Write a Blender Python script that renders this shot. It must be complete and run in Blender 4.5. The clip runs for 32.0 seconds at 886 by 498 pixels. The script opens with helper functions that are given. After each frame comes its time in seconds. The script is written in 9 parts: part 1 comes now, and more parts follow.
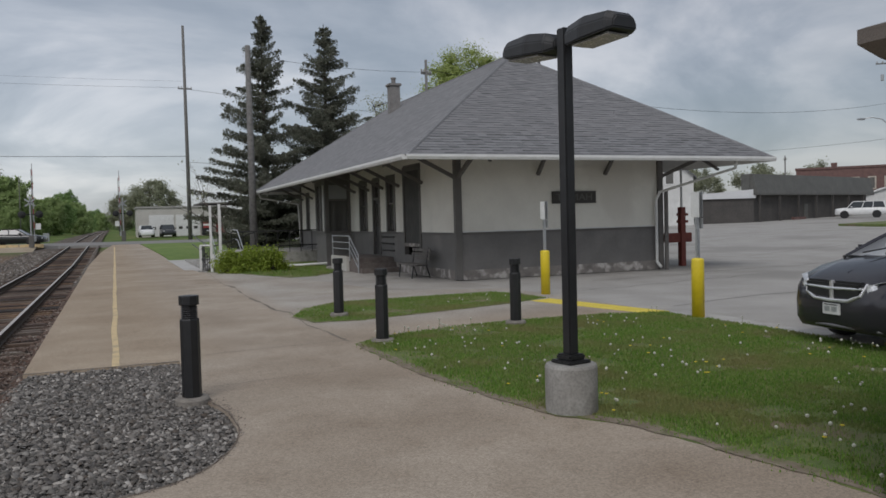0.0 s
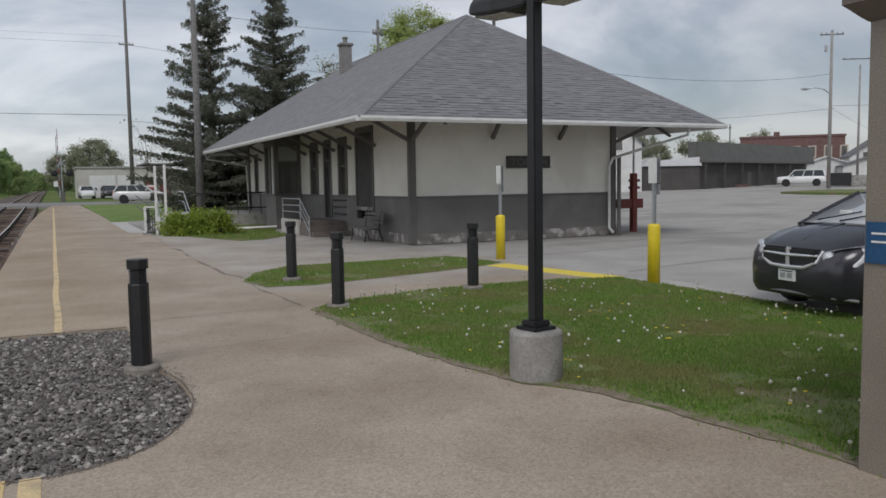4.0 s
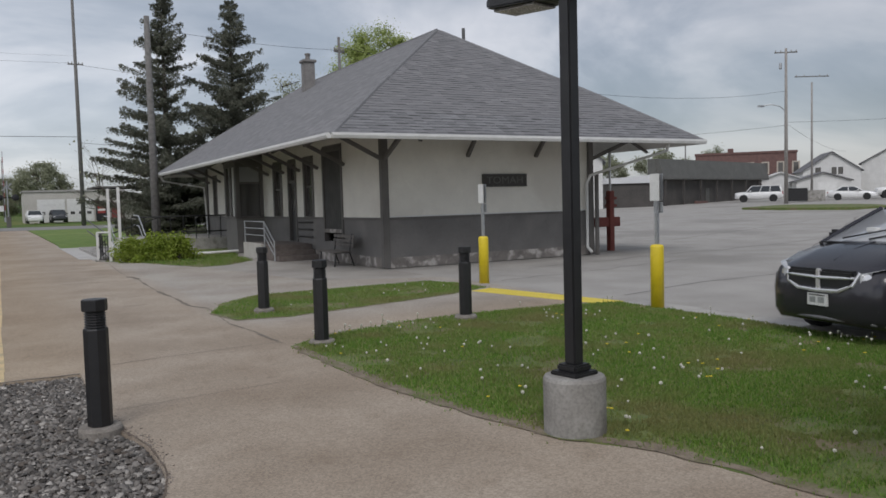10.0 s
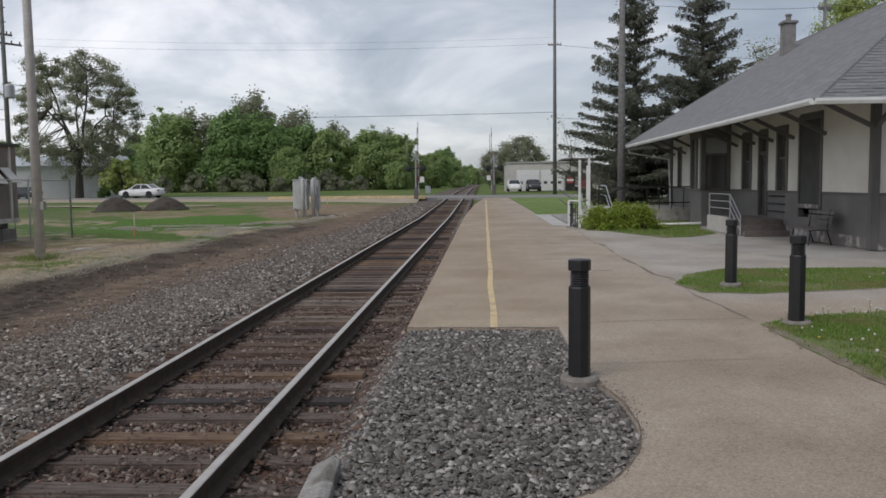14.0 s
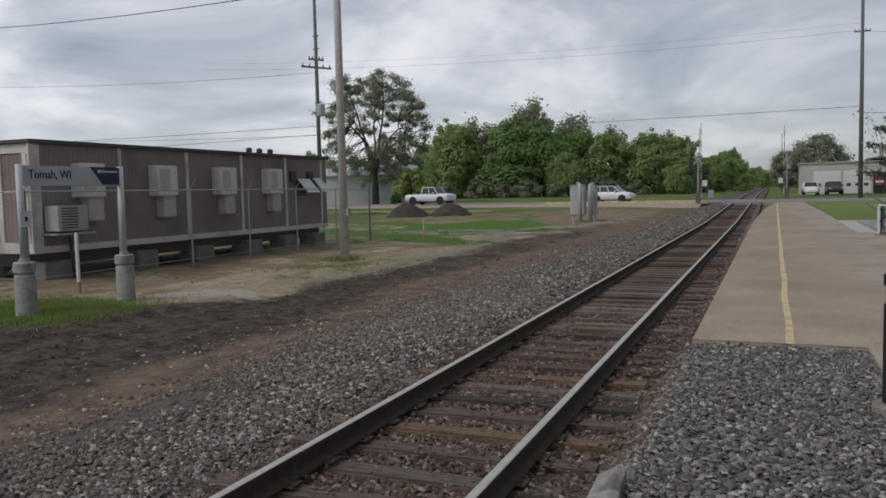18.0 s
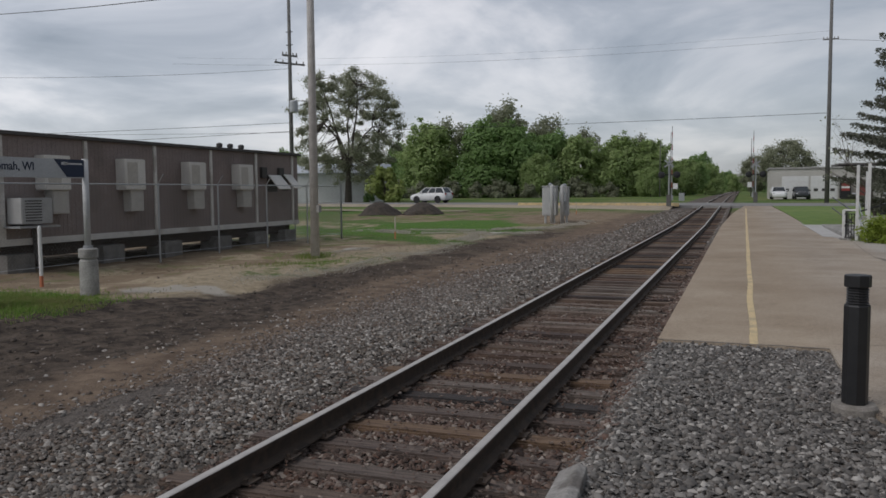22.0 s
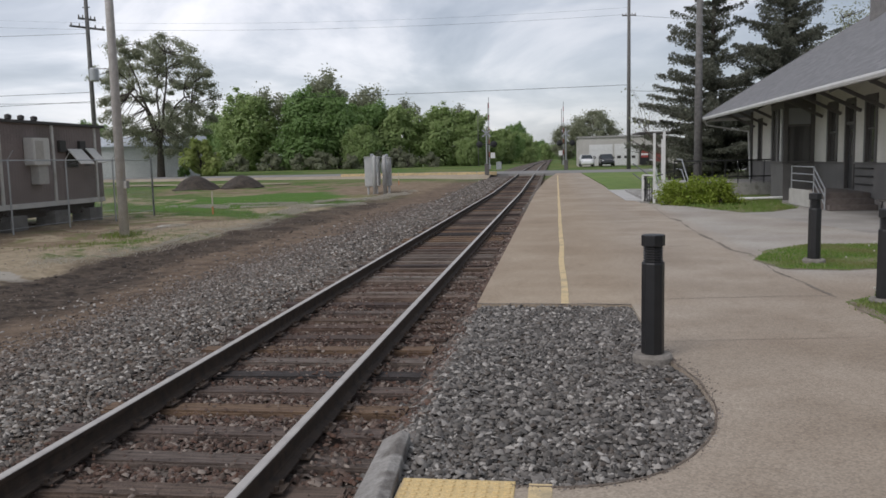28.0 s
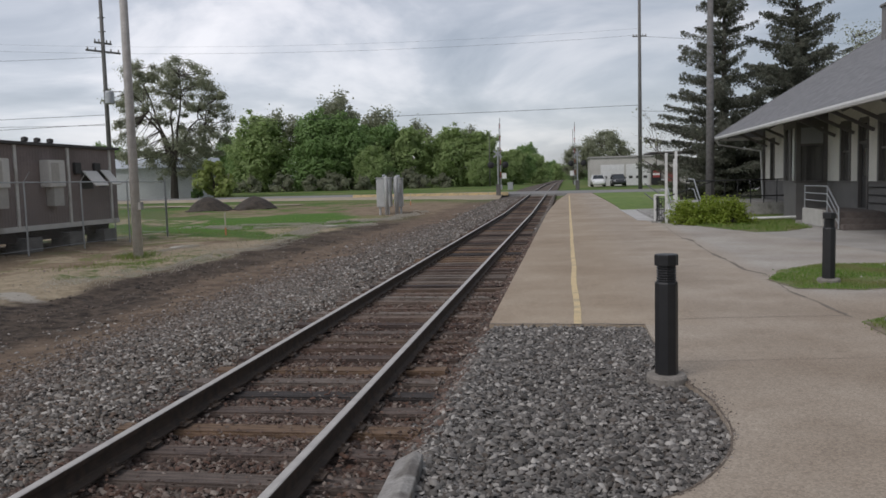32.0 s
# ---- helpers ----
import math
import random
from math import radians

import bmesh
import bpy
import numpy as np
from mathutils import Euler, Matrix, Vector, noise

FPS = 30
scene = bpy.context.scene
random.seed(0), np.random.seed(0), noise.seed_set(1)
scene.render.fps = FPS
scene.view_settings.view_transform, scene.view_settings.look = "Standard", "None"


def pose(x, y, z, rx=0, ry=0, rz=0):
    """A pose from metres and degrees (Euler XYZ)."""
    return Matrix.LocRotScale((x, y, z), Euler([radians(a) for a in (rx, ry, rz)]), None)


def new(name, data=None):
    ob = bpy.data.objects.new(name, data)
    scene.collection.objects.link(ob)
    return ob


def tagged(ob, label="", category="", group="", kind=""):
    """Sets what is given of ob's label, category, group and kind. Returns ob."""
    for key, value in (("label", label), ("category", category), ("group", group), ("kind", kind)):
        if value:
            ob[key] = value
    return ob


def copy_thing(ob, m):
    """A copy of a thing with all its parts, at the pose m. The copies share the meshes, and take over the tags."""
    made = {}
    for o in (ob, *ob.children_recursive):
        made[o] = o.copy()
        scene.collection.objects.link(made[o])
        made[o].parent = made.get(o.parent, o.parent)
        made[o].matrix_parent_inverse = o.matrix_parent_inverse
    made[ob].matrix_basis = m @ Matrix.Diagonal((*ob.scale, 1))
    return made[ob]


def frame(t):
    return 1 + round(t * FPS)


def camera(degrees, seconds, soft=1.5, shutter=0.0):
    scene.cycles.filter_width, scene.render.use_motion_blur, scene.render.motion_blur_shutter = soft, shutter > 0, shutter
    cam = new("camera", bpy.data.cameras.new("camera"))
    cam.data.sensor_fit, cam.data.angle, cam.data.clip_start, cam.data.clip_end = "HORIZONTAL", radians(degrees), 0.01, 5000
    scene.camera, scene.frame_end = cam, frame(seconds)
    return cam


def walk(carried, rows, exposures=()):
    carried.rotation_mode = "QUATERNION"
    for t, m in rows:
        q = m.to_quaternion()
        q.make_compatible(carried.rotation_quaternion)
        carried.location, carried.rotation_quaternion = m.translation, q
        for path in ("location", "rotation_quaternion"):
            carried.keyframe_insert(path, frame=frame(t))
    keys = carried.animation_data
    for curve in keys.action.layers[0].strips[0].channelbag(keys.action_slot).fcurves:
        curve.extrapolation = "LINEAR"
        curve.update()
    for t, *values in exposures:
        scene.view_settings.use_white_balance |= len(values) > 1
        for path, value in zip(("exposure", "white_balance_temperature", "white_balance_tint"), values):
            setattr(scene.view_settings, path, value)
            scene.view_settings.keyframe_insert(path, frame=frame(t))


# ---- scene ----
# ---- the camera and its walk ----
cam = camera(57.97, 32.0, 1.6)
PATH = [
    (0.0, pose(1.917, 0.500, 1.838, 87.880, 1.491, -22.506)),
    (0.5, pose(1.918, 0.507, 1.825, 87.966, 1.620, -22.939)),
    (1.0, pose(1.932, 0.481, 1.825, 90.175, 2.285, -23.619)),
    (1.5, pose(1.950, 0.485, 1.805, 88.106, 2.368, -23.947)),
    (2.0, pose(1.960, 0.510, 1.792, 88.037, 2.252, -22.931)),
    (2.5, pose(1.949, 0.557, 1.802, 85.109, 1.719, -21.723)),
    (3.0, pose(1.918, 0.645, 1.816, 85.633, 1.212, -22.194)),
    (3.5, pose(1.886, 0.715, 1.826, 85.495, 0.900, -25.258)),
    (5.5, pose(1.911, 0.992, 1.813, 85.043, 0.830, -26.759)),
    (6.0, pose(2.007, 1.106, 1.822, 84.996, 0.546, -24.127)),
    (6.5, pose(2.010, 1.185, 1.820, 85.318, 1.020, -22.899)),
    (7.0, pose(1.933, 1.322, 1.833, 85.024, 1.345, -21.101)),
    (7.5, pose(1.884, 1.437, 1.814, 85.319, 2.261, -20.058)),
    (8.0, pose(1.881, 1.535, 1.808, 84.947, 2.508, -20.947)),
    (8.5, pose(1.982, 1.677, 1.823, 87.350, 1.446, -20.057)),
    (9.0, pose(1.992, 1.798, 1.818, 86.145, 0.114, -19.607)),
    (9.5, pose(2.003, 1.903, 1.836, 85.757, 1.205, -24.345)),
    (10.0, pose(1.955, 2.025, 1.845, 86.586, 1.551, -29.220)),
    (10.5, pose(1.904, 2.065, 1.825, 84.920, 0.988, -29.552)),
    (11.0, pose(1.850, 2.073, 1.807, 85.208, 0.901, -27.632)),
    (11.5, pose(1.858, 2.085, 1.816, 82.911, 1.827, -25.505)),
    (12.0, pose(1.855, 2.067, 1.814, 84.911, 2.086, -21.683)),
    (12.5, pose(1.826, 2.040, 1.821, 85.301, 2.038, -12.899)),
    (13.0, pose(1.811, 2.009, 1.832, 85.559, 1.828, -4.771)),
    (13.5, pose(1.804, 2.014, 1.833, 85.695, 1.827, -1.056)),
    (14.0, pose(1.760, 1.983, 1.820, 85.253, 0.715, 2.793)),
    (14.5, pose(1.755, 1.971, 1.799, 84.831, -2.660, 5.925)),
    (16.5, pose(1.753, 1.972, 1.826, 85.877, -0.063, 12.608)),
    (17.0, pose(1.743, 1.945, 1.838, 86.308, 0.573, 14.604)),
    (17.5, pose(1.727, 1.912, 1.851, 85.903, 1.419, 17.398)),
    (18.0, pose(1.689, 1.895, 1.853, 85.958, 1.343, 22.313)),
    (18.5, pose(1.675, 1.929, 1.835, 85.255, 1.040, 27.965)),
    (19.0, pose(1.664, 1.922, 1.829, 85.593, 0.789, 31.939)),
    (19.5, pose(1.668, 1.875, 1.836, 85.071, 1.115, 35.499)),
    (20.0, pose(1.678, 1.866, 1.821, 85.588, 0.325, 36.594)),
    (20.5, pose(1.680, 1.901, 1.821, 85.813, 0.206, 33.795)),
    (21.0, pose(1.693, 1.934, 1.825, 85.983, 0.140, 28.584)),
    (21.5, pose(1.706, 1.938, 1.820, 86.588, 0.009, 24.147)),
    (22.0, pose(1.730, 1.959, 1.818, 85.902, 0.482, 20.429)),
    (22.5, pose(1.744, 1.981, 1.806, 86.192, 0.845, 17.315)),
    (23.0, pose(1.764, 2.015, 1.807, 85.914, 1.126, 14.042)),
    (23.5, pose(1.767, 2.017, 1.800, 85.625, 1.147, 12.386)),
    (24.0, pose(1.773, 2.004, 1.801, 84.612, 1.144, 11.263)),
    (24.5, pose(1.760, 1.987, 1.804, 83.617, 0.417, 9.612)),
    (25.0, pose(1.766, 1.987, 1.816, 83.884, 0.775, 8.831)),
    (25.5, pose(1.767, 1.996, 1.808, 82.540, 1.449, 8.198)),
    (27.5, pose(1.768, 2.019, 1.807, 83.127, 1.719, 8.223)),
    (28.0, pose(1.773, 2.029, 1.808, 83.655, 1.346, 7.852)),
    (28.5, pose(1.771, 2.035, 1.803, 84.024, 1.696, 8.057)),
    (29.0, pose(1.763, 2.015, 1.805, 83.404, 1.801, 8.453)),
    (29.5, pose(1.764, 2.010, 1.794, 83.758, 1.525, 8.430)),
    (30.0, pose(1.758, 2.004, 1.801, 83.562, 1.498, 8.476)),
    (30.5, pose(1.756, 2.004, 1.800, 83.889, 1.638, 8.743)),
    (31.0, pose(1.760, 2.012, 1.800, 84.544, 1.404, 8.711)),
    (31.5, pose(1.762, 2.006, 1.799, 84.846, 1.553, 8.712)),
    (32.0, pose(1.767, 2.022, 1.805, 85.140, 1.540, 8.669)),
]
walk(cam, PATH, ((0.0, -0.15, 6500, 12), (1.0, -0.26, 6500, 12), (2.0, -0.2, 6500, 12), (3.0, -0.07, 6500, 12), (6.0, 0.03, 6500, 13), (8.0, 0.02, 6500, 13), (9.0, -0.08, 6500, 13), (10.0, 0.0, 6500, 13), (12.0, 0.05, 6500, 13), (14.2, 0.0, 6500, 13), (16.5, -0.22, 6500, 13), (19.0, -0.25, 6500, 13), (22.0, -0.3, 6500, 13), (25.0, 0.06, 6500, 14), (28.5, 0.1, 6500, 14), (30.5, 0.06, 6500, 14), (32.0, -0.04, 6500, 14)))

# ---- world and light: an overcast spring day ----
world = bpy.data.worlds.new("overcast_sky")
scene.world = world
world.use_nodes = True
SUN_EL, SUN_ROT = radians(48), radians(212)


def build_world():
    nt = world.node_tree
    N, L = nt.nodes, nt.links
    N.clear()
    out = N.new("ShaderNodeOutputWorld")
    sky = N.new("ShaderNodeTexSky")
    sky.sky_type, sky.sun_disc = "NISHITA", False
    sky.sun_elevation, sky.sun_rotation = SUN_EL, SUN_ROT
    bg_sky = N.new("ShaderNodeBackground")
    bg_sky.inputs[1].default_value = 0.03
    L.new(sky.outputs[0], bg_sky.inputs[0])
    tc = N.new("ShaderNodeTexCoord")
    sep = N.new("ShaderNodeSeparateXYZ")
    L.new(tc.outputs["Generated"], sep.inputs[0])
    up = N.new("ShaderNodeMath")
    up.operation = "MAXIMUM"
    up.inputs[1].default_value = 0.0
    L.new(sep.outputs[2], up.inputs[0])
    add = N.new("ShaderNodeMath")
    add.operation = "ADD"
    add.inputs[1].default_value = 0.3
    L.new(up.outputs[0], add.inputs[0])
    div = []
    for k in (0, 1):
        d = N.new("ShaderNodeMath")
        d.operation = "DIVIDE"
        L.new(sep.outputs[k], d.inputs[0])
        L.new(add.outputs[0], d.inputs[1])
        div.append(d)
    comb = N.new("ShaderNodeCombineXYZ")
    L.new(div[0].outputs[0], comb.inputs[0])
    L.new(div[1].outputs[0], comb.inputs[1])
    big = N.new("ShaderNodeTexNoise")
    big.inputs["Scale"].default_value = 1.35
    big.inputs["Detail"].default_value = 8.0
    big.inputs["Roughness"].default_value = 0.54
    big.inputs["Distortion"].default_value = 0.45
    L.new(comb.outputs[0], big.inputs["Vector"])
    ramp = N.new("ShaderNodeValToRGB")
    e = ramp.color_ramp.elements
    e[0].position, e[0].color = 0.34, (0.31, 0.345, 0.385, 1)
    e[1].position, e[1].color = 0.62, (0.97, 0.965, 0.97, 1)
    for at, tone in ((0.43, (0.44, 0.475, 0.52, 1)), (0.5, (0.6, 0.63, 0.67, 1)), (0.56, (0.82, 0.83, 0.85, 1))):
        e.new(at).color = tone
    L.new(big.outputs["Fac"], ramp.inputs[0])
    # thin bright haze near the horizon
    hz = N.new("ShaderNodeMapRange")
    hz.inputs["From Min"].default_value, hz.inputs["From Max"].default_value = 0.0, 0.16
    hz.inputs["To Min"].default_value, hz.inputs["To Max"].default_value = 0.6, 0.0
    L.new(up.outputs[0], hz.inputs[0])
    mix = N.new("ShaderNodeMix")
    mix.data_type = "RGBA"
    L.new(hz.outputs[0], mix.inputs[0])
    L.new(ramp.outputs[0], mix.inputs[6])
    mix.inputs[7].default_value = (0.53, 0.575, 0.635, 1)
    bg_cloud = N.new("ShaderNodeBackground")
    # the cloud is thinner, and so brighter, towards the west
    lean = N.new("ShaderNodeMath")
    lean.operation = "MULTIPLY_ADD"
    L.new(sep.outputs[0], lean.inputs[0])
    lean.inputs[1].default_value, lean.inputs[2].default_value = -0.3, 0.745
    L.new(lean.outputs[0], bg_cloud.inputs[1])
    # heavier cloud banks in the east
    bank = N.new("ShaderNodeTexNoise")
    bank.inputs["Scale"].default_value, bank.inputs["Detail"].default_value = 0.9, 7.0
    bank.inputs["Distortion"].default_value = 0.4
    L.new(comb.outputs[0], bank.inputs["Vector"])
    fac = None
    for sock, lo, hi in ((bank.outputs["Fac"], 0.36, 0.56), (sep.outputs[0], -0.25, 0.5), (up.outputs[0], 0.05, 0.17)):
        r = N.new("ShaderNodeMapRange")
        r.inputs["From Min"].default_value, r.inputs["From Max"].default_value = lo, hi
        L.new(sock, r.inputs[0])
        if fac:
            k = N.new("ShaderNodeMath")
            k.operation = "MULTIPLY"
            L.new(fac, k.inputs[0])
            L.new(r.outputs[0], k.inputs[1])
            fac = k.outputs[0]
        else:
            fac = r.outputs[0]
    heavy = N.new("ShaderNodeMix")
    heavy.data_type = "RGBA"
    L.new(fac, heavy.inputs[0])
    L.new(mix.outputs[2], heavy.inputs[6])
    heavy.inputs[7].default_value = (0.35, 0.4, 0.44, 1)
    L.new(heavy.outputs[2], bg_cloud.inputs[0])
    both = N.new("ShaderNodeAddShader")
    L.new(bg_sky.outputs[0], both.inputs[0])
    L.new(bg_cloud.outputs[0], both.inputs[1])
    L.new(both.outputs[0], out.inputs[0])


build_world()
sun = new("sun", bpy.data.lights.new("sun", "SUN"))
sun.data.energy, sun.data.angle, sun.data.color = 1.4, radians(25), (1.0, 0.985, 0.965)
sun.matrix_world = pose(0, 0, 50, 42, 0, -32)


# ---- materials ----
MATS = {}


def surf(name, c1, c2, scale=3.0, rough=0.8, bump=0.2, grain=60.0, metal=0.0, mix=(0.35, 0.65), c3=None, s3=0.4, coat=0.0, vary=0.0, depth=0.02):
    """A procedural surface: two tones by coarse noise, a fine grain with relief, an optional third tone in large patches."""
    if name in MATS:
        return MATS[name]
    m = bpy.data.materials.new(name)
    m.use_nodes = True
    N, L = m.node_tree.nodes, m.node_tree.links
    b = N["Principled BSDF"]
    tc = N.new("ShaderNodeTexCoord")

    def noise_at(s, detail=4.0):
        n = N.new("ShaderNodeTexNoise")
        n.inputs["Scale"].default_value, n.inputs["Detail"].default_value = s, detail
        L.new(tc.outputs["Object"], n.inputs["Vector"])
        return n

    def blend(fac, a, bcol, kind="MIX"):
        x = N.new("ShaderNodeMix")
        x.data_type, x.blend_type = "RGBA", kind
        for v, sock in ((fac, x.inputs[0]), (a, x.inputs[6]), (bcol, x.inputs[7])):
            if hasattr(v, "is_linked"):
                L.new(v, sock)
            elif isinstance(v, tuple):
                sock.default_value = (*v, 1.0)
            else:
                sock.default_value = v
        return x.outputs[2]

    def ramp_of(sock, lo, hi):
        r = N.new("ShaderNodeMapRange")
        r.inputs["From Min"].default_value, r.inputs["From Max"].default_value = lo, hi
        L.new(sock, r.inputs[0])
        return r.outputs[0]

    coarse, fine = noise_at(scale), noise_at(grain, 3.0)
    col = blend(ramp_of(coarse.outputs["Fac"], *mix), c1, c2)
    if c3:
        col = blend(ramp_of(noise_at(s3, 5.0).outputs["Fac"], 0.52, 0.64), col, c3)
    dark = tuple(0.72 for _ in range(3))
    col = blend(ramp_of(fine.outputs["Fac"], 0.62, 0.3), col, blend(1.0, col, dark, "MULTIPLY"))
    if vary:
        info = N.new("ShaderNodeObjectInfo")
        hsv = N.new("ShaderNodeHueSaturation")
        L.new(col, hsv.inputs["Color"])
        mr = N.new("ShaderNodeMapRange")
        mr.inputs["To Min"].default_value, mr.inputs["To Max"].default_value = 1 - vary, 1 + vary
        L.new(info.outputs["Random"], mr.inputs[0])
        L.new(mr.outputs[0], hsv.inputs["Value"])
        col = hsv.outputs[0]
    L.new(col, b.inputs["Base Color"])
    rr = N.new("ShaderNodeMapRange")
    rr.inputs["To Min"].default_value, rr.inputs["To Max"].default_value = max(rough - 0.1, 0.02), min(rough + 0.1, 1)
    L.new(fine.outputs["Fac"], rr.inputs[0])
    L.new(rr.outputs[0], b.inputs["Roughness"])
    b.inputs["Metallic"].default_value = metal
    b.inputs["Coat Weight"].default_value = coat
    if bump:
        bp = N.new("ShaderNodeBump")
        bp.inputs["Strength"].default_value, bp.inputs["Distance"].default_value = bump, depth
        L.new(fine.outputs["Fac"], bp.inputs["Height"])
        L.new(bp.outputs[0], b.inputs["Normal"])
    MATS[name] = m
    return m


def island(name, tones, rough=0.85, thin=0.0, patch=None):
    """A surface whose loose pieces each take their own tone; thin ones let light through."""
    m = bpy.data.materials.new(name)
    m.use_nodes = True
    N, L = m.node_tree.nodes, m.node_tree.links
    b = N["Principled BSDF"]
    g = N.new("ShaderNodeNewGeometry")
    r = N.new("ShaderNodeValToRGB")
    e = r.color_ramp.elements
    while len(e) < len(tones):
        e.new(0.5)
    for k, t in enumerate(tones):
        e[k].position, e[k].color = k / (len(tones) - 1), (*t, 1)
    L.new(g.outputs["Random Per Island"], r.inputs[0])
    tc = N.new("ShaderNodeTexCoord")
    n = N.new("ShaderNodeTexNoise")
    n.inputs["Scale"].default_value = 40.0
    L.new(tc.outputs["Object"], n.inputs["Vector"])
    mx = N.new("ShaderNodeMix")
    mx.data_type, mx.blend_type = "RGBA", "MULTIPLY"
    mr = N.new("ShaderNodeMapRange")
    mr.inputs["To Min"].default_value, mr.inputs["To Max"].default_value = 0.0, 0.6
    L.new(n.outputs["Fac"], mr.inputs[0])
    L.new(mr.outputs[0], mx.inputs[0])
    if not patch:
        L.new(r.outputs[0], mx.inputs[6])
    mx.inputs[7].default_value = (0.6, 0.58, 0.56, 1)
    if patch:
        # a second tone in broad uneven patches
        n2, m2, px = N.new("ShaderNodeTexNoise"), N.new("ShaderNodeMapRange"), N.new("ShaderNodeMix")
        n2.inputs["Scale"].default_value, n2.inputs["Detail"].default_value = patch[1], 6.0
        L.new(tc.outputs["Object"], n2.inputs["Vector"])
        m2.inputs["From Min"].default_value, m2.inputs["From Max"].default_value = 0.46, 0.66
        L.new(n2.outputs["Fac"], m2.inputs[0])
        px.data_type = "RGBA"
        L.new(m2.outputs[0], px.inputs[0])
        L.new(r.outputs[0], px.inputs[6])
        px.inputs[7].default_value = (*patch[0], 1)
        L.new(px.outputs[2], mx.inputs[6])
    L.new(mx.outputs[2], b.inputs["Base Color"])
    b.inputs["Roughness"].default_value = rough
    if thin:
        tl, ms = N.new("ShaderNodeBsdfTranslucent"), N.new("ShaderNodeMixShader")
        L.new(mx.outputs[2], tl.inputs["Color"])
        ms.inputs[0].default_value = thin
        L.new(b.outputs[0], ms.inputs[1])
        L.new(tl.outputs[0], ms.inputs[2])
        L.new(ms.outputs[0], N["Material Output"].inputs[0])
    return m


def glass(name, tint=(0.02, 0.025, 0.03), rough=0.05):
    """Window glass before a dark room: dark, glossy. Pale tints stand in for reflected sky."""
    m = bpy.data.materials.new(name)
    m.use_nodes = True
    b = m.node_tree.nodes["Principled BSDF"]
    b.inputs["Base Color"].default_value = (*tint, 1)
    b.inputs["Roughness"].default_value = rough
    b.inputs["Specular IOR Level"].default_value = 0.6
    return m


# ---- mesh helpers ----
def part(name, bm, material, parent=None, label="", smooth=False):
    me = bpy.data.meshes.new(name)
    bmesh.ops.recalc_face_normals(bm, faces=bm.faces)
    bm.to_mesh(me)
    bm.free()
    if smooth:
        me.polygons.foreach_set("use_smooth", [True] * len(me.polygons))
    if material:
        me.materials.append(material)
    ob = new(name, me)
    ob.parent = parent
    if label:
        ob["label"] = label
    return ob


def mesh(name, verts, faces, material, parent=None, smooth=False):
    me = bpy.data.meshes.new(name)
    me.from_pydata(verts, [], faces)
    if smooth:
        me.polygons.foreach_set("use_smooth", [True] * len(me.polygons))
    me.materials.append(material)
    ob = new(name, me)
    ob.parent = parent
    return ob


def thing(name, m, label, category, group=""):
    ob = new(name)
    ob.empty_display_size = 0.1
    ob.matrix_world = m
    return tagged(ob, label, category, group)


def box(x0, x1, y0, y1, z0, z1, bevel=0.0, bm=None, rot=None):
    """A box between the given limits, turned by rot about its own middle."""
    own = bmesh.new()
    c = Vector(((x0 + x1) / 2, (y0 + y1) / 2, (z0 + z1) / 2))
    bmesh.ops.create_cube(own, size=1.0, matrix=Matrix.Diagonal((abs(x1 - x0), abs(y1 - y0), abs(z1 - z0), 1)))
    if bevel:
        bmesh.ops.bevel(own, geom=own.edges[:], offset=bevel, segments=2, affect="EDGES", clamp_overlap=True)
    own.transform(Matrix.Translation(c) @ (rot or Matrix()))
    return own if bm is None else join(bm, own)


def join(bm, other):
    me = bpy.data.meshes.new("tmp")
    other.to_mesh(me)
    other.free()
    bm.from_mesh(me)
    bpy.data.meshes.remove(me)
    return bm


def rod(p, q, r, r2=None, n=10, bm=None, square=False):
    """A round (or square) bar from p to q, tapering from r to r2."""
    p, q = Vector(p), Vector(q)
    own = bmesh.new()
    d = q - p
    bmesh.ops.create_cone(own, cap_ends=True, segments=4 if square else n, radius1=r, radius2=r if r2 is None else r2, depth=d.length)
    turn = d.to_track_quat("Z", "Y").to_matrix().to_4x4()
    own.transform(Matrix.Translation((p + q) / 2) @ turn @ (pose(0, 0, 0, 0, 0, 45) if square else Matrix()))
    return own if bm is None else join(bm, own)


def tube(points, r, n=8, bm=None):
    """A bent bar of even thickness, in one skin from end to end."""
    bm = bm or bmesh.new()
    pts = [Vector(p) for p in points]
    dirs = [(b - a).normalized() for a, b in zip(pts, pts[1:])]
    tang = [dirs[0]] + [(a + b).normalized() for a, b in zip(dirs, dirs[1:])] + [dirs[-1]]
    turn = tang[0].to_track_quat("Z", "Y")
    rings = []
    for k, p in enumerate(pts):
        if k:
            turn = tang[k - 1].rotation_difference(tang[k]) @ turn
        rings.append([bm.verts.new(p + turn @ Vector((r * math.cos(6.28319 * j / n), r * math.sin(6.28319 * j / n), 0))) for j in range(n)])
    for a, b in zip(rings, rings[1:]):
        for j in range(n):
            bm.faces.new((a[j], a[(j + 1) % n], b[(j + 1) % n], b[j]))
    bm.faces.new(rings[0][::-1])
    bm.faces.new(rings[-1])
    return bm


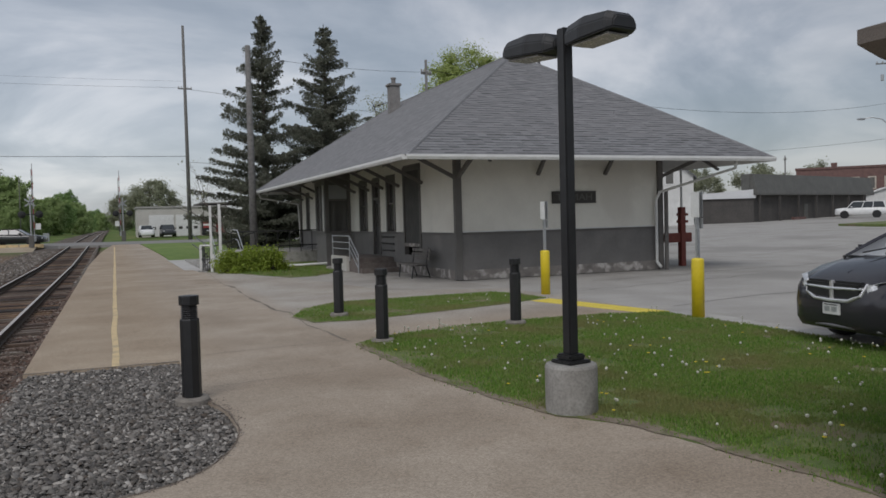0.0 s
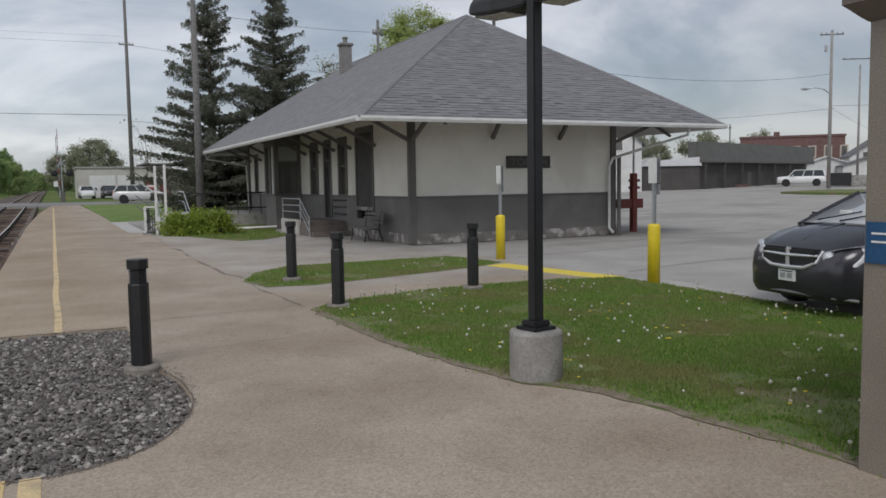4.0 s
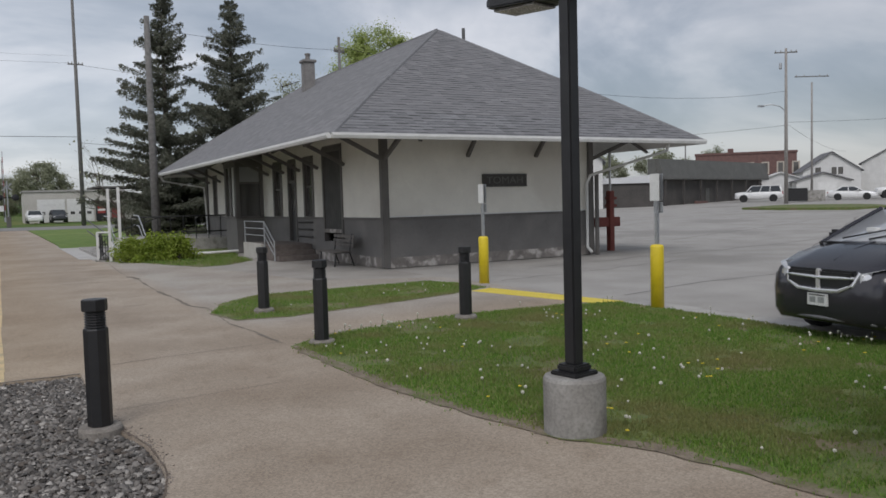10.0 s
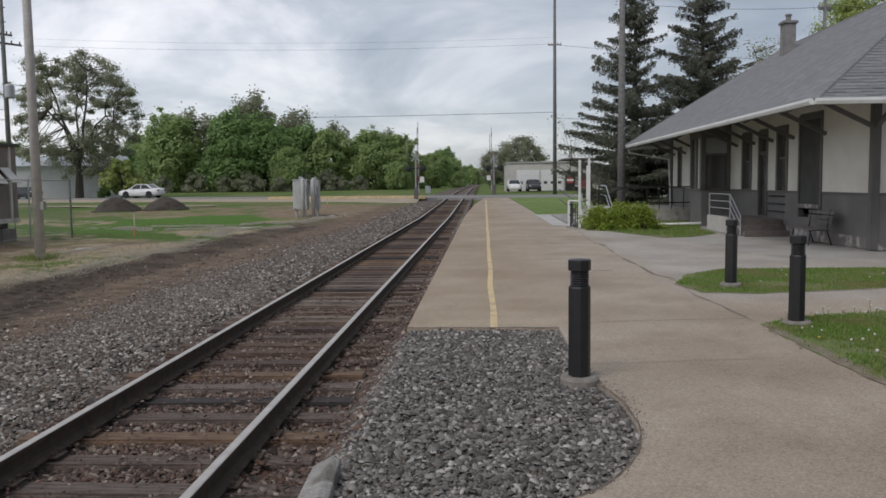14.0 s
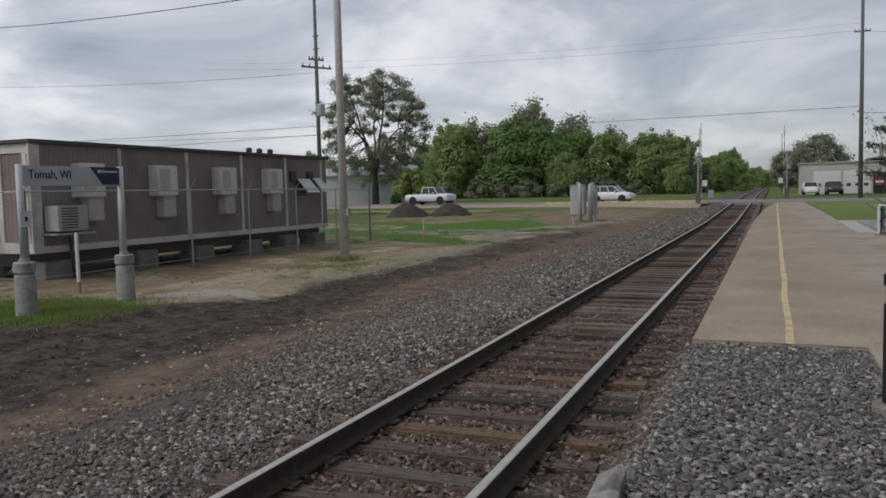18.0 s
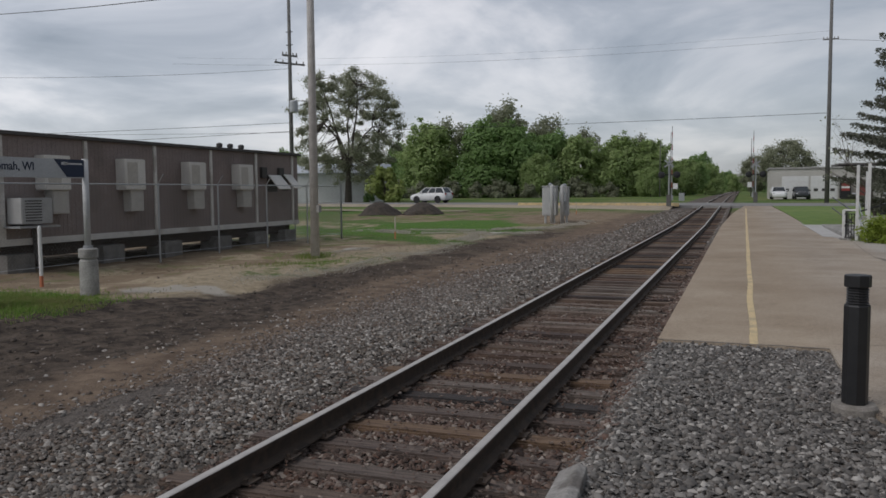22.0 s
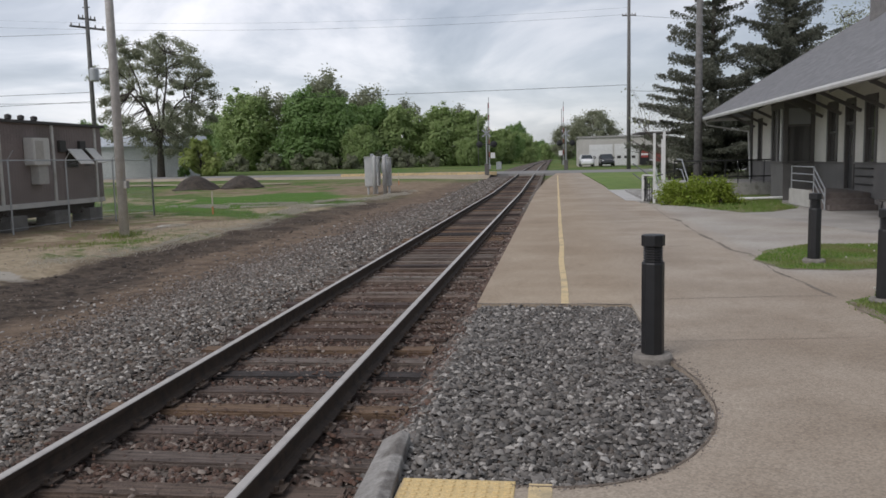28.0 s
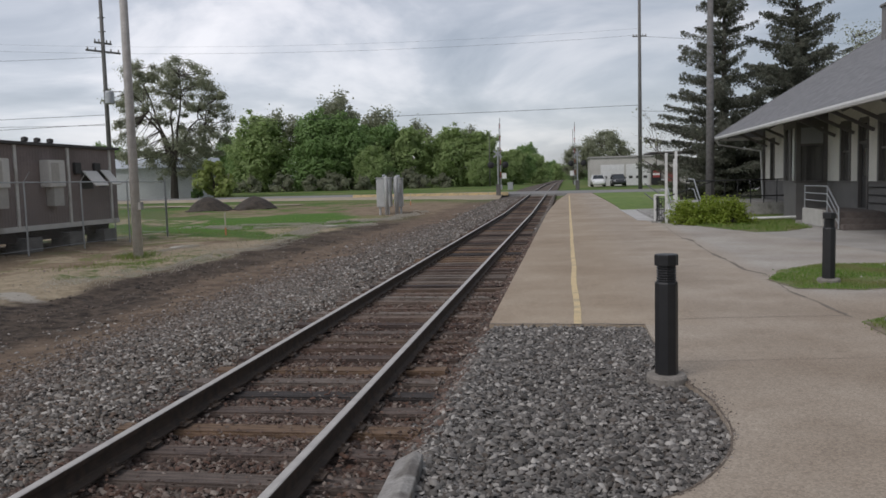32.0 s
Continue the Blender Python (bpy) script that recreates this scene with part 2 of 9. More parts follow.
def lathe(profile, n=20, bm=None, at=(0, 0, 0)):
    """A turned solid from (radius, height) pairs."""
    own = bmesh.new()
    rings = []
    for r, z in profile:
        rings.append([own.verts.new((at[0] + r * math.cos(2 * math.pi * k / n), at[1] + r * math.sin(2 * math.pi * k / n), at[2] + z)) for k in range(n)])
    for a, b in zip(rings, rings[1:]):
        for k in range(n):
            own.faces.new((a[k], a[(k + 1) % n], b[(k + 1) % n], b[k]))
    own.faces.new(rings[0][::-1])
    own.faces.new(rings[-1])
    return own if bm is None else join(bm, own)


def prism(outline, z0, z1, bm=None):
    """An upright solid over a plan outline."""
    own = bmesh.new()
    a = [own.verts.new((x, y, z0)) for x, y in outline]
    b = [own.verts.new((x, y, z1)) for x, y in outline]
    own.faces.new(a[::-1])
    own.faces.new(b)
    for k in range(len(a)):
        own.faces.new((a[k], a[(k + 1) % len(a)], b[(k + 1) % len(a)], b[k]))
    bmesh.ops.triangulate(own, faces=[f for f in own.faces if len(f.verts) > 4])
    return own if bm is None else join(bm, own)


def extrude_y(outline, y0, y1, bm=None):
    """A solid whose section (x, z) runs along y."""
    own = bmesh.new()
    a = [own.verts.new((x, y0, z)) for x, z in outline]
    b = [own.verts.new((x, y1, z)) for x, z in outline]
    own.faces.new(a)
    own.faces.new(b[::-1])
    for k in range(len(a)):
        own.faces.new((a[k], b[k], b[(k + 1) % len(a)], a[(k + 1) % len(a)]))
    bmesh.ops.triangulate(own, faces=[f for f in own.faces if len(f.verts) > 4])
    return own if bm is None else join(bm, own)


def share(first, m, name=None):
    """Another piece on the same mesh, under the same parent."""
    ob = new(name or first.name.split(".")[0], first.data)
    ob.parent = first.parent
    ob.matrix_local = m
    return ob


def lettering(name, text, size, m, material, parent, width=None, depth=0.006):
    """Raised letters as a mesh."""
    cu = bpy.data.curves.new(name, "FONT")
    cu.body, cu.size, cu.extrude, cu.align_x, cu.align_y = text, size, depth, "CENTER", "CENTER"
    tmp = bpy.data.objects.new(name, cu)
    scene.collection.objects.link(tmp)
    me = bpy.data.meshes.new_from_object(tmp.evaluated_get(bpy.context.evaluated_depsgraph_get()))
    bpy.data.objects.remove(tmp)
    bpy.data.curves.remove(cu)
    if width:
        xs = [v.co.x for v in me.vertices]
        k = width / (max(xs) - min(xs))
        for v in me.vertices:
            v.co.x *= k
    me.materials.clear()
    me.materials.append(material)
    ob = new(name, me)
    ob.parent = parent
    ob.matrix_local = m
    return ob


CONCRETE_GREY = surf("grey_concrete", (0.31, 0.3, 0.278), (0.4, 0.388, 0.36), 4, 0.9, 0.2, 35, c3=(0.22, 0.208, 0.186), s3=2.6, depth=0.006)
ASPHALT = surf("worn_asphalt", (0.335, 0.32, 0.295), (0.4, 0.383, 0.355), 0.8, 0.92, 0.3, 80, c3=(0.29, 0.276, 0.254), s3=0.18, depth=0.008)
BLACK = surf("black_powder_coat", (0.012, 0.012, 0.013), (0.018, 0.018, 0.019), 8, 0.45, 0.08, 200)
STEEL = surf("galvanised_steel", (0.42, 0.43, 0.44), (0.52, 0.53, 0.54), 20, 0.42, 0.05, 150, metal=0.75)
WHITE = surf("white_paint", (0.68, 0.68, 0.66), (0.76, 0.76, 0.74), 4, 0.55, 0.08, 120)
YELLOW = surf("yellow_plastic", (0.72, 0.55, 0.02), (0.78, 0.6, 0.03), 3, 0.45, 0.05, 120)
YELLOW_PAINT = surf("worn_yellow_paint", (0.68, 0.52, 0.28), (0.62, 0.48, 0.27), 5, 0.8, 0.2, 90, c3=(0.46, 0.37, 0.23), s3=3.5, depth=0.006)
RAIL_SIDE = surf("rusty_rail_steel", (0.06, 0.045, 0.035), (0.1, 0.07, 0.05), 9, 0.8, 0.3, 120, metal=0.2)
RAIL_TOP = surf("polished_rail_steel", (0.46, 0.43, 0.40), (0.55, 0.52, 0.48), 6, 0.55, 0.05, 200, metal=0.3)
GRASS_SOIL = surf("lawn_soil", (0.10, 0.145, 0.035), (0.165, 0.195, 0.06), 2.5, 0.95, 0.6, 50, c3=(0.2, 0.165, 0.095), s3=1.3)
CREAM = surf("cream_siding", (0.72, 0.70, 0.635), (0.78, 0.76, 0.69), 1.5, 0.65, 0.1, 90, c3=(0.67, 0.645, 0.58), s3=0.5)
GREY_TRIM = surf("dark_grey_trim", (0.115, 0.108, 0.1), (0.14, 0.132, 0.123), 2, 0.65, 0.15, 80)
GREY_WALL = surf("dark_grey_siding", (0.145, 0.139, 0.133), (0.175, 0.168, 0.161), 1.2, 0.7, 0.2, 60, c3=(0.2, 0.19, 0.18), s3=0.7)
GUTTER = surf("white_gutter", (0.62, 0.62, 0.6), (0.7, 0.7, 0.68), 3, 0.45, 0.05, 90)
PANE = glass("window_pane", (0.075, 0.072, 0.068), 0.06)
WOOD_POLE = surf("weathered_pole_wood", (0.135, 0.13, 0.125), (0.2, 0.195, 0.185), 6, 0.9, 0.5, 50)
PALE_POLE = surf("pale_grey_pole_wood", (0.54, 0.51, 0.48), (0.64, 0.61, 0.58), 6, 0.9, 0.5, 50)
RUST = surf("red_oxide_steel", (0.16, 0.035, 0.028), (0.2, 0.05, 0.035), 5, 0.7, 0.2, 80)



def tie_wood():
    """Creosoted timber: each tie between grey, dark brown and rust, with grain along its length."""
    m = surf("weathered_tie_wood", (0.5, 0.5, 0.5), (1.0, 1.0, 1.0), 7, 0.92, 0.6, 45)
    N, L = m.node_tree.nodes, m.node_tree.links
    b = N["Principled BSDF"]
    tc, mp, grain = N.new("ShaderNodeTexCoord"), N.new("ShaderNodeMapping"), N.new("ShaderNodeTexNoise")
    mp.inputs["Scale"].default_value = (1.2, 14.0, 14.0)
    L.new(tc.outputs["Object"], mp.inputs[0])
    L.new(mp.outputs[0], grain.inputs["Vector"])
    grain.inputs["Scale"].default_value, grain.inputs["Detail"].default_value = 2.2, 6.0
    info, ramp = N.new("ShaderNodeObjectInfo"), N.new("ShaderNodeValToRGB")
    L.new(info.outputs["Random"], ramp.inputs[0])
    tones = [(0.042, 0.037, 0.035), (0.135, 0.088, 0.064), (0.2, 0.176, 0.152), (0.08, 0.055, 0.046), (0.046, 0.04, 0.038), (0.2, 0.13, 0.078), (0.1, 0.078, 0.066), (0.17, 0.145, 0.125)]
    e = ramp.color_ramp.elements
    while len(e) < len(tones):
        e.new(0.5)
    for k, t in enumerate(tones):
        e[k].position, e[k].color = k / (len(tones) - 1), (*t, 1)
    mr, mx = N.new("ShaderNodeMapRange"), N.new("ShaderNodeMix")
    mr.inputs["From Min"].default_value, mr.inputs["From Max"].default_value = 0.35, 0.65
    L.new(grain.outputs["Fac"], mr.inputs[0])
    mx.data_type, mx.blend_type = "RGBA", "MULTIPLY"
    mx.inputs[0].default_value = 1.0
    fade = N.new("ShaderNodeMix")
    fade.data_type = "RGBA"
    L.new(mr.outputs[0], fade.inputs[0])
    fade.inputs[6].default_value, fade.inputs[7].default_value = (0.52, 0.48, 0.46, 1), (1.3, 1.26, 1.23, 1)
    L.new(ramp.outputs[0], mx.inputs[6])
    L.new(fade.outputs[2], mx.inputs[7])
    L.new(mx.outputs[2], b.inputs["Base Color"])
    return m


TIE = tie_wood()


def paving_material():
    """Old exposed-aggregate concrete: pale and dark grains, stains, a tanner tone on the platform."""
    m = bpy.data.materials.new("aggregate_concrete")
    m.use_nodes = True
    N, L = m.node_tree.nodes, m.node_tree.links
    b = N["Principled BSDF"]
    tc, sep = N.new("ShaderNodeTexCoord"), N.new("ShaderNodeSeparateXYZ")
    L.new(tc.outputs["Object"], sep.inputs[0])

    def noise_at(s, detail=4.0, rough=0.5):
        n = N.new("ShaderNodeTexNoise")
        n.inputs["Scale"].default_value, n.inputs["Detail"].default_value, n.inputs["Roughness"].default_value = s, detail, rough
        L.new(tc.outputs["Object"], n.inputs["Vector"])
        return n.outputs["Fac"]

    def span(sock, lo, hi, a=0.0, c=1.0):
        r = N.new("ShaderNodeMapRange")
        for k, v in (("From Min", lo), ("From Max", hi), ("To Min", a), ("To Max", c)):
            r.inputs[k].default_value = v
        L.new(sock, r.inputs[0])
        return r.outputs[0]

    def blend(fac, a, c, kind="MIX"):
        x = N.new("ShaderNodeMix")
        x.data_type, x.blend_type = "RGBA", kind
        for v, s in ((fac, x.inputs[0]), (a, x.inputs[6]), (c, x.inputs[7])):
            if isinstance(v, tuple):
                s.default_value = (*v, 1)
            elif isinstance(v, float):
                s.default_value = v
            else:
                L.new(v, s)
        return x.outputs[2]

    def both(a, c):
        k = N.new("ShaderNodeMath")
        k.operation = "MULTIPLY"
        L.new(a, k.inputs[0])
        L.new(c, k.inputs[1])
        return k.outputs[0]

    path = blend(span(noise_at(0.9), 0.35, 0.65), (0.33, 0.278, 0.219), (0.392, 0.337, 0.272))
    plat = blend(span(noise_at(0.7), 0.35, 0.65), (0.332, 0.266, 0.193), (0.388, 0.318, 0.236))
    col = blend(both(span(sep.outputs[0], 3.6, 2.4), span(sep.outputs[1], 11.8, 11.95)), path, plat)
    far = blend(span(noise_at(0.5), 0.4, 0.6), (0.36, 0.335, 0.30), (0.41, 0.385, 0.345))
    col = blend(both(span(sep.outputs[0], 4.9, 5.6), span(sep.outputs[1], 13.5, 15.0)), col, far)
    # soft stains, then darker blotches
    col = blend(span(noise_at(0.32, 6.0, 0.6), 0.42, 0.66, 0.0, 0.95), col, blend(1.0, col, (0.78, 0.74, 0.7), "MULTIPLY"))
    col = blend(span(noise_at(2.6, 8.0, 0.7), 0.55, 0.75, 0.0, 0.7), col, blend(1.0, col, (0.7, 0.66, 0.62), "MULTIPLY"))
    # grains of aggregate
    cell = N.new("ShaderNodeTexVoronoi")
    cell.inputs["Scale"].default_value = 75.0
    L.new(tc.outputs["Object"], cell.inputs["Vector"])
    hue = N.new("ShaderNodeSeparateColor")
    L.new(cell.outputs["Color"], hue.inputs[0])
    grains = blend(span(hue.outputs[0], 0.0, 1.0), (0.56, 0.54, 0.52), (1.4, 1.37, 1.34))
    col = blend(0.5, col, blend(1.0, col, grains, "MULTIPLY"))
    col = blend(span(noise_at(22.0, 6.0, 0.75), 0.38, 0.62, 0.28, 0.0), col, blend(1.0, col, (0.66, 0.62, 0.58), "MULTIPLY"))
    L.new(col, b.inputs["Base Color"])
    b.inputs["Roughness"].default_value = 0.9
    bp = N.new("ShaderNodeBump")
    bp.inputs["Strength"].default_value, bp.inputs["Distance"].default_value = 0.35, 0.006
    L.new(noise_at(55.0, 5.0, 0.7), bp.inputs["Height"])
    L.new(bp.outputs[0], b.inputs["Normal"])
    return m


PAVING = paving_material()

# ---- ground, track and paving ----
def ease(a, b, v):
    t = min(max((v - a) / (b - a), 0.0), 1.0)
    return t * t * (3 - 2 * t)


def grade(y):
    """The gentle climb of the line towards the crossing and past it."""
    return 0.0125 * min(max(y - 45, 0), 40) + 0.005 * min(max(y - 85, 0), 45)


def land(x, y):
    """Height of the bare ground."""
    if x > 0.5:
        return -0.10 + max(0.0145 * max(0.0, min(x, 300) - 25), grade(y) - 0.05 if x < 25 else 0)
    z = -0.26 + 0.10 * ease(-5.5, -9.5, x) + grade(y)
    if -40 < x < -5 and -10 < y < 70:
        z += 0.10 * ease(-5, -8, x) * noise.noise((x * 0.35, y * 0.35, 0)) + 0.04 * noise.noise((x * 1.3, y * 1.3, 4))
        # tyre ruts along the churned strip
        z += 0.05 * ease(-5.6, -6.2, x) * ease(-11.5, -8.2, x) * noise.noise((x * 3.2 + 0.3 * y, y * 0.35, 9))
    return z


def earth_material():
    m = bpy.data.materials.new("yard_earth")
    m.use_nodes = True
    N, L = m.node_tree.nodes, m.node_tree.links
    b = N["Principled BSDF"]
    tc = N.new("ShaderNodeTexCoord")
    sep = N.new("ShaderNodeSeparateXYZ")
    L.new(tc.outputs["Object"], sep.inputs[0])

    def noise_at(s, detail=5.0, dist=0.0, rough=0.6):
        n = N.new("ShaderNodeTexNoise")
        n.inputs["Roughness"].default_value = rough
        n.inputs["Scale"].default_value, n.inputs["Detail"].default_value = s, detail
        n.inputs["Distortion"].default_value = dist
        L.new(tc.outputs["Object"], n.inputs["Vector"])
        return n.outputs["Fac"]

    def math_(op, a, c=None):
        k = N.new("ShaderNodeMath")
        k.operation = op
        for v, s in ((a, k.inputs[0]), (c, k.inputs[1])):
            if v is None:
                continue
            if hasattr(v, "is_linked"):
                L.new(v, s)
            else:
                s.default_value = v
        return k.outputs[0]

    def span(sock, lo, hi):
        r = N.new("ShaderNodeMapRange")
        r.inputs["From Min"].default_value, r.inputs["From Max"].default_value = lo, hi
        L.new(sock, r.inputs[0])
        return r.outputs[0]

    def blend(fac, a, c):
        x = N.new("ShaderNodeMix")
        x.data_type = "RGBA"
        L.new(fac, x.inputs[0])
        for v, s in ((a, x.inputs[6]), (c, x.inputs[7])):
            if isinstance(v, tuple):
                s.default_value = (*v, 1)
            else:
                L.new(v, s)
        return x.outputs[2]

    def signed(s, k, detail=5.0):
        return math_("MULTIPLY", math_("SUBTRACT", noise_at(s, detail), 0.5), k)

    # wobble the strips' edges
    wx = math_("ADD", sep.outputs[0], math_("ADD", signed(0.35, 2.2), signed(1.6, 0.9)))
    wy = math_("ADD", sep.outputs[1], math_("ADD", signed(0.3, 5.0), signed(1.3, 1.6)))

    def blob(cx, cy, rx, ry):
        """1 inside an uneven oval patch."""
        dx = math_("POWER", math_("ABSOLUTE", math_("DIVIDE", math_("SUBTRACT", wx, cx), rx)), 2.0)
        dy = math_("POWER", math_("ABSOLUTE", math_("DIVIDE", math_("SUBTRACT", wy, cy), ry)), 2.0)
        return span(math_("ADD", dx, dy), 1.15, 0.7)

    soil = blend(span(noise_at(3.4, 9.0, 0.3, 0.72), 0.38, 0.62), (0.026, 0.02, 0.016), (0.108, 0.084, 0.065))
    rusty = blend(span(noise_at(2.6, 7.0), 0.35, 0.65), (0.105, 0.075, 0.054), (0.2, 0.148, 0.106))
    tan = blend(span(noise_at(1.2, 7.0), 0.35, 0.65), (0.165, 0.122, 0.08), (0.26, 0.2, 0.138))
    straw = blend(span(noise_at(5.0, 7.0), 0.35, 0.65), (0.37, 0.305, 0.215), (0.245, 0.198, 0.13))
    grass = blend(span(noise_at(3.0, 6.0), 0.3, 0.7), (0.05, 0.098, 0.02), (0.095, 0.158, 0.034))
    meadow = blend(span(noise_at(0.12), 0.45, 0.6), grass, (0.15, 0.165, 0.06))
    # trampled dirt west of the dark strip, with straw and thin grass
    dirt = blend(span(noise_at(0.55, 7.0, 0.6), 0.52, 0.58), tan, straw)
    dirt = blend(math_("MULTIPLY", span(noise_at(0.45, 7.0, 0.8), 0.56, 0.64), span(wx, -16.0, -12.0)), dirt, meadow)
    thin = blend(span(noise_at(2.2, 7.0), 0.48, 0.64), straw, (0.085, 0.125, 0.035))
    dirt = blend(blob(-9.2, 21.0, 1.7, 10.0), dirt, straw)
    dirt = blend(blob(-8.7, 21.8, 1.8, 4.0), dirt, thin)
    dirt = blend(blob(-10.8, 12.3, 1.7, 1.6), dirt, grass)
    dirt = blend(blob(-9.3, 15.6, 1.6, 0.5), dirt, (0.36, 0.33, 0.28))
    dirt = blend(blob(-14.0, 10.2, 3.6, 1.3), dirt, blend(span(noise_at(2.4, 8.0, 1.2), 0.44, 0.56), tan, (0.35, 0.32, 0.275)))
    # strips of green and straw past the pole
    bands = blend(span(math_("SINE", math_("MULTIPLY", math_("ADD", wx, math_("MULTIPLY", wy, 1.3)), 0.55)), -0.45, 0.0), grass, blend(span(noise_at(0.9, 6.0), 0.45, 0.55), straw, meadow))
    col = blend(math_("MULTIPLY", span(wy, 29.5, 31.5), span(wx, -6.6, -7.6)), dirt, bands)
    col = blend(math_("MULTIPLY", span(wy, 49.0, 53.0), span(wx, -6.0, -9.0)), col, blend(span(noise_at(0.4, 6.0), 0.45, 0.55), tan, meadow))
    col = blend(blob(-8.4, 57.0, 5.0, 11.0), col, tan)
    col = blend(blob(-14.2, 44.0, 4.4, 8.5), col, (0.075, 0.15, 0.026))
    col = blend(blob(-9.4, 35.0, 2.2, 1.3), col, straw)
    # the dark churned strip beside the ballast, wider to the south
    edge = math_("ADD", wx, math_("MULTIPLY", math_("MAXIMUM", math_("SUBTRACT", 15.5, wy), 0.0), 0.62))
    soil = blend(span(wy, 15.0, 26.0), soil, blend(span(noise_at(1.1, 7.0), 0.4, 0.6), (0.055, 0.041, 0.031), (0.12, 0.092, 0.067)))
    strip = math_("MULTIPLY", span(edge, -8.4, -7.7), span(wy, 52.0, 40.0))
    col = blend(strip, col, soil)
    col = blend(span(math_("ADD", wx, math_("MULTIPLY", span(wy, 13.0, 18.0), 0.75)), -5.75, -5.15), col, rusty)
    west = span(wx, -26.0, -29.0)
    col = blend(west, col, meadow)
    col = blend(span(sep.outputs[1], 64.0, 75.0), col, meadow)
    L.new(col, b.inputs["Base Color"])
    b.inputs["Roughness"].default_value = 0.95
    b.inputs["Specular IOR Level"].default_value = 0.15
    bp = N.new("ShaderNodeBump")
    bp.inputs["Strength"].default_value, bp.inputs["Distance"].default_value = 0.7, 0.06
    L.new(noise_at(9.0, 8.0), bp.inputs["Height"])
    L.new(bp.outputs[0], b.inputs["Normal"])
    return m


def build_ground():
    def steps(marks):
        out = []
        for a, b, d in marks:
            n = max(1, round((b - a) / d))
            out += [a + (b - a) * k / n for k in range(n)]
        return out + [marks[-1][1]]

    xs = steps([(-2000, -200, 200), (-200, -40, 20), (-40, -11, 0.5), (-11, -5.5, 0.16), (-5.5, -5, 0.5), (-5, 0.5, 1.1), (0.5, 25, 2.45), (25, 300, 27.5), (300, 2000, 200)])
    ys = steps([(-1500, -100, 200), (-100, -10, 15), (-10, 4, 0.6), (4, 34, 0.3), (34, 70, 0.6), (70, 200, 5), (200, 3000, 250)])
    verts = [(x, y, land(x, y)) for y in ys for x in xs]
    w = len(xs)
    faces = [(j * w + i, j * w + i + 1, (j + 1) * w + i + 1, (j + 1) * w + i) for j in range(len(ys) - 1) for i in range(w - 1)]
    tagged(mesh("ground", verts, faces, earth_material(), smooth=True), "bare earth and rough grass of the railway yard", "ground", kind="structure")


build_ground()

# the ballast bed: a low bank under the track
BALLAST = surf("ballast_bed", (0.075, 0.06, 0.049), (0.145, 0.12, 0.1), 14, 0.95, 1.0, 30, c3=(0.12, 0.082, 0.056), s3=0.8, depth=0.05)


def rounded(points, n=5):
    """A smooth line through the points."""
    out = []
    for k in range(len(points) - 1):
        p0, p1, p2, p3 = (Vector(points[min(max(k + d, 0), len(points) - 1)]) for d in (-1, 0, 1, 2))
        for j in range(n):
            t = j / n
            q = 0.5 * ((2 * p1) + (p2 - p0) * t + (2 * p0 - 5 * p1 + 4 * p2 - p3) * t * t + (3 * p1 - p0 - 3 * p2 + p3) * t ** 3)
            out.append((q.x, q.y))
    return out + [tuple(points[-1])]


BAY_EDGE = rounded([(1.5, 6.31), (1.80, 6.31), (2.08, 6.39), (2.40, 6.60), (2.70, 7.08), (2.88, 7.66), (2.90, 8.3), (2.86, 8.75), (2.76, 9.2), (2.72, 9.8)])
BAY = [(0.85, 6.30)] + BAY_EDGE + [(2.70, 11.88), (0.80, 11.9)]


def bed(x, y):
    """Height of the ballast's surface between the ties."""
    if x < -3.0:
        return -0.20 - 0.13 * ease(-3.0, -5.8, x)
    if x > 0.9:
        return -0.05
    if x < 0.5:
        return -0.20 - 0.05 * ease(-2.35, -2.1, x)
    return -0.25 + 0.20 * ease(0.5, 0.9, x)


def build_bed():
    xs = [-6.2, -5.6, -4.6, -3.8, -3.0, -2.35, -2.1, -0.75, 0.5, 0.7, 0.9]
    ys = [-60, -10] + list(range(0, 60, 2)) + [65, 75, 85, 95, 120, 130, 200, 400, 900]
    verts = [(x, y, grade(y) + bed(x, y) + 0.025 * noise.noise((x * 1.5, y * 1.5, 0)) * (1 if y < 70 else 0)) for y in ys for x in xs]
    w = len(xs)
    faces = [(j * w + i, j * w + i + 1, (j + 1) * w + i + 1, (j + 1) * w + i) for j in range(len(ys) - 1) for i in range(w - 1)]
    tagged(mesh("ballast_bed", verts, faces, BALLAST, smooth=True), "bank of crushed grey stone under the track", "ballast", kind="structure")
    bm = prism(BAY, -0.3, -0.05)
    tagged(part("ballast_bay", bm, BALLAST), "bay of crushed stone beside the platform path", "gravel", kind="structure")


build_bed()


def inside(p, outline):
    x, y = p
    hit = False
    for (x0, y0), (x1, y1) in zip(outline, outline[1:] + outline[:1]):
        if (y0 > y) != (y1 > y) and x < x0 + (y - y0) * (x1 - x0) / (y1 - y0):
            hit = not hit
    return hit


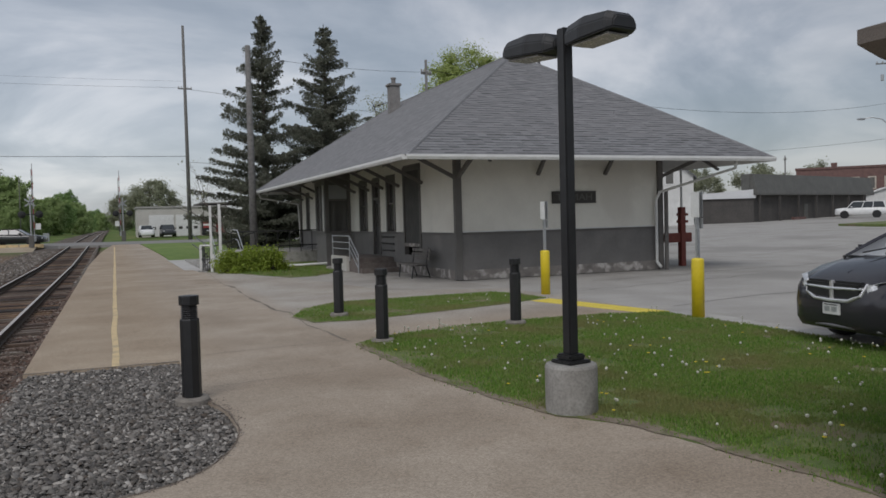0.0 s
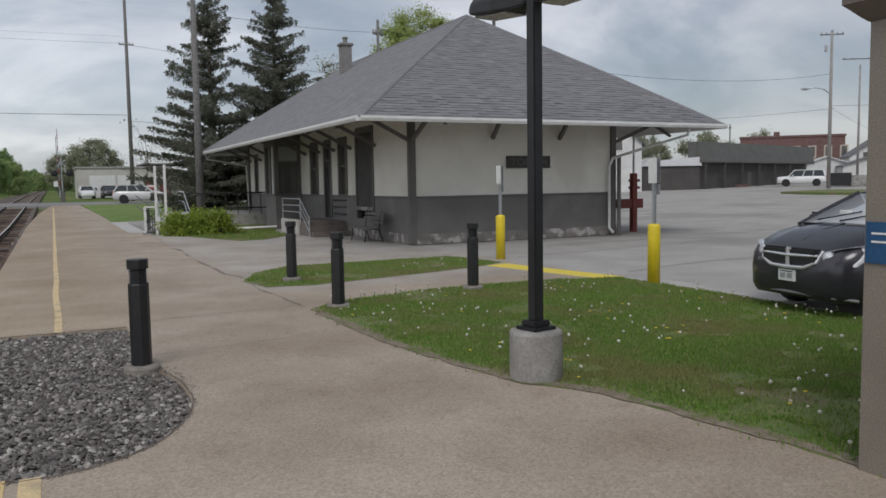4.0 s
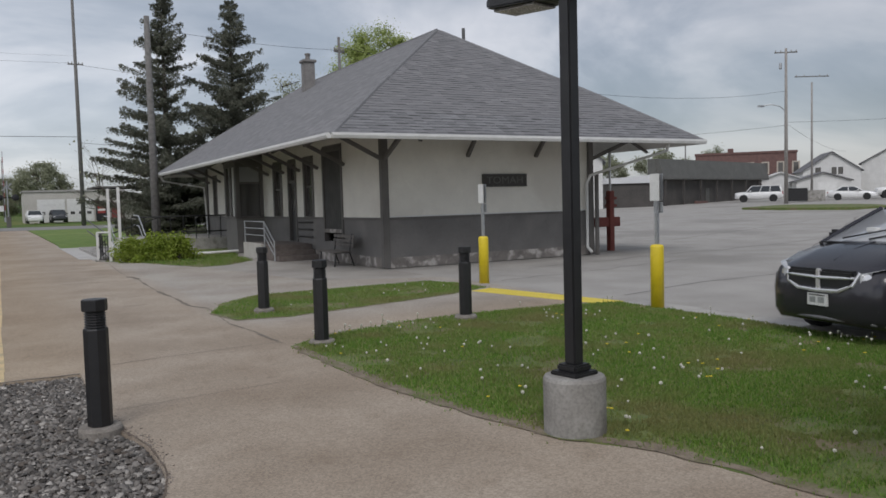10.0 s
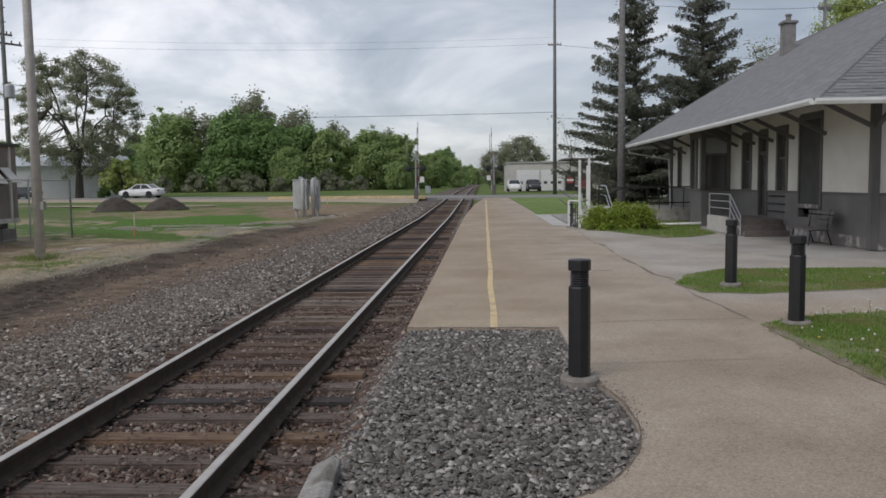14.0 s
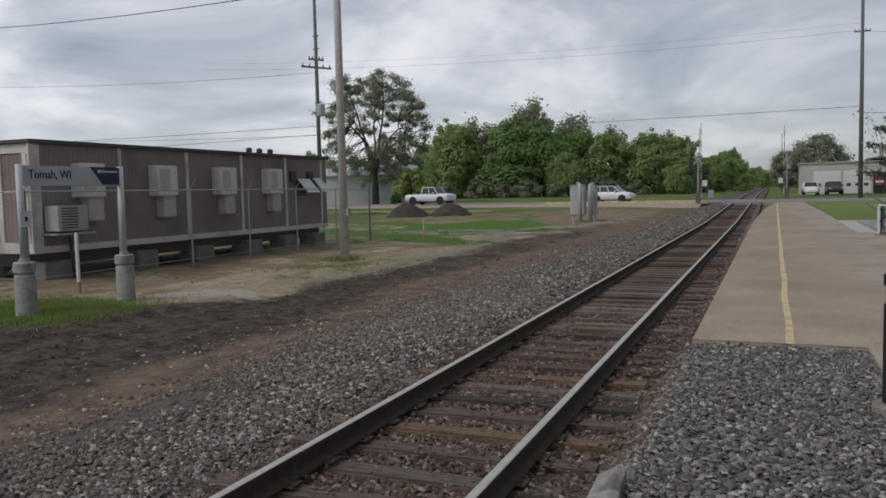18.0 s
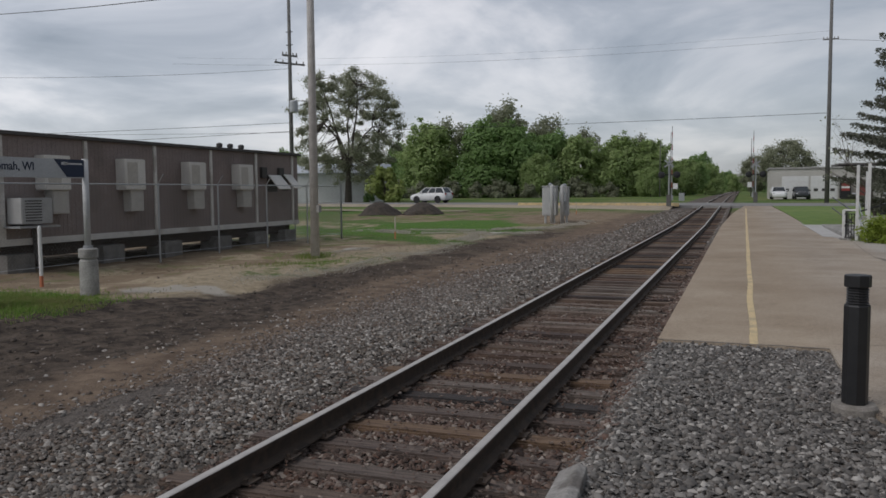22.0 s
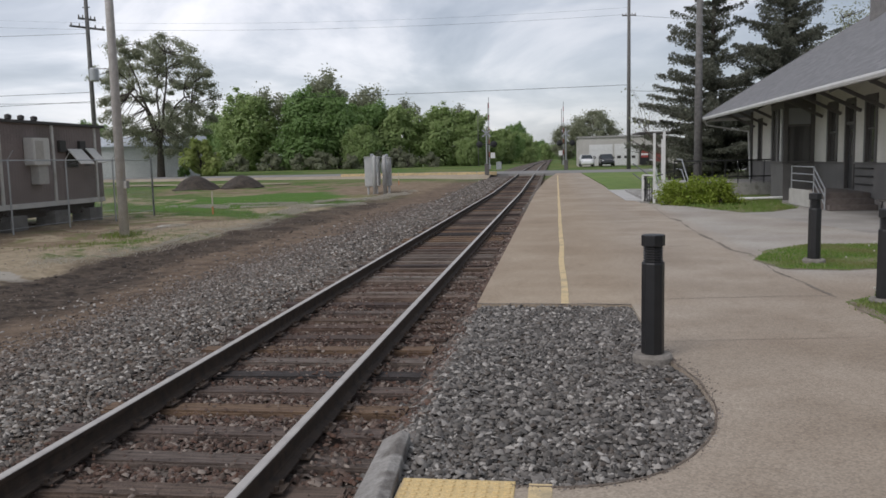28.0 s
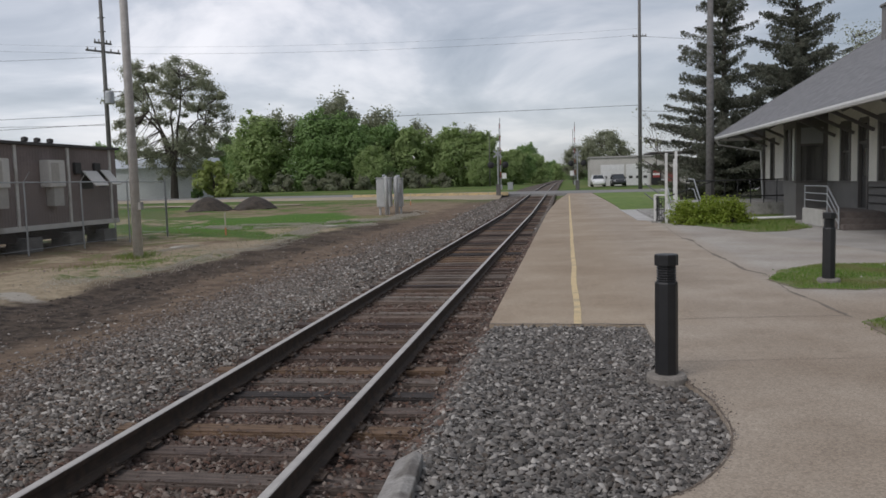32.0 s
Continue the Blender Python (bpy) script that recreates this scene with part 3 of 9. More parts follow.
def stones(name, spots, size, material, label, squash=0.7):
    """Many rough stones in one mesh: dented, turned lumps with cut corners, bedded on their open undersides."""
    rng = np.random.default_rng(5)
    base = np.array([(1, 0.1, 0), (0.3, 1, 0.1), (-1, 0.2, 0), (-0.1, -1, 0), (0.15, 0.1, 0.95), (0.65, 0.6, 0.6), (-0.6, -0.5, 0.65)])
    tri = np.array([(0, 1, 5), (1, 4, 5), (4, 0, 5), (1, 2, 4), (2, 3, 6), (3, 4, 6), (4, 2, 6), (3, 0, 4)])
    n = len(spots)
    spots = np.asarray(spots)
    v = base[None] * rng.uniform(0.55, 1.35, (n, 7, 1)) * np.asarray(size).reshape(-1, 1, 1)
    v *= np.stack([rng.uniform(0.8, 1.5, n), rng.uniform(0.6, 1.0, n), rng.uniform(0.55, 1.0, n) * squash / 0.7], -1)[:, None]
    a, t = rng.uniform(0, 6.28, n), rng.uniform(-0.7, 0.7, n)
    ct, st = np.cos(t)[:, None], np.sin(t)[:, None]
    y, z = v[..., 1] * ct - v[..., 2] * st, v[..., 1] * st + v[..., 2] * ct
    ca, sa = np.cos(a)[:, None], np.sin(a)[:, None]
    x, y = v[..., 0] * ca - y * sa, v[..., 0] * sa + y * ca
    v = np.stack([x, y, z], -1) + spots[:, None]
    f = (tri[None] + (np.arange(n) * 7)[:, None, None]).reshape(-1, 3)
    me = bpy.data.meshes.new(name)
    me.vertices.add(n * 7)
    me.vertices.foreach_set("co", v.ravel())
    me.loops.add(len(f) * 3)
    me.loops.foreach_set("vertex_index", f.ravel())
    me.polygons.add(len(f))
    me.polygons.foreach_set("loop_start", np.arange(len(f)) * 3)
    me.polygons.foreach_set("loop_total", np.full(len(f), 3))
    me.update()
    me.validate()
    me.materials.append(material)
    return tagged(new(name, me), label, "gravel", kind="stuff")


STONE = island("crushed_stone", [(0.046, 0.0425, 0.0385), (0.124, 0.1145, 0.1055), (0.261, 0.243, 0.223), (0.091, 0.073, 0.059), (0.203, 0.1895, 0.173), (0.059, 0.0525, 0.0463), (0.48, 0.452, 0.414), (0.134, 0.1215, 0.1085), (0.088, 0.084, 0.077), (0.3, 0.282, 0.257)])
STONE_BANK = island("brownish_crushed_stone", [(0.051, 0.045, 0.039), (0.118, 0.105, 0.091), (0.264, 0.243, 0.215), (0.087, 0.066, 0.05), (0.196, 0.177, 0.156), (0.06, 0.05, 0.042), (0.53, 0.495, 0.447), (0.127, 0.105, 0.084), (0.142, 0.094, 0.065), (0.32, 0.297, 0.266)])
STONE_EARTHY = island("earth_stained_stone", [(0.09, 0.068, 0.054), (0.16, 0.128, 0.106), (0.25, 0.215, 0.185), (0.12, 0.082, 0.06), (0.2, 0.165, 0.14), (0.1, 0.074, 0.058), (0.36, 0.33, 0.3), (0.14, 0.108, 0.088)])
STONE_RUSTY = island("rusty_crushed_stone", [(0.041, 0.027, 0.021), (0.105, 0.066, 0.05), (0.18, 0.13, 0.105), (0.105, 0.052, 0.033), (0.135, 0.088, 0.066), (0.056, 0.035, 0.027), (0.34, 0.285, 0.24), (0.09, 0.052, 0.039)])


def build_stones():
    rng = np.random.default_rng(11)
    spots, size = [], []

    def scatter(x0, x1, y0, y1, per, lo, hi, test=None, lift=0.0):
        n = int((x1 - x0) * (y1 - y0) * per)
        for x, y, s in zip(rng.uniform(x0, x1, n), rng.uniform(y0, y1, n), rng.uniform(lo, hi, n)):
            if test and not test(x, y):
                continue
            spots.append((x, y, max(grade(y) + bed(x, y), land(x, y) - 0.01 if x < -4.2 else -9.0) + lift + s * 0.25))
            size.append(s)

    scatter(0.35, 0.85, 5.0, 11.9, 1500, 0.012, 0.032, lambda x, y: rng.random() < ease(0.3, 0.9, x))
    scatter(0.8, 2.95, 6.3, 11.9, 1750, 0.011, 0.03, lambda x, y: inside((x, y), BAY))
    scatter(0.8, 2.95, 6.3, 11.9, 420, 0.014, 0.034, lambda x, y: inside((x + 0.05, y), BAY) and y > 6.4, 0.018)
    stones("bay_stones", spots, size, STONE, "loose crushed grey stone in the bay beside the path")
    spots.clear()
    size.clear()
    thin = lambda x, y: rng.random() < 1.02 - 0.97 * ease(-3.5, -4.6, x - 0.75 * ease(13.0, 6.0, y) + 0.5 * noise.noise((x * 0.8, y * 0.5, 6)))
    scatter(-5.8, -2.0, 2.5, 9, 1050, 0.013, 0.034, thin)
    scatter(-5.8, -2.0, 9, 18, 640, 0.015, 0.038, thin)
    scatter(-5.8, -2.0, 18, 34, 220, 0.02, 0.046, thin)
    scatter(-5.8, -2.0, -6, 2.5, 130, 0.022, 0.046, thin)
    scatter(0.1, 0.85, -6, 3.5, 150, 0.022, 0.046)
    scatter(-5.0, 0.7, 34, 70, 60, 0.03, 0.055, thin)
    stones("ballast_stones", spots, size, STONE_BANK, "loose crushed grey railway ballast")
    spots.clear()
    size.clear()
    outer = lambda x, y: rng.random() < ease(-2.9, -4.1, x) * (0.03 + 0.97 * ease(-5.5, -4.3, x - 0.6 * ease(13.0, 6.0, y) + 0.5 * noise.noise((x * 0.8, y * 0.5, 6)))) and noise.noise((x * 0.9, y * 0.6, 3)) > -0.4
    scatter(-7.0, -2.6, 3.0, 10, 560, 0.009, 0.024, outer, 0.012)
    scatter(-7.0, -2.8, 10, 20, 330, 0.012, 0.028, outer, 0.012)
    scatter(-7.2, -3.2, 20, 40, 90, 0.018, 0.04, outer, 0.015)
    stones("earthy_stones", spots, size, STONE_EARTHY, "earth-stained small ballast along the bank's foot")
    spots.clear()
    size.clear()
    scatter(0.05, 0.85, 3.5, 12, 620, 0.016, 0.042, lambda x, y: rng.random() < 1.1 - 0.8 * ease(0.45, 0.85, x))
    scatter(0.1, 0.8, 12, 30, 260, 0.02, 0.045)
    scatter(-2.0, 0.0, 3.5, 14, 980, 0.014, 0.034, lift=0.008)
    scatter(-2.0, 0.0, 14, 30, 260, 0.02, 0.042, lift=0.004)
    scatter(-2.0, 0.0, -6, 3.5, 150, 0.02, 0.04, lift=-0.012)
    # drifts over the ties, then a thin scatter over their ends and the earth
    drift = lambda x, y: noise.noise((x * 1.4, y * 1.1, 21)) > 0.3
    scatter(-2.0, 0.62, 3.5, 15, 200, 0.012, 0.028, drift, 0.065)
    scatter(0.12, 0.62, 3.5, 26, 190, 0.014, 0.03, lambda x, y: noise.noise((x, y * 0.9, 33)) > 0.05, 0.07)
    scatter(-2.2, 0.6, 3.5, 16, 80, 0.009, 0.022, lift=0.075)
    scatter(-7.2, -5.2, 3, 24, 4, 0.01, 0.022, lift=0.02)
    stones("track_stones", spots, size, STONE_RUSTY, "rust-stained ballast between the ties")
    # brown grit spilled over the paving along the bay's edge
    spots.clear()
    size.clear()
    for _ in range(900):
        k = rng.integers(0, len(BAY_EDGE) - 1)
        (xa, ya), (xb, yb), u = BAY_EDGE[k], BAY_EDGE[k + 1], rng.random()
        near = 0.3 + 0.7 * ease(7.2, 8.6, ya)
        if rng.random() > near:
            continue
        s = rng.uniform(0.003, 0.010)
        spots.append((xa + (xb - xa) * u + abs(rng.normal(0, 0.06)) * near, ya + (yb - ya) * u - abs(rng.normal(0, 0.03)), s * 0.3))
        size.append(s)
    stones("spilled_grit", spots, size, STONE_EARTHY, "brown grit spilled over the paving's edge")


def build_track():
    for name, x in (("rail", -1.507), ("rail", 0.0)):
        side = 1 if x < -1 else -1
        rail = thing(name, pose(x, 0, 0), "worn steel rail with a polished head, spiked to the ties", "rail", "rails of the track")
        web = [(-0.07, -0.172), (0.07, -0.172), (0.07, -0.16), (0.015, -0.145), (0.009, -0.13), (0.009, -0.05), (0.034, -0.035), (0.036, -0.005), (-0.036, -0.005), (-0.034, -0.035), (-0.009, -0.05), (-0.009, -0.13), (-0.015, -0.145), (-0.07, -0.16)]
        head = [(-0.033, -0.0045), (0.033, -0.0045), (0.026, 0.0), (-0.026, 0.0)]
        for nm, sec, mt, lb in (("web_and_foot", web, RAIL_SIDE, ""), ("running_surface", head, RAIL_TOP, "polished running surface")):
            bm = bmesh.new()
            marks = (-60, 45, 85, 130, 700)
            for a, b in zip(marks, marks[1:]):
                seg = extrude_y(sec, a, b)
                for v in seg.verts:
                    v.co.z += grade(v.co.y)
                join(bm, seg)
            part(nm, bm, mt, rail, lb)
    ties = tagged(new("track_ties"), "weathered timber ties half sunk in ballast", "railway ties", kind="structure")
    plain = part("tie", box(-1.3, 1.3, -0.112, 0.112, -0.17, 0, 0.018), TIE, ties)
    plain.matrix_local = pose(-0.75, -2.0, -0.168)
    y = -1.5
    plates = []
    while y < 75:
        share(plain, pose(-0.75 + random.uniform(-0.06, 0.06), y, grade(y) - 0.166 - random.uniform(0, 0.034), 0, random.uniform(-0.4, 0.4), random.uniform(-1.8, 1.8)))
        plates.append(y)
        y += 0.53 + random.uniform(-0.03, 0.03)
    bm = bmesh.new()
    while y < 420:
        box(-2.05, 0.55, y - 0.115, y + 0.115, grade(y) - 0.3, grade(y) - 0.166, bm=bm)
        y += 0.53
    tagged(part("tie_row", bm, TIE), "far ties of the track in one row", "railway ties", kind="stuff")
    bm = bmesh.new()
    for y in plates[:70]:
        for x in (-1.507, 0.0):
            box(x - 0.14, x + 0.14, y - 0.075, y + 0.075, -0.167, -0.155, bm=bm)
            for dx in (-0.095, 0.095):
                for dy in (-0.05, 0.05):
                    box(x + dx - 0.013, x + dx + 0.013, y + dy - 0.011, y + dy + 0.011, -0.155, -0.128, bm=bm)
    tagged(part("tie_plates", bm, RAIL_SIDE), "rusty tie plates and spikes", "rail fastenings", kind="stuff")


build_track()

# paving: one concrete sheet with the bay cut out, seams as grooves between slabs
PAVE = [(0.9, -12), (0.9, 6.30)] + BAY_EDGE + [(2.70, 11.88), (0.80, 11.9), (0.80, 45), (4.62, 45), (4.82, 37), (5.05, 33.6),
        (6.2, 31.0), (7.4, 27.3), (8.0, 24.5), (8.6, 20.6), (11.4, 19.0), (11.45, 12.6), (11.35, -12)]
tagged(part("pavement", prism(PAVE, -0.25, 0.0), PAVING), "worn buff concrete platform and footpath", "pavement", kind="structure")
bm = bmesh.new()
_rows = [[bm.verts.new((x, y, z)) for x, z in ((w, -0.25), (w, grade(y)), (e, grade(y)), (e, -0.25))] for y, w, e in ((45, 0.80, 4.62), (50, 0.92, 4.7), (59, 1.15, 4.52), (66, 1.45, 4.35), (71, 1.75, 4.22), (75.5, 1.95, 4.12))]
for _a, _b in zip(_rows, _rows[1:]):
    for _k in range(4):
        bm.faces.new((_a[_k], _a[(_k + 1) % 4], _b[(_k + 1) % 4], _b[_k]))
bm.faces.new(_rows[-1])
tagged(part("platform_end", bm, PAVING), "far end of the buff concrete platform", "pavement", kind="structure")
APRON = [(5.05, 33.6), (4.82, 37.0), (4.62, 45), (8.0, 45), (11.4, 45), (11.4, 18.98), (8.62, 20.6), (8.0, 24.52), (7.42, 27.32), (6.22, 31.02)]
tagged(part("apron", prism(APRON, -0.25, -0.004), surf("apron_concrete", (0.34, 0.32, 0.29), (0.4, 0.378, 0.345), 1.1, 0.9, 0.25, 80, c3=(0.29, 0.27, 0.245), s3=0.3, depth=0.008)), "old grey concrete apron beside the depot", "pavement", kind="structure")


def lot_z(x):
    return -0.012 + 0.0145 * max(0.0, x - 25)


def build_lot():
    bm = bmesh.new()
    rows = []
    for x in (11.4, 25, 60, 100, 170):
        rows.append([bm.verts.new((x, y, lot_z(x))) for y in (-90, 220)])
    for a, b in zip(rows, rows[1:]):
        bm.faces.new((a[0], b[0], b[1], a[1]))
    tagged(part("parking_lot", bm, ASPHALT), "wide patched grey asphalt car park", "car park", kind="structure")


build_lot()



def build_lot_details():
    """Kerb strip at the lawn, seams and patches of the car park."""
    kerb = surf("pale_kerb", (0.4, 0.385, 0.36), (0.47, 0.455, 0.425), 3, 0.9, 0.2, 60, c3=(0.33, 0.31, 0.285), s3=1.2)
    strip = [(11.30, 7.3), (11.45, 10.6), (11.40, 12.66), (11.95, 12.62), (11.9, 10.6), (11.72, 7.3)]
    cut = tagged(new("kerb_strip"), "pale concrete kerb strip between lawn and car park", "kerb", kind="structure")
    for k in range(3):
        y0, y1 = 7.3 + 1.8 * k, 7.3 + 1.8 * (k + 1) - 0.02
        x = lambda y: 11.30 + 0.16 * ease(7.3, 10.6, y) - 0.05 * ease(10.6, 12.66, y)
        part("kerb_slab", prism([(x(y0), y0), (x(y0) + 0.44, y0), (x(y1) + 0.46, y1), (x(y1), y1)], -0.15, 0.004), kerb, cut)
    dark = surf("tar_seam", (0.13, 0.125, 0.118), (0.19, 0.182, 0.172), 4, 0.9, 0.2, 40)
    rng = random.Random(12)
    for x0, y0, x1, y1 in ((12.2, 13.6, 24, 15.2), (12.0, 17.4, 19.5, 18.6), (17, 9.0, 40, 13.0), (14.5, 19.9, 30, 21.5), (20, 16, 46, 31), (26, 26, 70, 40), (24, 34, 62, 50), (30, 5, 70, 22)):
        n = 40
        edge = []
        for k in range(n + 1):
            t = k / n
            x, y = x0 + (x1 - x0) * t, y0 + (y1 - y0) * t + 0.35 * noise.noise((t * 9, x0, y0))
            edge.append((x, y, (0.012 + 0.012 * rng.random()) * (1 + (x - 11) / 30)))
        bm = bmesh.new()
        prev = None
        for x, y, w in edge:
            cur = (bm.verts.new((x, y - w, lot_z(x) + 0.004)), bm.verts.new((x, y + w, lot_z(x) + 0.004)))
            if prev:
                bm.faces.new((prev[0], cur[0], cur[1], prev[1]))
            prev = cur
        tagged(part("tar_seam", bm, dark), "dark crack line across the car park", "crack", kind="structure")


build_lot_details()

# ---- the depot ----
WX0, WX1, WY0, WY1 = 11.43, 18.72, 22.3, 43.3
OH = 2.5
EX0, EX1, EY0, EY1 = WX0 - OH, WX1 + OH, WY0 - OH, 43.6
EAVE, WAIN = 3.50, 1.38
HALF = (EX1 - EX0) / 2
RIDGE = 7.54
KY = (25.6 - EY0) / HALF


def roof_z(d):
    """Height of the roof d metres in from the eave: a little flatter over the overhang."""
    k = 2.4
    zk = EAVE + 0.675 * k
    return EAVE + 0.675 * d if d < k else zk + (RIDGE - zk) * (d - k) / (HALF - k)


SHINGLE_TONES = [(0.17, 0.171, 0.178), (0.2, 0.201, 0.209), (0.228, 0.228, 0.235), (0.182, 0.183, 0.19), (0.214, 0.214, 0.221), (0.176, 0.177, 0.184), (0.244, 0.243, 0.249)]
SHINGLE = island("grey_shingles", SHINGLE_TONES, 0.9)
SHINGLE_ONE = surf("grey_shingle_single", (0.185, 0.187, 0.194), (0.205, 0.206, 0.213), 6, 0.9, 0.2, 120, vary=0.17)


# Black asphalt cut edge; its tone also paints the shade line under south courses.
CUT_EDGE_SHADE = surf("cut_shingle_edge", (0.06, 0.06, 0.062), (0.08, 0.08, 0.082), 6, 0.95, 0.1, 90)


HIP_CAP = surf("grey_hip_shingle", (0.2, 0.202, 0.209), (0.225, 0.226, 0.233), 6, 0.9, 0.2, 120, vary=0.06)


def wainscot(depot, p, u, length, holes):
    """Wide lapped boards below the belt course, each one by itself."""
    u = Vector(u)
    out = Vector((u.y, -u.x, 0))
    z = 0.28
    while z < WAIN - 1e-4:
        top = min(z + 0.18, WAIN)
        spans = [(0.0, length)]
        for a, b, h0, h1 in holes:
            if h0 < top - 0.01 and h1 > z + 0.01:
                spans = [s for s0, s1 in spans for s in ((s0, min(s1, a)), (max(s0, b), s1)) if s[1] - s[0] > 0.02]
        for s0, s1 in spans:
            a, b = Vector(p) + u * s0, Vector(p) + u * s1
            up, low = Vector((0, 0, top)), Vector((0, 0, z))
            mesh("board", [tuple(v) for v in (a + out * 0.016 + low, b + out * 0.016 + low, b + out * 0.006 + up, a + out * 0.006 + up, a + low, b + low)], [(0, 1, 2, 3), (4, 5, 1, 0)], GREY_WALL, depot)
        z = top


def build_depot():
    depot = thing("station_building", pose(0, 0, 0), "small hip-roofed depot with cream siding over dark grey wainscot", "station building")

    def siding(name, p, u, length, z0, z1, material, lap=0.11, holes=()):
        """Lapped boards on one wall, from point p along u, with openings (a, b, z0, z1) left out."""
        u = Vector(u)
        out = Vector((u.y, -u.x, 0))
        bm = bmesh.new()
        z = z0
        while z < z1 - 1e-4:
            top = min(z + lap, z1)
            spans = [(0.0, length)]
            for a, b, h0, h1 in holes:
                if h0 < top - 0.01 and h1 > z + 0.01:
                    spans = [s for s0, s1 in spans for s in ((s0, min(s1, a)), (max(s0, b), s1)) if s[1] - s[0] > 0.02]
            for s0, s1 in spans:
                a, b = Vector(p) + u * s0, Vector(p) + u * s1
                q = [bm.verts.new(v) for v in (a + out * 0.022 + Vector((0, 0, z)), b + out * 0.022 + Vector((0, 0, z)), b + out * 0.006 + Vector((0, 0, top)), a + out * 0.006 + Vector((0, 0, top)), a + Vector((0, 0, z)), b + Vector((0, 0, z)))]
                bm.faces.new(q[:4])
                bm.faces.new((q[4], q[5], q[1], q[0]))
            z = top
        return part(name, bm, material, depot)

    # openings on the track side, as distances from the south corner
    track = [("freight", 3.0, 4.71, 0.65, 3.68), ("window", 5.57, 6.59, 1.45, 3.5), ("door", 7.38, 8.28, 0.55, 3.45), ("window", 8.98, 10.08, 1.45, 3.45), ("bay", 11.46, 13.15, 0.0, 3.6), ("window", 15.2, 16.1, 1.42, 3.4), ("window", 19.06, 19.86, 1.42, 3.4)]
    holes = [(a, b, z0, z1) for _, a, b, z0, z1 in track]
    # cores of the four walls, thick, cut round the openings on the track side
    core = bmesh.new()
    zt = 4.75
    box(WX0, WX1, WY0, WY0 + 0.2, 0, zt, bm=core)
    core_s = part("wall_south", core, GREY_WALL, depot)
    core = bmesh.new()
    box(WX0, WX1, WY1 - 0.2, WY1, 0, zt, bm=core)
    part("wall_north", core, GREY_WALL, depot)
    core = bmesh.new()
    box(WX1 - 0.2, WX1, WY0 + 0.2, WY1 - 0.2, 0, zt, bm=core)
    part("wall_east", core, GREY_WALL, depot)
    core = bmesh.new()
    y = WY0 + 0.2
    for _, a, b, z0, z1 in track:
        box(WX0, WX0 + 0.2, y, WY0 + a, 0, zt, bm=core)
        if z0 > 0:
            box(WX0, WX0 + 0.2, WY0 + a, WY0 + b, 0, z0, bm=core)
        box(WX0, WX0 + 0.2, WY0 + a, WY0 + b, z1, zt, bm=core)
        y = WY0 + b
    box(WX0, WX0 + 0.2, y, WY1 - 0.2, 0, zt, bm=core)
    part("wall_west", core, GREY_WALL, depot)
    # siding: u runs so that the outside lies to its right
    siding("south_siding", (WX0, WY0, 0), (1, 0, 0), WX1 - WX0, WAIN + 0.05, zt, CREAM)
    wainscot(depot, (WX0, WY0, 0), (1, 0, 0), WX1 - WX0, ())
    L = WY1 - WY0
    flip = [(L - b, L - a, z0, z1) for a, b, z0, z1 in holes]
    siding("west_siding", (WX0, WY1, 0), (0, -1, 0), L, WAIN + 0.05, zt, CREAM, holes=flip)
    wainscot(depot, (WX0, WY1, 0), (0, -1, 0), L, flip)
    siding("north_siding", (WX1, WY1, 0), (-1, 0, 0), WX1 - WX0, WAIN + 0.05, zt, CREAM)
    siding("east_siding", (WX1, WY0, 0), (0, 1, 0), L, WAIN + 0.05, zt, CREAM)
    part("belt_course", box(WX0 - 0.05, WX1 + 0.05, WY0 - 0.05, WY0, WAIN - 0.02, WAIN + 0.05, 0.01), GREY_TRIM, depot)
    for a, b in ((0, 3.0), (4.71, 7.38), (8.28, 11.46), (13.15, L)):
        part("belt_course", box(WX0 - 0.05, WX0, WY0 + a, WY0 + b, WAIN - 0.02, WAIN + 0.05, 0.01), GREY_TRIM, depot)
    part("water_table", box(WX0 + 0.1, WX1 - 0.1, WY0 - 0.045, WY0, WAIN + 0.05, WAIN + 0.085, 0.006), GUTTER, depot, "thin white ledge over the wainscot")
    # foundation, patched and flaking
    flake = surf("flaking_foundation", (0.17, 0.155, 0.145), (0.24, 0.22, 0.2), 3, 0.9, 0.5, 40, c3=(0.5, 0.47, 0.44), s3=2.6)
    part("foundation", box(WX0 - 0.03, WX1 + 0.03, WY0 - 0.03, WY0, 0, 0.3, 0.01), flake, depot, "flaking painted foundation")
    for a, b in ((0, 11.46), (13.15, L)):
        part("foundation", box(WX0 - 0.03, WX0, WY0 + a, WY0 + b, 0, 0.3, 0.01), flake, depot)
    # corner boards
    for x, y in ((WX0, WY0), (WX1, WY0), (WX0, WY1)):
        part("corner_board", box(x - 0.1, x + 0.1, y - 0.1, y + 0.1, 0.02, 4.6, 0.012), GREY_TRIM, depot, "dark grey corner board")
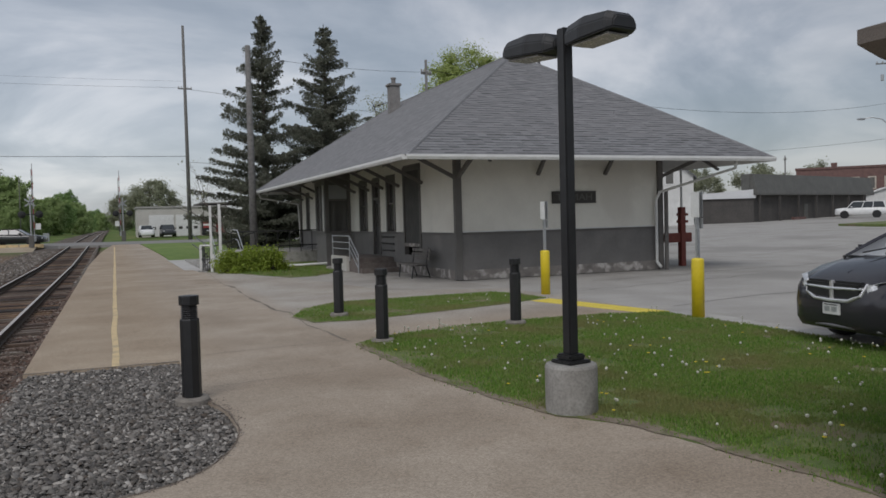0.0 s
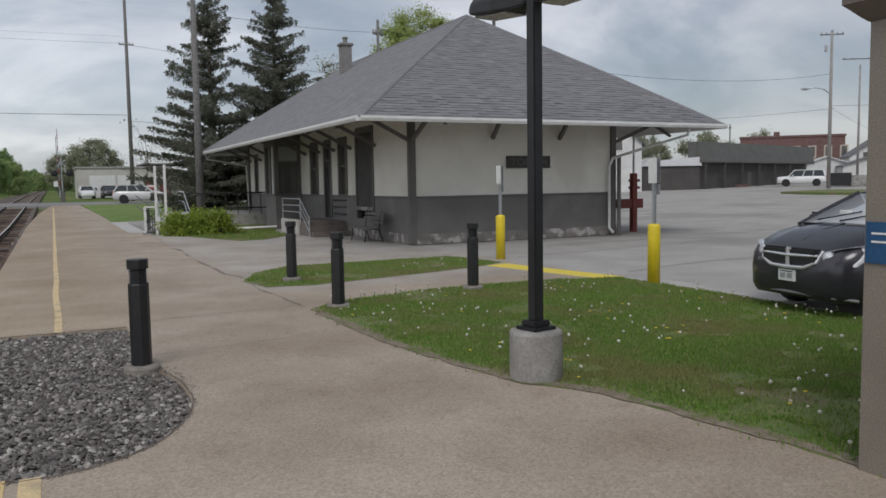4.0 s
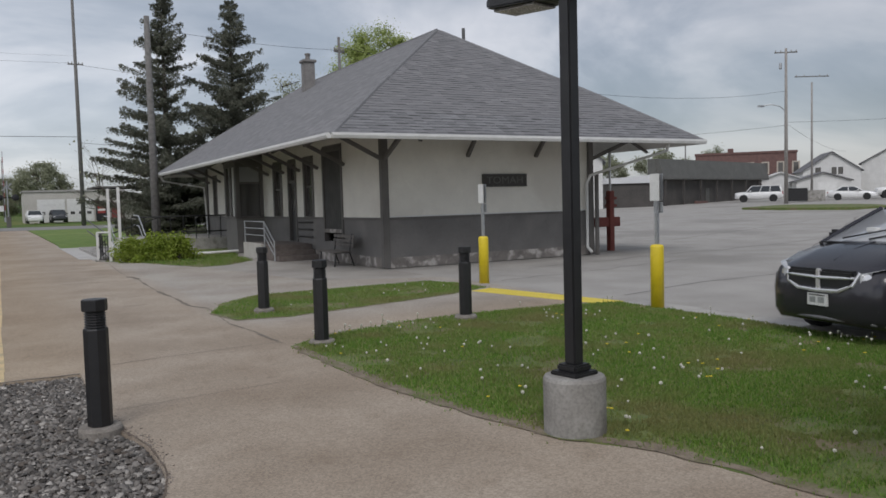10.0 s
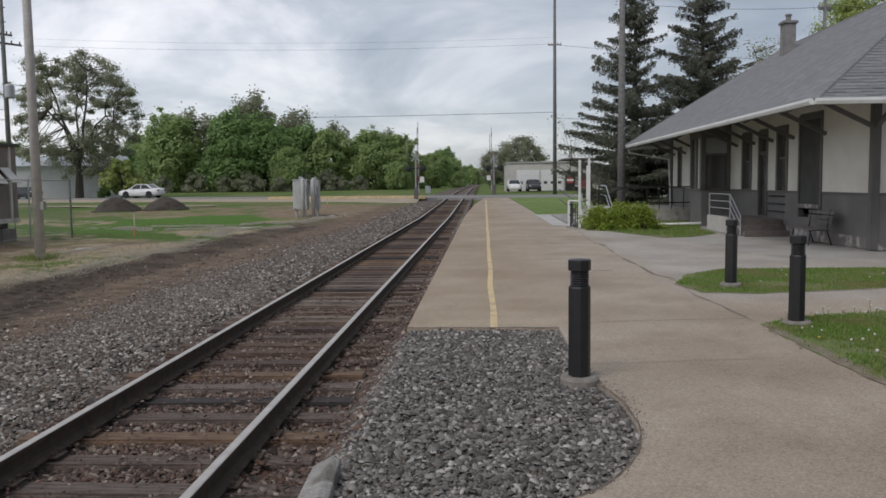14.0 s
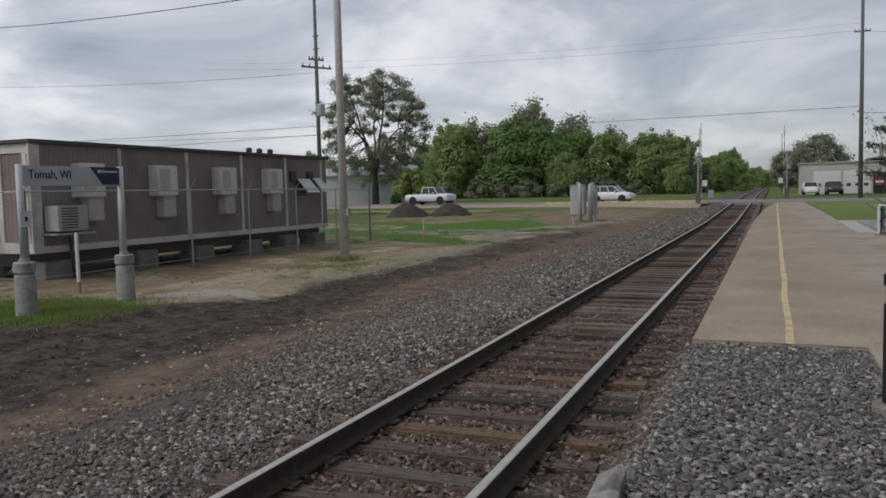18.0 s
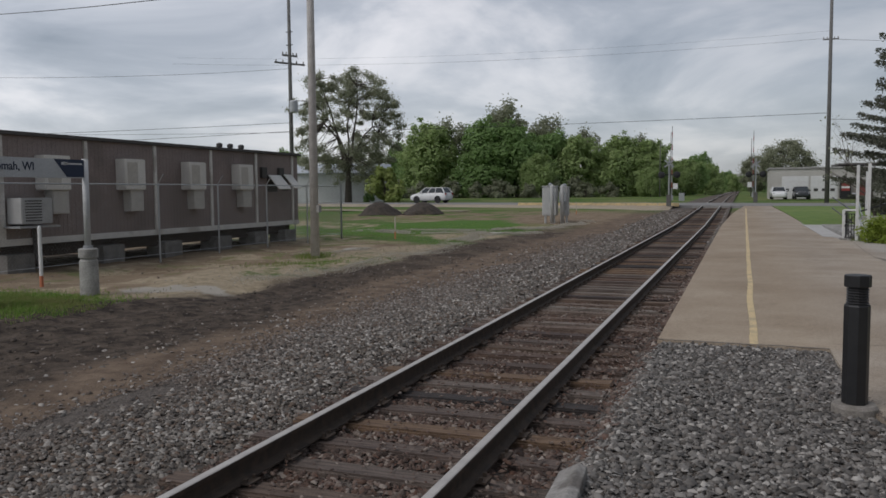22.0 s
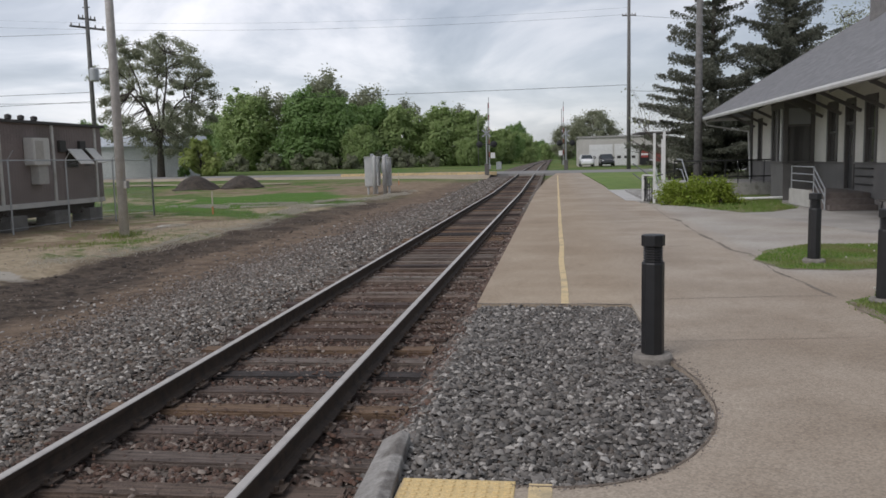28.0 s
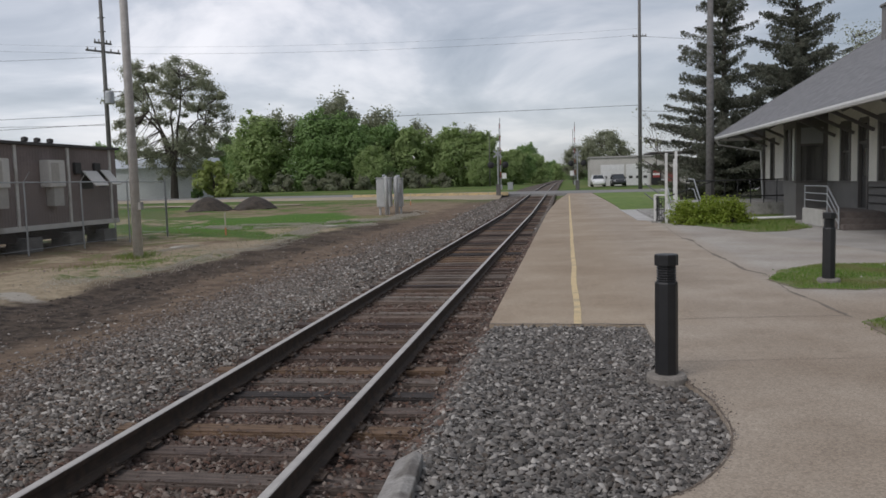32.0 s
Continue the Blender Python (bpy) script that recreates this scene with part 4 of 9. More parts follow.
    # openings
    for kind, a, b, z0, z1 in track:
        y0, y1 = WY0 + a, WY0 + b
        x = WX0
        if kind == "window":
            w = part("window", box(x - 0.04, x + 0.06, y0, y1, z0 - 0.06, z0, 0.008), GREY_TRIM, depot, "tall sash window with dark trim")
            for n, lim in (("jamb", (x - 0.045, x + 0.1, y0, y0 + 0.16, z0, z1)), ("jamb", (x - 0.045, x + 0.1, y1 - 0.16, y1, z0, z1)), ("head", (x - 0.05, x + 0.1, y0 + 0.16, y1 - 0.16, z1 - 0.18, z1)), ("meeting_rail", (x + 0.02, x + 0.07, y0 + 0.16, y1 - 0.16, (z0 + z1) / 2 - 0.03, (z0 + z1) / 2 + 0.03))):
                part(n, box(*lim, 0.006), GREY_TRIM, w)
            part("upper_pane", box(x + 0.07, x + 0.08, y0 + 0.16, y1 - 0.16, (z0 + z1) / 2, z1 - 0.18), PANE, w)
            part("lower_pane", box(x + 0.05, x + 0.06, y0 + 0.16, y1 - 0.16, z0, (z0 + z1) / 2), PANE, w)
        elif kind == "door":
            d = part("door", box(x + 0.06, x + 0.11, y0 + 0.1, y1 - 0.1, z0, z0 + 2.1, 0.006), surf("door_paint", (0.03, 0.03, 0.03), (0.045, 0.045, 0.043), 3, 0.5, 0.1, 60), depot, "dark panelled door under a transom window")
            part("jamb", box(x - 0.045, x + 0.1, y0 - 0.02, y0 + 0.1, z0, z1, 0.006), GREY_TRIM, d)
            part("jamb", box(x - 0.045, x + 0.1, y1 - 0.1, y1 + 0.02, z0, z1, 0.006), GREY_TRIM, d)
            part("head", box(x - 0.05, x + 0.1, y0 + 0.1, y1 - 0.1, z1 - 0.12, z1, 0.006), GREY_TRIM, d)
            part("transom_bar", box(x - 0.02, x + 0.1, y0 + 0.1, y1 - 0.1, z0 + 2.1, z0 + 2.2, 0.006), GREY_TRIM, d)
            part("transom_pane", box(x + 0.07, x + 0.08, y0 + 0.1, y1 - 0.1, z0 + 2.2, z1 - 0.12), PANE, d)
            part("door_pane", box(x + 0.052, x + 0.058, y0 + 0.25, y1 - 0.25, z0 + 1.05, z0 + 1.95), PANE, d)
            part("handle", rod((x + 0.02, y0 + 0.2, z0 + 1.0), (x + 0.06, y0 + 0.2, z0 + 1.0), 0.03), STEEL, d, "round door knob")
        elif kind == "freight":
            plank = surf("freight_door_paint", (0.055, 0.055, 0.052), (0.075, 0.073, 0.069), 2, 0.75, 0.2, 50)
            d = part("freight_door", box(x + 0.02, x + 0.07, y0 + 0.12, y1 - 0.12, z0 + 0.4, z1 - 0.15), plank, depot, "wide dark plank freight door")
            n = 9
            for k in range(n):
                ya = y0 + 0.12 + (y1 - y0 - 0.24) * k / n
                part("plank", box(x - 0.005, x + 0.018, ya + 0.006, ya + (y1 - y0 - 0.24) / n - 0.006, z0 + 0.4, z1 - 0.15, 0.004), plank, d)
            part("jamb", box(x - 0.05, x + 0.1, y0, y0 + 0.12, z0, z1, 0.006), GREY_TRIM, d)
            part("jamb", box(x - 0.05, x + 0.1, y1 - 0.12, y1, z0, z1, 0.006), GREY_TRIM, d)
            part("head", box(x - 0.05, x + 0.1, y0 + 0.12, y1 - 0.12, z1 - 0.15, z1, 0.006), GREY_TRIM, d)
            part("sill", box(x - 0.08, x + 0.1, y0 + 0.12, y1 - 0.12, z0 + 0.28, z0 + 0.4, 0.01), flake, d)
    # the operator's bay
    bx, by0, by1 = 10.31, 33.76, 35.45
    bay = part("bay", box(bx, WX0, by0, by1, 0, WAIN), GREY_WALL, depot, "projecting operator's bay with tall windows")
    for lim in ((bx - 0.02, bx + 0.16, by0 - 0.02, by0 + 0.16), (bx - 0.02, bx + 0.16, by1 - 0.16, by1 + 0.02), (WX0 - 0.16, WX0, by0 - 0.02, by0 + 0.12), (WX0 - 0.16, WX0, by1 - 0.12, by1 + 0.02), (bx - 0.01, bx + 0.12, (by0 + by1) / 2 - 0.12, (by0 + by1) / 2 + 0.12)):
        part("bay_post", box(*lim, WAIN, 3.7, 0.01), GREY_TRIM, bay)
    part("bay_head", box(bx - 0.03, WX0, by0 - 0.03, by1 + 0.03, 3.42, 4.3, 0.01), GREY_TRIM, bay)
    part("bay_sill", box(bx - 0.06, WX0, by0 - 0.06, by1 + 0.06, WAIN, WAIN + 0.08, 0.012), GREY_TRIM, bay)
    part("side_pane", box(bx + 0.16, WX0 - 0.16, by0 + 0.05, by0 + 0.06, WAIN + 0.08, 2.75), PANE, bay)
    # the transom's pale tint stands in for reflected sky
    part("side_transom", box(bx + 0.16, WX0 - 0.16, by0 + 0.04, by0 + 0.05, 2.83, 3.42), glass("pale_transom", (0.3, 0.31, 0.31), 0.15), bay, "upper pane coloured pale for the sky it reflects")
    part("side_bar", box(bx + 0.16, WX0 - 0.16, by0, by0 + 0.08, 2.75, 2.83, 0.006), GREY_TRIM, bay)
    part("front_pane", box(bx + 0.04, bx + 0.05, by0 + 0.16, by1 - 0.16, WAIN + 0.08, 3.42), PANE, bay)
    part("white_stile", box(bx - 0.03, bx + 0.02, by0 + 0.3, by0 + 0.42, WAIN + 0.08, 3.42, 0.006), WHITE, bay)
    # soffit: sloping boards under the overhang
    bm = bmesh.new()
    o = [(EX0 + 0.05, EY0 + 0.05), (EX1 - 0.05, EY0 + 0.05), (EX1 - 0.05, EY1 - 0.05), (EX0 + 0.05, EY1 - 0.05)]
    i = [(WX0, WY0), (WX1, WY0), (WX1, WY1), (WX0, WY1)]
    ov = [bm.verts.new((x, y, EAVE - 0.10)) for x, y in o]
    iv = [bm.verts.new((x, y, EAVE - 0.10 + 0.5 * OH)) for x, y in i]
    for k in range(4):
        bm.faces.new((ov[k], ov[(k + 1) % 4], iv[(k + 1) % 4], iv[k]))
    part("soffit", bm, surf("soffit_boards", (0.56, 0.55, 0.52), (0.62, 0.61, 0.58), 2, 0.7, 0.2, 40), depot, "grey boarded soffit")
    # roof deck under the shingles
    bm = bmesh.new()
    rings = []
    for d in (0.0, 2.4, HALF):
        rings.append([bm.verts.new(v) for v in ((EX0 + d, EY0 + d * KY, roof_z(d) - 0.02), (EX1 - d, EY0 + d * KY, roof_z(d) - 0.02), (EX1 - d, EY1 - d * KY, roof_z(d) - 0.02), (EX0 + d, EY1 - d * KY, roof_z(d) - 0.02))])
    for a, b in zip(rings, rings[1:]):
        for k in range(4):
            bm.faces.new((a[k], a[(k + 1) % 4], b[(k + 1) % 4], b[k]))
    bmesh.ops.remove_doubles(bm, verts=bm.verts, dist=0.001)
    roof = part("roof", bm, SHINGLE_ONE, depot, "hipped roof of grey asphalt shingles")
    # gutters and fascia along the eaves
    g = [(0.0, -0.10), (0.0, 0.03), (-0.11, 0.03), (-0.12, -0.03), (-0.09, -0.10)]
    for p, u, length in (((EX0, EY0), (1, 0), EX1 - EX0), ((EX1, EY0), (0, 1), EY1 - EY0), ((EX1, EY1), (-1, 0), EX1 - EX0), ((EX0, EY1), (0, -1), EY1 - EY0)):
        bm = extrude_y([(x, z) for x, z in g], 0, length)
        # section x runs outwards, y along the eave
        turn = Matrix(((-u[1], u[0], 0, p[0]), (u[0], u[1], 0, p[1]), (0, 0, 1, EAVE), (0, 0, 0, 1)))
        bm.transform(turn)
        part("gutter", bm, GUTTER, depot, "white metal gutter")
    return depot, roof


def bracket(depot, p, out, reach=1.5, drop=1.25, size=0.055):
    """A timber knee bracket from a wall point up to the soffit."""
    p, out = Vector(p), Vector(out)
    under = lambda d: EAVE - 0.20 + 0.5 * (OH - d)
    b = part("bracket", rod(p + out * 0.03 + Vector((0, 0, -drop)), Vector((p.x, p.y, under(reach) - 0.02)) + out * reach, size * 1.3, square=True, n=4), GREY_TRIM, depot, "dark timber eaves bracket")
    part("arm", rod(Vector((p.x, p.y, under(0))), Vector((p.x, p.y, under(reach + 0.8))) + out * (reach + 0.8), size, square=True), GREY_TRIM, b)
    return b


def shingle_rows(roof):
    """Shingle tabs: the lowest courses of the south slope one by one, the rest joined."""
    tab, rise = 0.30, 0.142
    faces = [((EX0, EY0), (1, 0), (0, 1), EX1 - EX0), ((EX0, EY1), (0, -1), (1, 0), EY1 - EY0), ((EX1, EY0), (0, 1), (-1, 0), EY1 - EY0)]
    verts, quads = [], []
    first, singles = None, 0
    for f, (p, u, v, length) in enumerate(faces):
        d, course = 0.0, 0
        while d < HALF - 0.12:
            d2 = d + rise * (0.865 if d < 2.4 else 0.80)
            z0, z1 = roof_z(d) + 0.006, roof_z(d2 + 0.03) + 0.004
            ku, kv = (1.0, KY) if f == 0 else (KY, 1.0)
            lo, hi = d * ku, length - d * ku
            s = lo - tab * (0.5 if course % 2 else 0.0) - tab * 0.2
            while s < hi:
                a, b = max(s, lo), min(s + tab - 0.004, hi)
                if b - a > 0.03:
                    rnd = random.uniform(0, 0.012 if f == 0 else 0.003)
                    lip = 0.026 if f == 0 else 0.006
                    c = [(p[0] + u[0] * q + v[0] * w, p[1] + u[1] * q + v[1] * w, z) for q, w, z in ((a, d * kv, z0 - lip), (b, d * kv, z0 - lip), (a, d * kv, z0 + rnd), (b, d * kv, z0 + rnd), (max(a, d2 * ku), d2 * kv + 0.03, z1), (min(b, length - d2 * ku), d2 * kv + 0.03, z1))]
                    whole = f == 0 and course < 9 and a == s and abs(b - s - tab + 0.004) < 1e-6 and singles < 300
                    if whole:
                        if first is None:
                            k = len(verts)
                            o = Vector(c[2])
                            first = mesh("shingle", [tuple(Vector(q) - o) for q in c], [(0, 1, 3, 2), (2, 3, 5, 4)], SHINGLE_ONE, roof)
                            first.data.materials.append(CUT_EDGE_SHADE)
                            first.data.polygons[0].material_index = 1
                            first.matrix_local = Matrix.Translation(o)
                        else:
                            share(first, Matrix.Translation(c[2]))
                        singles += 1
                    else:
                        k = len(verts)
                        verts += c
                        quads += [(k, k + 1, k + 3, k + 2), (k + 2, k + 3, k + 5, k + 4)]
                s += tab
            d, course = d2, course + 1
        if f == 0:
            south = len(quads)
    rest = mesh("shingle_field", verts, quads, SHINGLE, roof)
    rest.data.materials.append(CUT_EDGE_SHADE)
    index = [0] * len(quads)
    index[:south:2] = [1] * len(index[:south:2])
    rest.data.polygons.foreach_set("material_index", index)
    tagged(rest, kind="stuff")
    # ridge and hip caps
    cx = (EX0 + EX1) / 2
    apex_s, apex_n = Vector((cx, EY0 + HALF * KY, RIDGE)), Vector((cx, EY1 - HALF * KY, RIDGE))
    for a, b in ((Vector((EX0, EY0, EAVE)), apex_s), (Vector((EX1, EY0, EAVE)), apex_s), (Vector((EX0, EY1, EAVE)), apex_n), (apex_s, apex_n)):
        n = 40
        for k in range(n):
            def pt(t):
                q = a.lerp(b, t)
                if a.z < RIDGE - 1:
                    q.z = roof_z(min(abs(q.x - EX0), abs(q.x - EX1)))
                return q + Vector((0, 0, -0.03))
            part("ridge_cap", rod(pt(k / n), pt((k + 1.1) / n) , 0.075, 0.07, 8), HIP_CAP, roof)


def depot_details():
    depot, roof = build_depot()
    # brackets: south side, then the track side
    zt = EAVE - 0.10 + 0.5 * OH - 0.35
    for x in (14.15, 16.6):
        bracket(depot, (x, WY0, zt), (0, -1, 0), 0.9, 1.15)
    bracket(depot, (WX0, WY0, zt), (0, -1, 0))
    bracket(depot, (WX1, WY0, zt), (1, 0, 0), 1.7)
    for y in (WY0, 25.1, 27.4, 29.2, 31.0, 32.9, 38.0, 40.6, 42.8):
        bracket(depot, (WX0, y, zt), (-1, 0, 0))
    # chimney
    brick = surf("grey_painted_chimney", (0.2, 0.19, 0.185), (0.26, 0.25, 0.24), 4, 0.85, 0.4, 40)
    ch = part("chimney", box(13.72, 14.18, 34.76, 35.22, 6.3, 7.9, 0.02), brick, depot, "grey painted brick chimney")
    part("chimney_cap", box(13.65, 14.25, 34.69, 35.29, 7.9, 8.02, 0.03), brick, ch)
    part("flue", lathe([(0.1, 0), (0.1, 0.22), (0.13, 0.24), (0.13, 0.29), (0.05, 0.32)], 14, at=(13.95, 34.99, 8.0)), brick, ch)
    # vent pipe behind the ridge
    part("vent_pipe", rod((16.95, 27.0, 6.2), (16.95, 27.0, 8.02), 0.06, n=12), surf("dull_vent", (0.1, 0.1, 0.1), (0.14, 0.14, 0.14), 6, 0.7, 0.1), depot)
    # downspouts
    g = part("downspout", tube([(19.9, 20.0, 3.42), (19.9, 20.05, 3.2), (18.62, 22.12, 2.55), (18.5, 22.16, 2.3), (18.5, 22.16, 0.25), (18.5, 21.95, 0.1)], 0.05, 10), GUTTER, depot, "white downspout from the corner of the eaves")
    part("downspout", tube([(9.1, 43.0, 3.4), (9.2, 43.0, 3.2), (11.2, 43.2, 2.85), (11.33, 43.2, 0.2)], 0.045, 10), GUTTER, depot)
    part("conduit", rod((18.85, 22.1, 0.0), (18.85, 22.1, 2.6), 0.07, n=10), GREY_TRIM, depot)
    # the station's name board
    dark = surf("dark_sign_board", (0.045, 0.042, 0.038), (0.06, 0.056, 0.05), 3, 0.7, 0.2, 60)
    board = thing("station_name_board", pose(15.42, WY0 - 0.05, 2.43), "dark wooden name board with raised letters on the wall", "sign")
    part("board", box(-0.8, 0.8, -0.03, 0.026, -0.19, 0.19, 0.012), dark, board)
    for z in (-0.175, 0.175):
        part("border", box(-0.8, 0.8, -0.045, -0.03, z - 0.015, z + 0.015, 0.004), surf("sign_border", (0.06, 0.058, 0.055), (0.075, 0.072, 0.07), 5, 0.7, 0.1), board)
    lettering("letters", "TOMAH", 0.3, pose(0, -0.035, -0.005, 90, 0, 0), surf("sign_letters", (0.1, 0.1, 0.095), (0.13, 0.13, 0.12), 5, 0.7, 0.1), board, 1.3)
    # door steps of brick with a pipe rail and a concrete cheek
    stp = thing("door_steps", pose(0, 0, 0), "brick door steps with a concrete cheek and pipe handrail", "steps")
    brick_red = surf("step_brick", (0.15, 0.125, 0.112), (0.2, 0.17, 0.152), 8, 0.9, 0.4, 50)
    part("landing", box(10.02, WX0 - 0.03, 28.5, 31.4, 0, 0.52, 0.012), brick_red, stp)
    for k in range(3):
        part("step", box(10.02, WX0 - 0.03, 27.6 + 0.3 * k, 27.89 + 0.3 * k, 0, 0.17 * (k + 1), 0.012), brick_red, stp)
    part("cheek", box(9.9, 10.015, 29.2, 31.45, 0, 0.55, 0.02), surf("pale_cheek_concrete", (0.5, 0.48, 0.44), (0.57, 0.55, 0.51), 3, 0.9, 0.2, 40), stp, "pale concrete side of the landing")
    rail = part("handrail", tube([(9.96, 31.35, 0.3), (9.96, 31.35, 1.31), (9.96, 28.95, 1.31), (9.96, 27.85, 0.66), (9.96, 27.85, 0.02)], 0.025), STEEL, stp, "galvanised pipe handrail")
    for d in (0.24, 0.48):
        part("mid_rail", tube([(9.96, 31.35, 1.31 - d), (9.96, 28.95, 1.31 - d), (9.96, 27.85, 0.66 - d)], 0.02), STEEL, rail)
    part("baluster", rod((9.96, 28.95, 0.4), (9.96, 28.95, 1.31), 0.022), STEEL, rail)
    for z in (0.75, 1.0, 1.25):
        part("wall_rail", rod((11.36, 28.0, z), (11.36, 29.5, z), 0.02), BLACK, stp)
    # bench by the freight door
    bench = thing("platform_bench", pose(10.85, 24.65, 0, 0, 0, 0), "weathered grey timber bench on iron legs beside the wall", "bench")
    bw = surf("bench_wood", (0.12, 0.11, 0.1), (0.2, 0.185, 0.17), 6, 0.85, 0.4, 60)
    for k in range(4):
        part("seat_slat", box(-0.32 + 0.13 * k, -0.21 + 0.13 * k, -0.8, 0.8, 0.42, 0.455, 0.006), bw, bench)
    for k in range(3):
        part("back_slat", box(0.235 + 0.02 * k, 0.265 + 0.02 * k, -0.8, 0.8, 0.56 + 0.13 * k, 0.66 + 0.13 * k, 0.006), bw, bench)
    for y in (-0.6, 0.6):
        leg = part("leg_frame", rod((-0.28, y, 0), (-0.22, y, 0.42), 0.02), BLACK, bench, "black iron end frame")
        part("rear_leg", rod((0.34, y, 0), (0.2, y, 0.42), 0.02), BLACK, leg)
        part("back_stay", rod((0.2, y, 0.42), (0.3, y, 0.95), 0.02), BLACK, leg)
        part("seat_bearer", rod((-0.3, y, 0.41), (0.26, y, 0.41), 0.02), BLACK, leg)
    # red steel upright at the south-east corner
    red = thing("red_steel_post", pose(20.45, 23.3, 0), "red oxide painted steel post with cross bars", "post")
    part("post", box(-0.1, 0.1, -0.1, 0.1, -0.02, 2.05, 0.01), RUST, red)
    part("pipe", rod((0, 0, 2.0), (0, 0, 3.4), 0.04), STEEL, red)
    part("cross_bar", box(-0.75, 0.4, -0.06, 0.06, 0.82, 1.15, 0.015), RUST, red)
    for z in (1.5, 1.75):
        part("coupling", box(-0.14, 0.2, -0.12, 0.12, z, z + 0.09, 0.01), RUST, red)
    shingle_rows(roof)


depot_details()

# ---- paving details ----
LAWN = [(5.23, 12.05), (5.24, 10.7), (5.31, 8.95), (5.53, 7.4), (5.70, 6.87), (6.03, 6.27), (6.2, 5.4), (6.38, 4.3), (6.6, 2.0), (6.9, -10), (11.2, -10), (11.25, 7.6), (11.42, 10.6), (11.35, 12.65), (10.2, 13.0), (8.6, 13.15), (7.1, 13.0), (5.9, 12.55)]
ISLE = [(5.15, 16.15), (5.35, 15.0), (6.1, 14.85), (8.2, 15.35), (9.9, 15.85), (10.95, 16.3), (10.9, 17.6), (10.6, 18.35), (8.5, 18.4), (6.7, 18.4), (5.7, 17.5)]
BUSHBED = [(5.35, 33.2), (6.25, 31.1), (7.45, 27.5), (8.4, 27.7), (9.6, 29.2), (9.7, 31.6), (10.2, 33.4), (10.2, 36.3), (11.3, 36.5), (11.3, 44), (7, 44), (5.9, 36)]
FARLAWN = [(4.68, 45), (11.3, 45), (16, 58), (20, 72.6), (12, 74.2), (4.2, 75.4), (4.3, 71), (4.43, 66), (4.58, 59), (4.76, 50)]


def ragged(outline, step=0.35, amount=0.06):
    """The outline again, with worn, uneven edges."""
    out = []
    for (x0, y0), (x1, y1) in zip(outline, outline[1:] + outline[:1]):
        n = max(1, int(math.hypot(x1 - x0, y1 - y0) / step))
        for k in range(n):
            t = k / n
            x, y = x0 + (x1 - x0) * t, y0 + (y1 - y0) * t
            out.append((x + amount * noise.noise((x * 2, y * 2, 1)), y + amount * noise.noise((x * 2, y * 2, 7))))
    return out


BLADE = island("grass_blades", [(0.095, 0.2, 0.025), (0.15, 0.29, 0.04), (0.22, 0.37, 0.058), (0.12, 0.245, 0.03), (0.27, 0.36, 0.09), (0.36, 0.335, 0.16)], 0.7, 0.4, ((0.27, 0.27, 0.1), 0.8))


def blades(name, spots, heights, material, label):
    """Grass tufts as narrow bent blades in one mesh."""
    rng = np.random.default_rng(3)
    n = len(spots)
    s = np.asarray(spots)
    h = np.asarray(heights)
    a = rng.uniform(0, 6.283, n)
    w = rng.uniform(0.003, 0.0065, n) * (1 + h * 4)
    lean = rng.uniform(0.1, 0.7, n) * h
    la = rng.uniform(0, 6.283, n)
    dx, dy = np.cos(a) * w, np.sin(a) * w
    lx, ly = np.cos(la) * lean, np.sin(la) * lean
    z = np.zeros(n)
    p0 = s + np.stack([dx, dy, z], -1)
    p1 = s - np.stack([dx, dy, z], -1)
    p2 = s + np.stack([lx * 0.4 - dx * 0.7, ly * 0.4 - dy * 0.7, h * 0.6], -1)
    p3 = s + np.stack([lx * 0.4 + dx * 0.7, ly * 0.4 + dy * 0.7, h * 0.6], -1)
    p4 = s + np.stack([lx, ly, h], -1)
    v = np.stack([p0, p1, p2, p3, p4], 1).reshape(-1, 3)
    k = np.arange(n)[:, None] * 5
    f = np.concatenate([k + [0, 1, 2], k + [0, 2, 3], k + [3, 2, 4]], 1).reshape(-1, 3)
    me = bpy.data.meshes.new(name)
    me.vertices.add(len(v))
    me.vertices.foreach_set("co", v.ravel())
    me.loops.add(f.size)
    me.loops.foreach_set("vertex_index", f.ravel())
    me.polygons.add(len(f))
    me.polygons.foreach_set("loop_start", np.arange(len(f)) * 3)
    me.polygons.foreach_set("loop_total", np.full(len(f), 3))
    me.update()
    me.materials.append(material)
    return tagged(new(name, me), label, "grass", kind="stuff")


FAR_GRASS = surf("mown_grass", (0.1, 0.175, 0.026), (0.15, 0.22, 0.04), 1.5, 0.95, 0.5, 30, c3=(0.2, 0.225, 0.065), s3=0.3)


def to_line(p, a, b):
    """Distance from a point to a straight stretch, in plan."""
    dx, dy = b[0] - a[0], b[1] - a[1]
    t = min(max(((p[0] - a[0]) * dx + (p[1] - a[1]) * dy) / (dx * dx + dy * dy), 0.0), 1.0)
    return math.hypot(p[0] - a[0] - dx * t, p[1] - a[1] - dy * t)


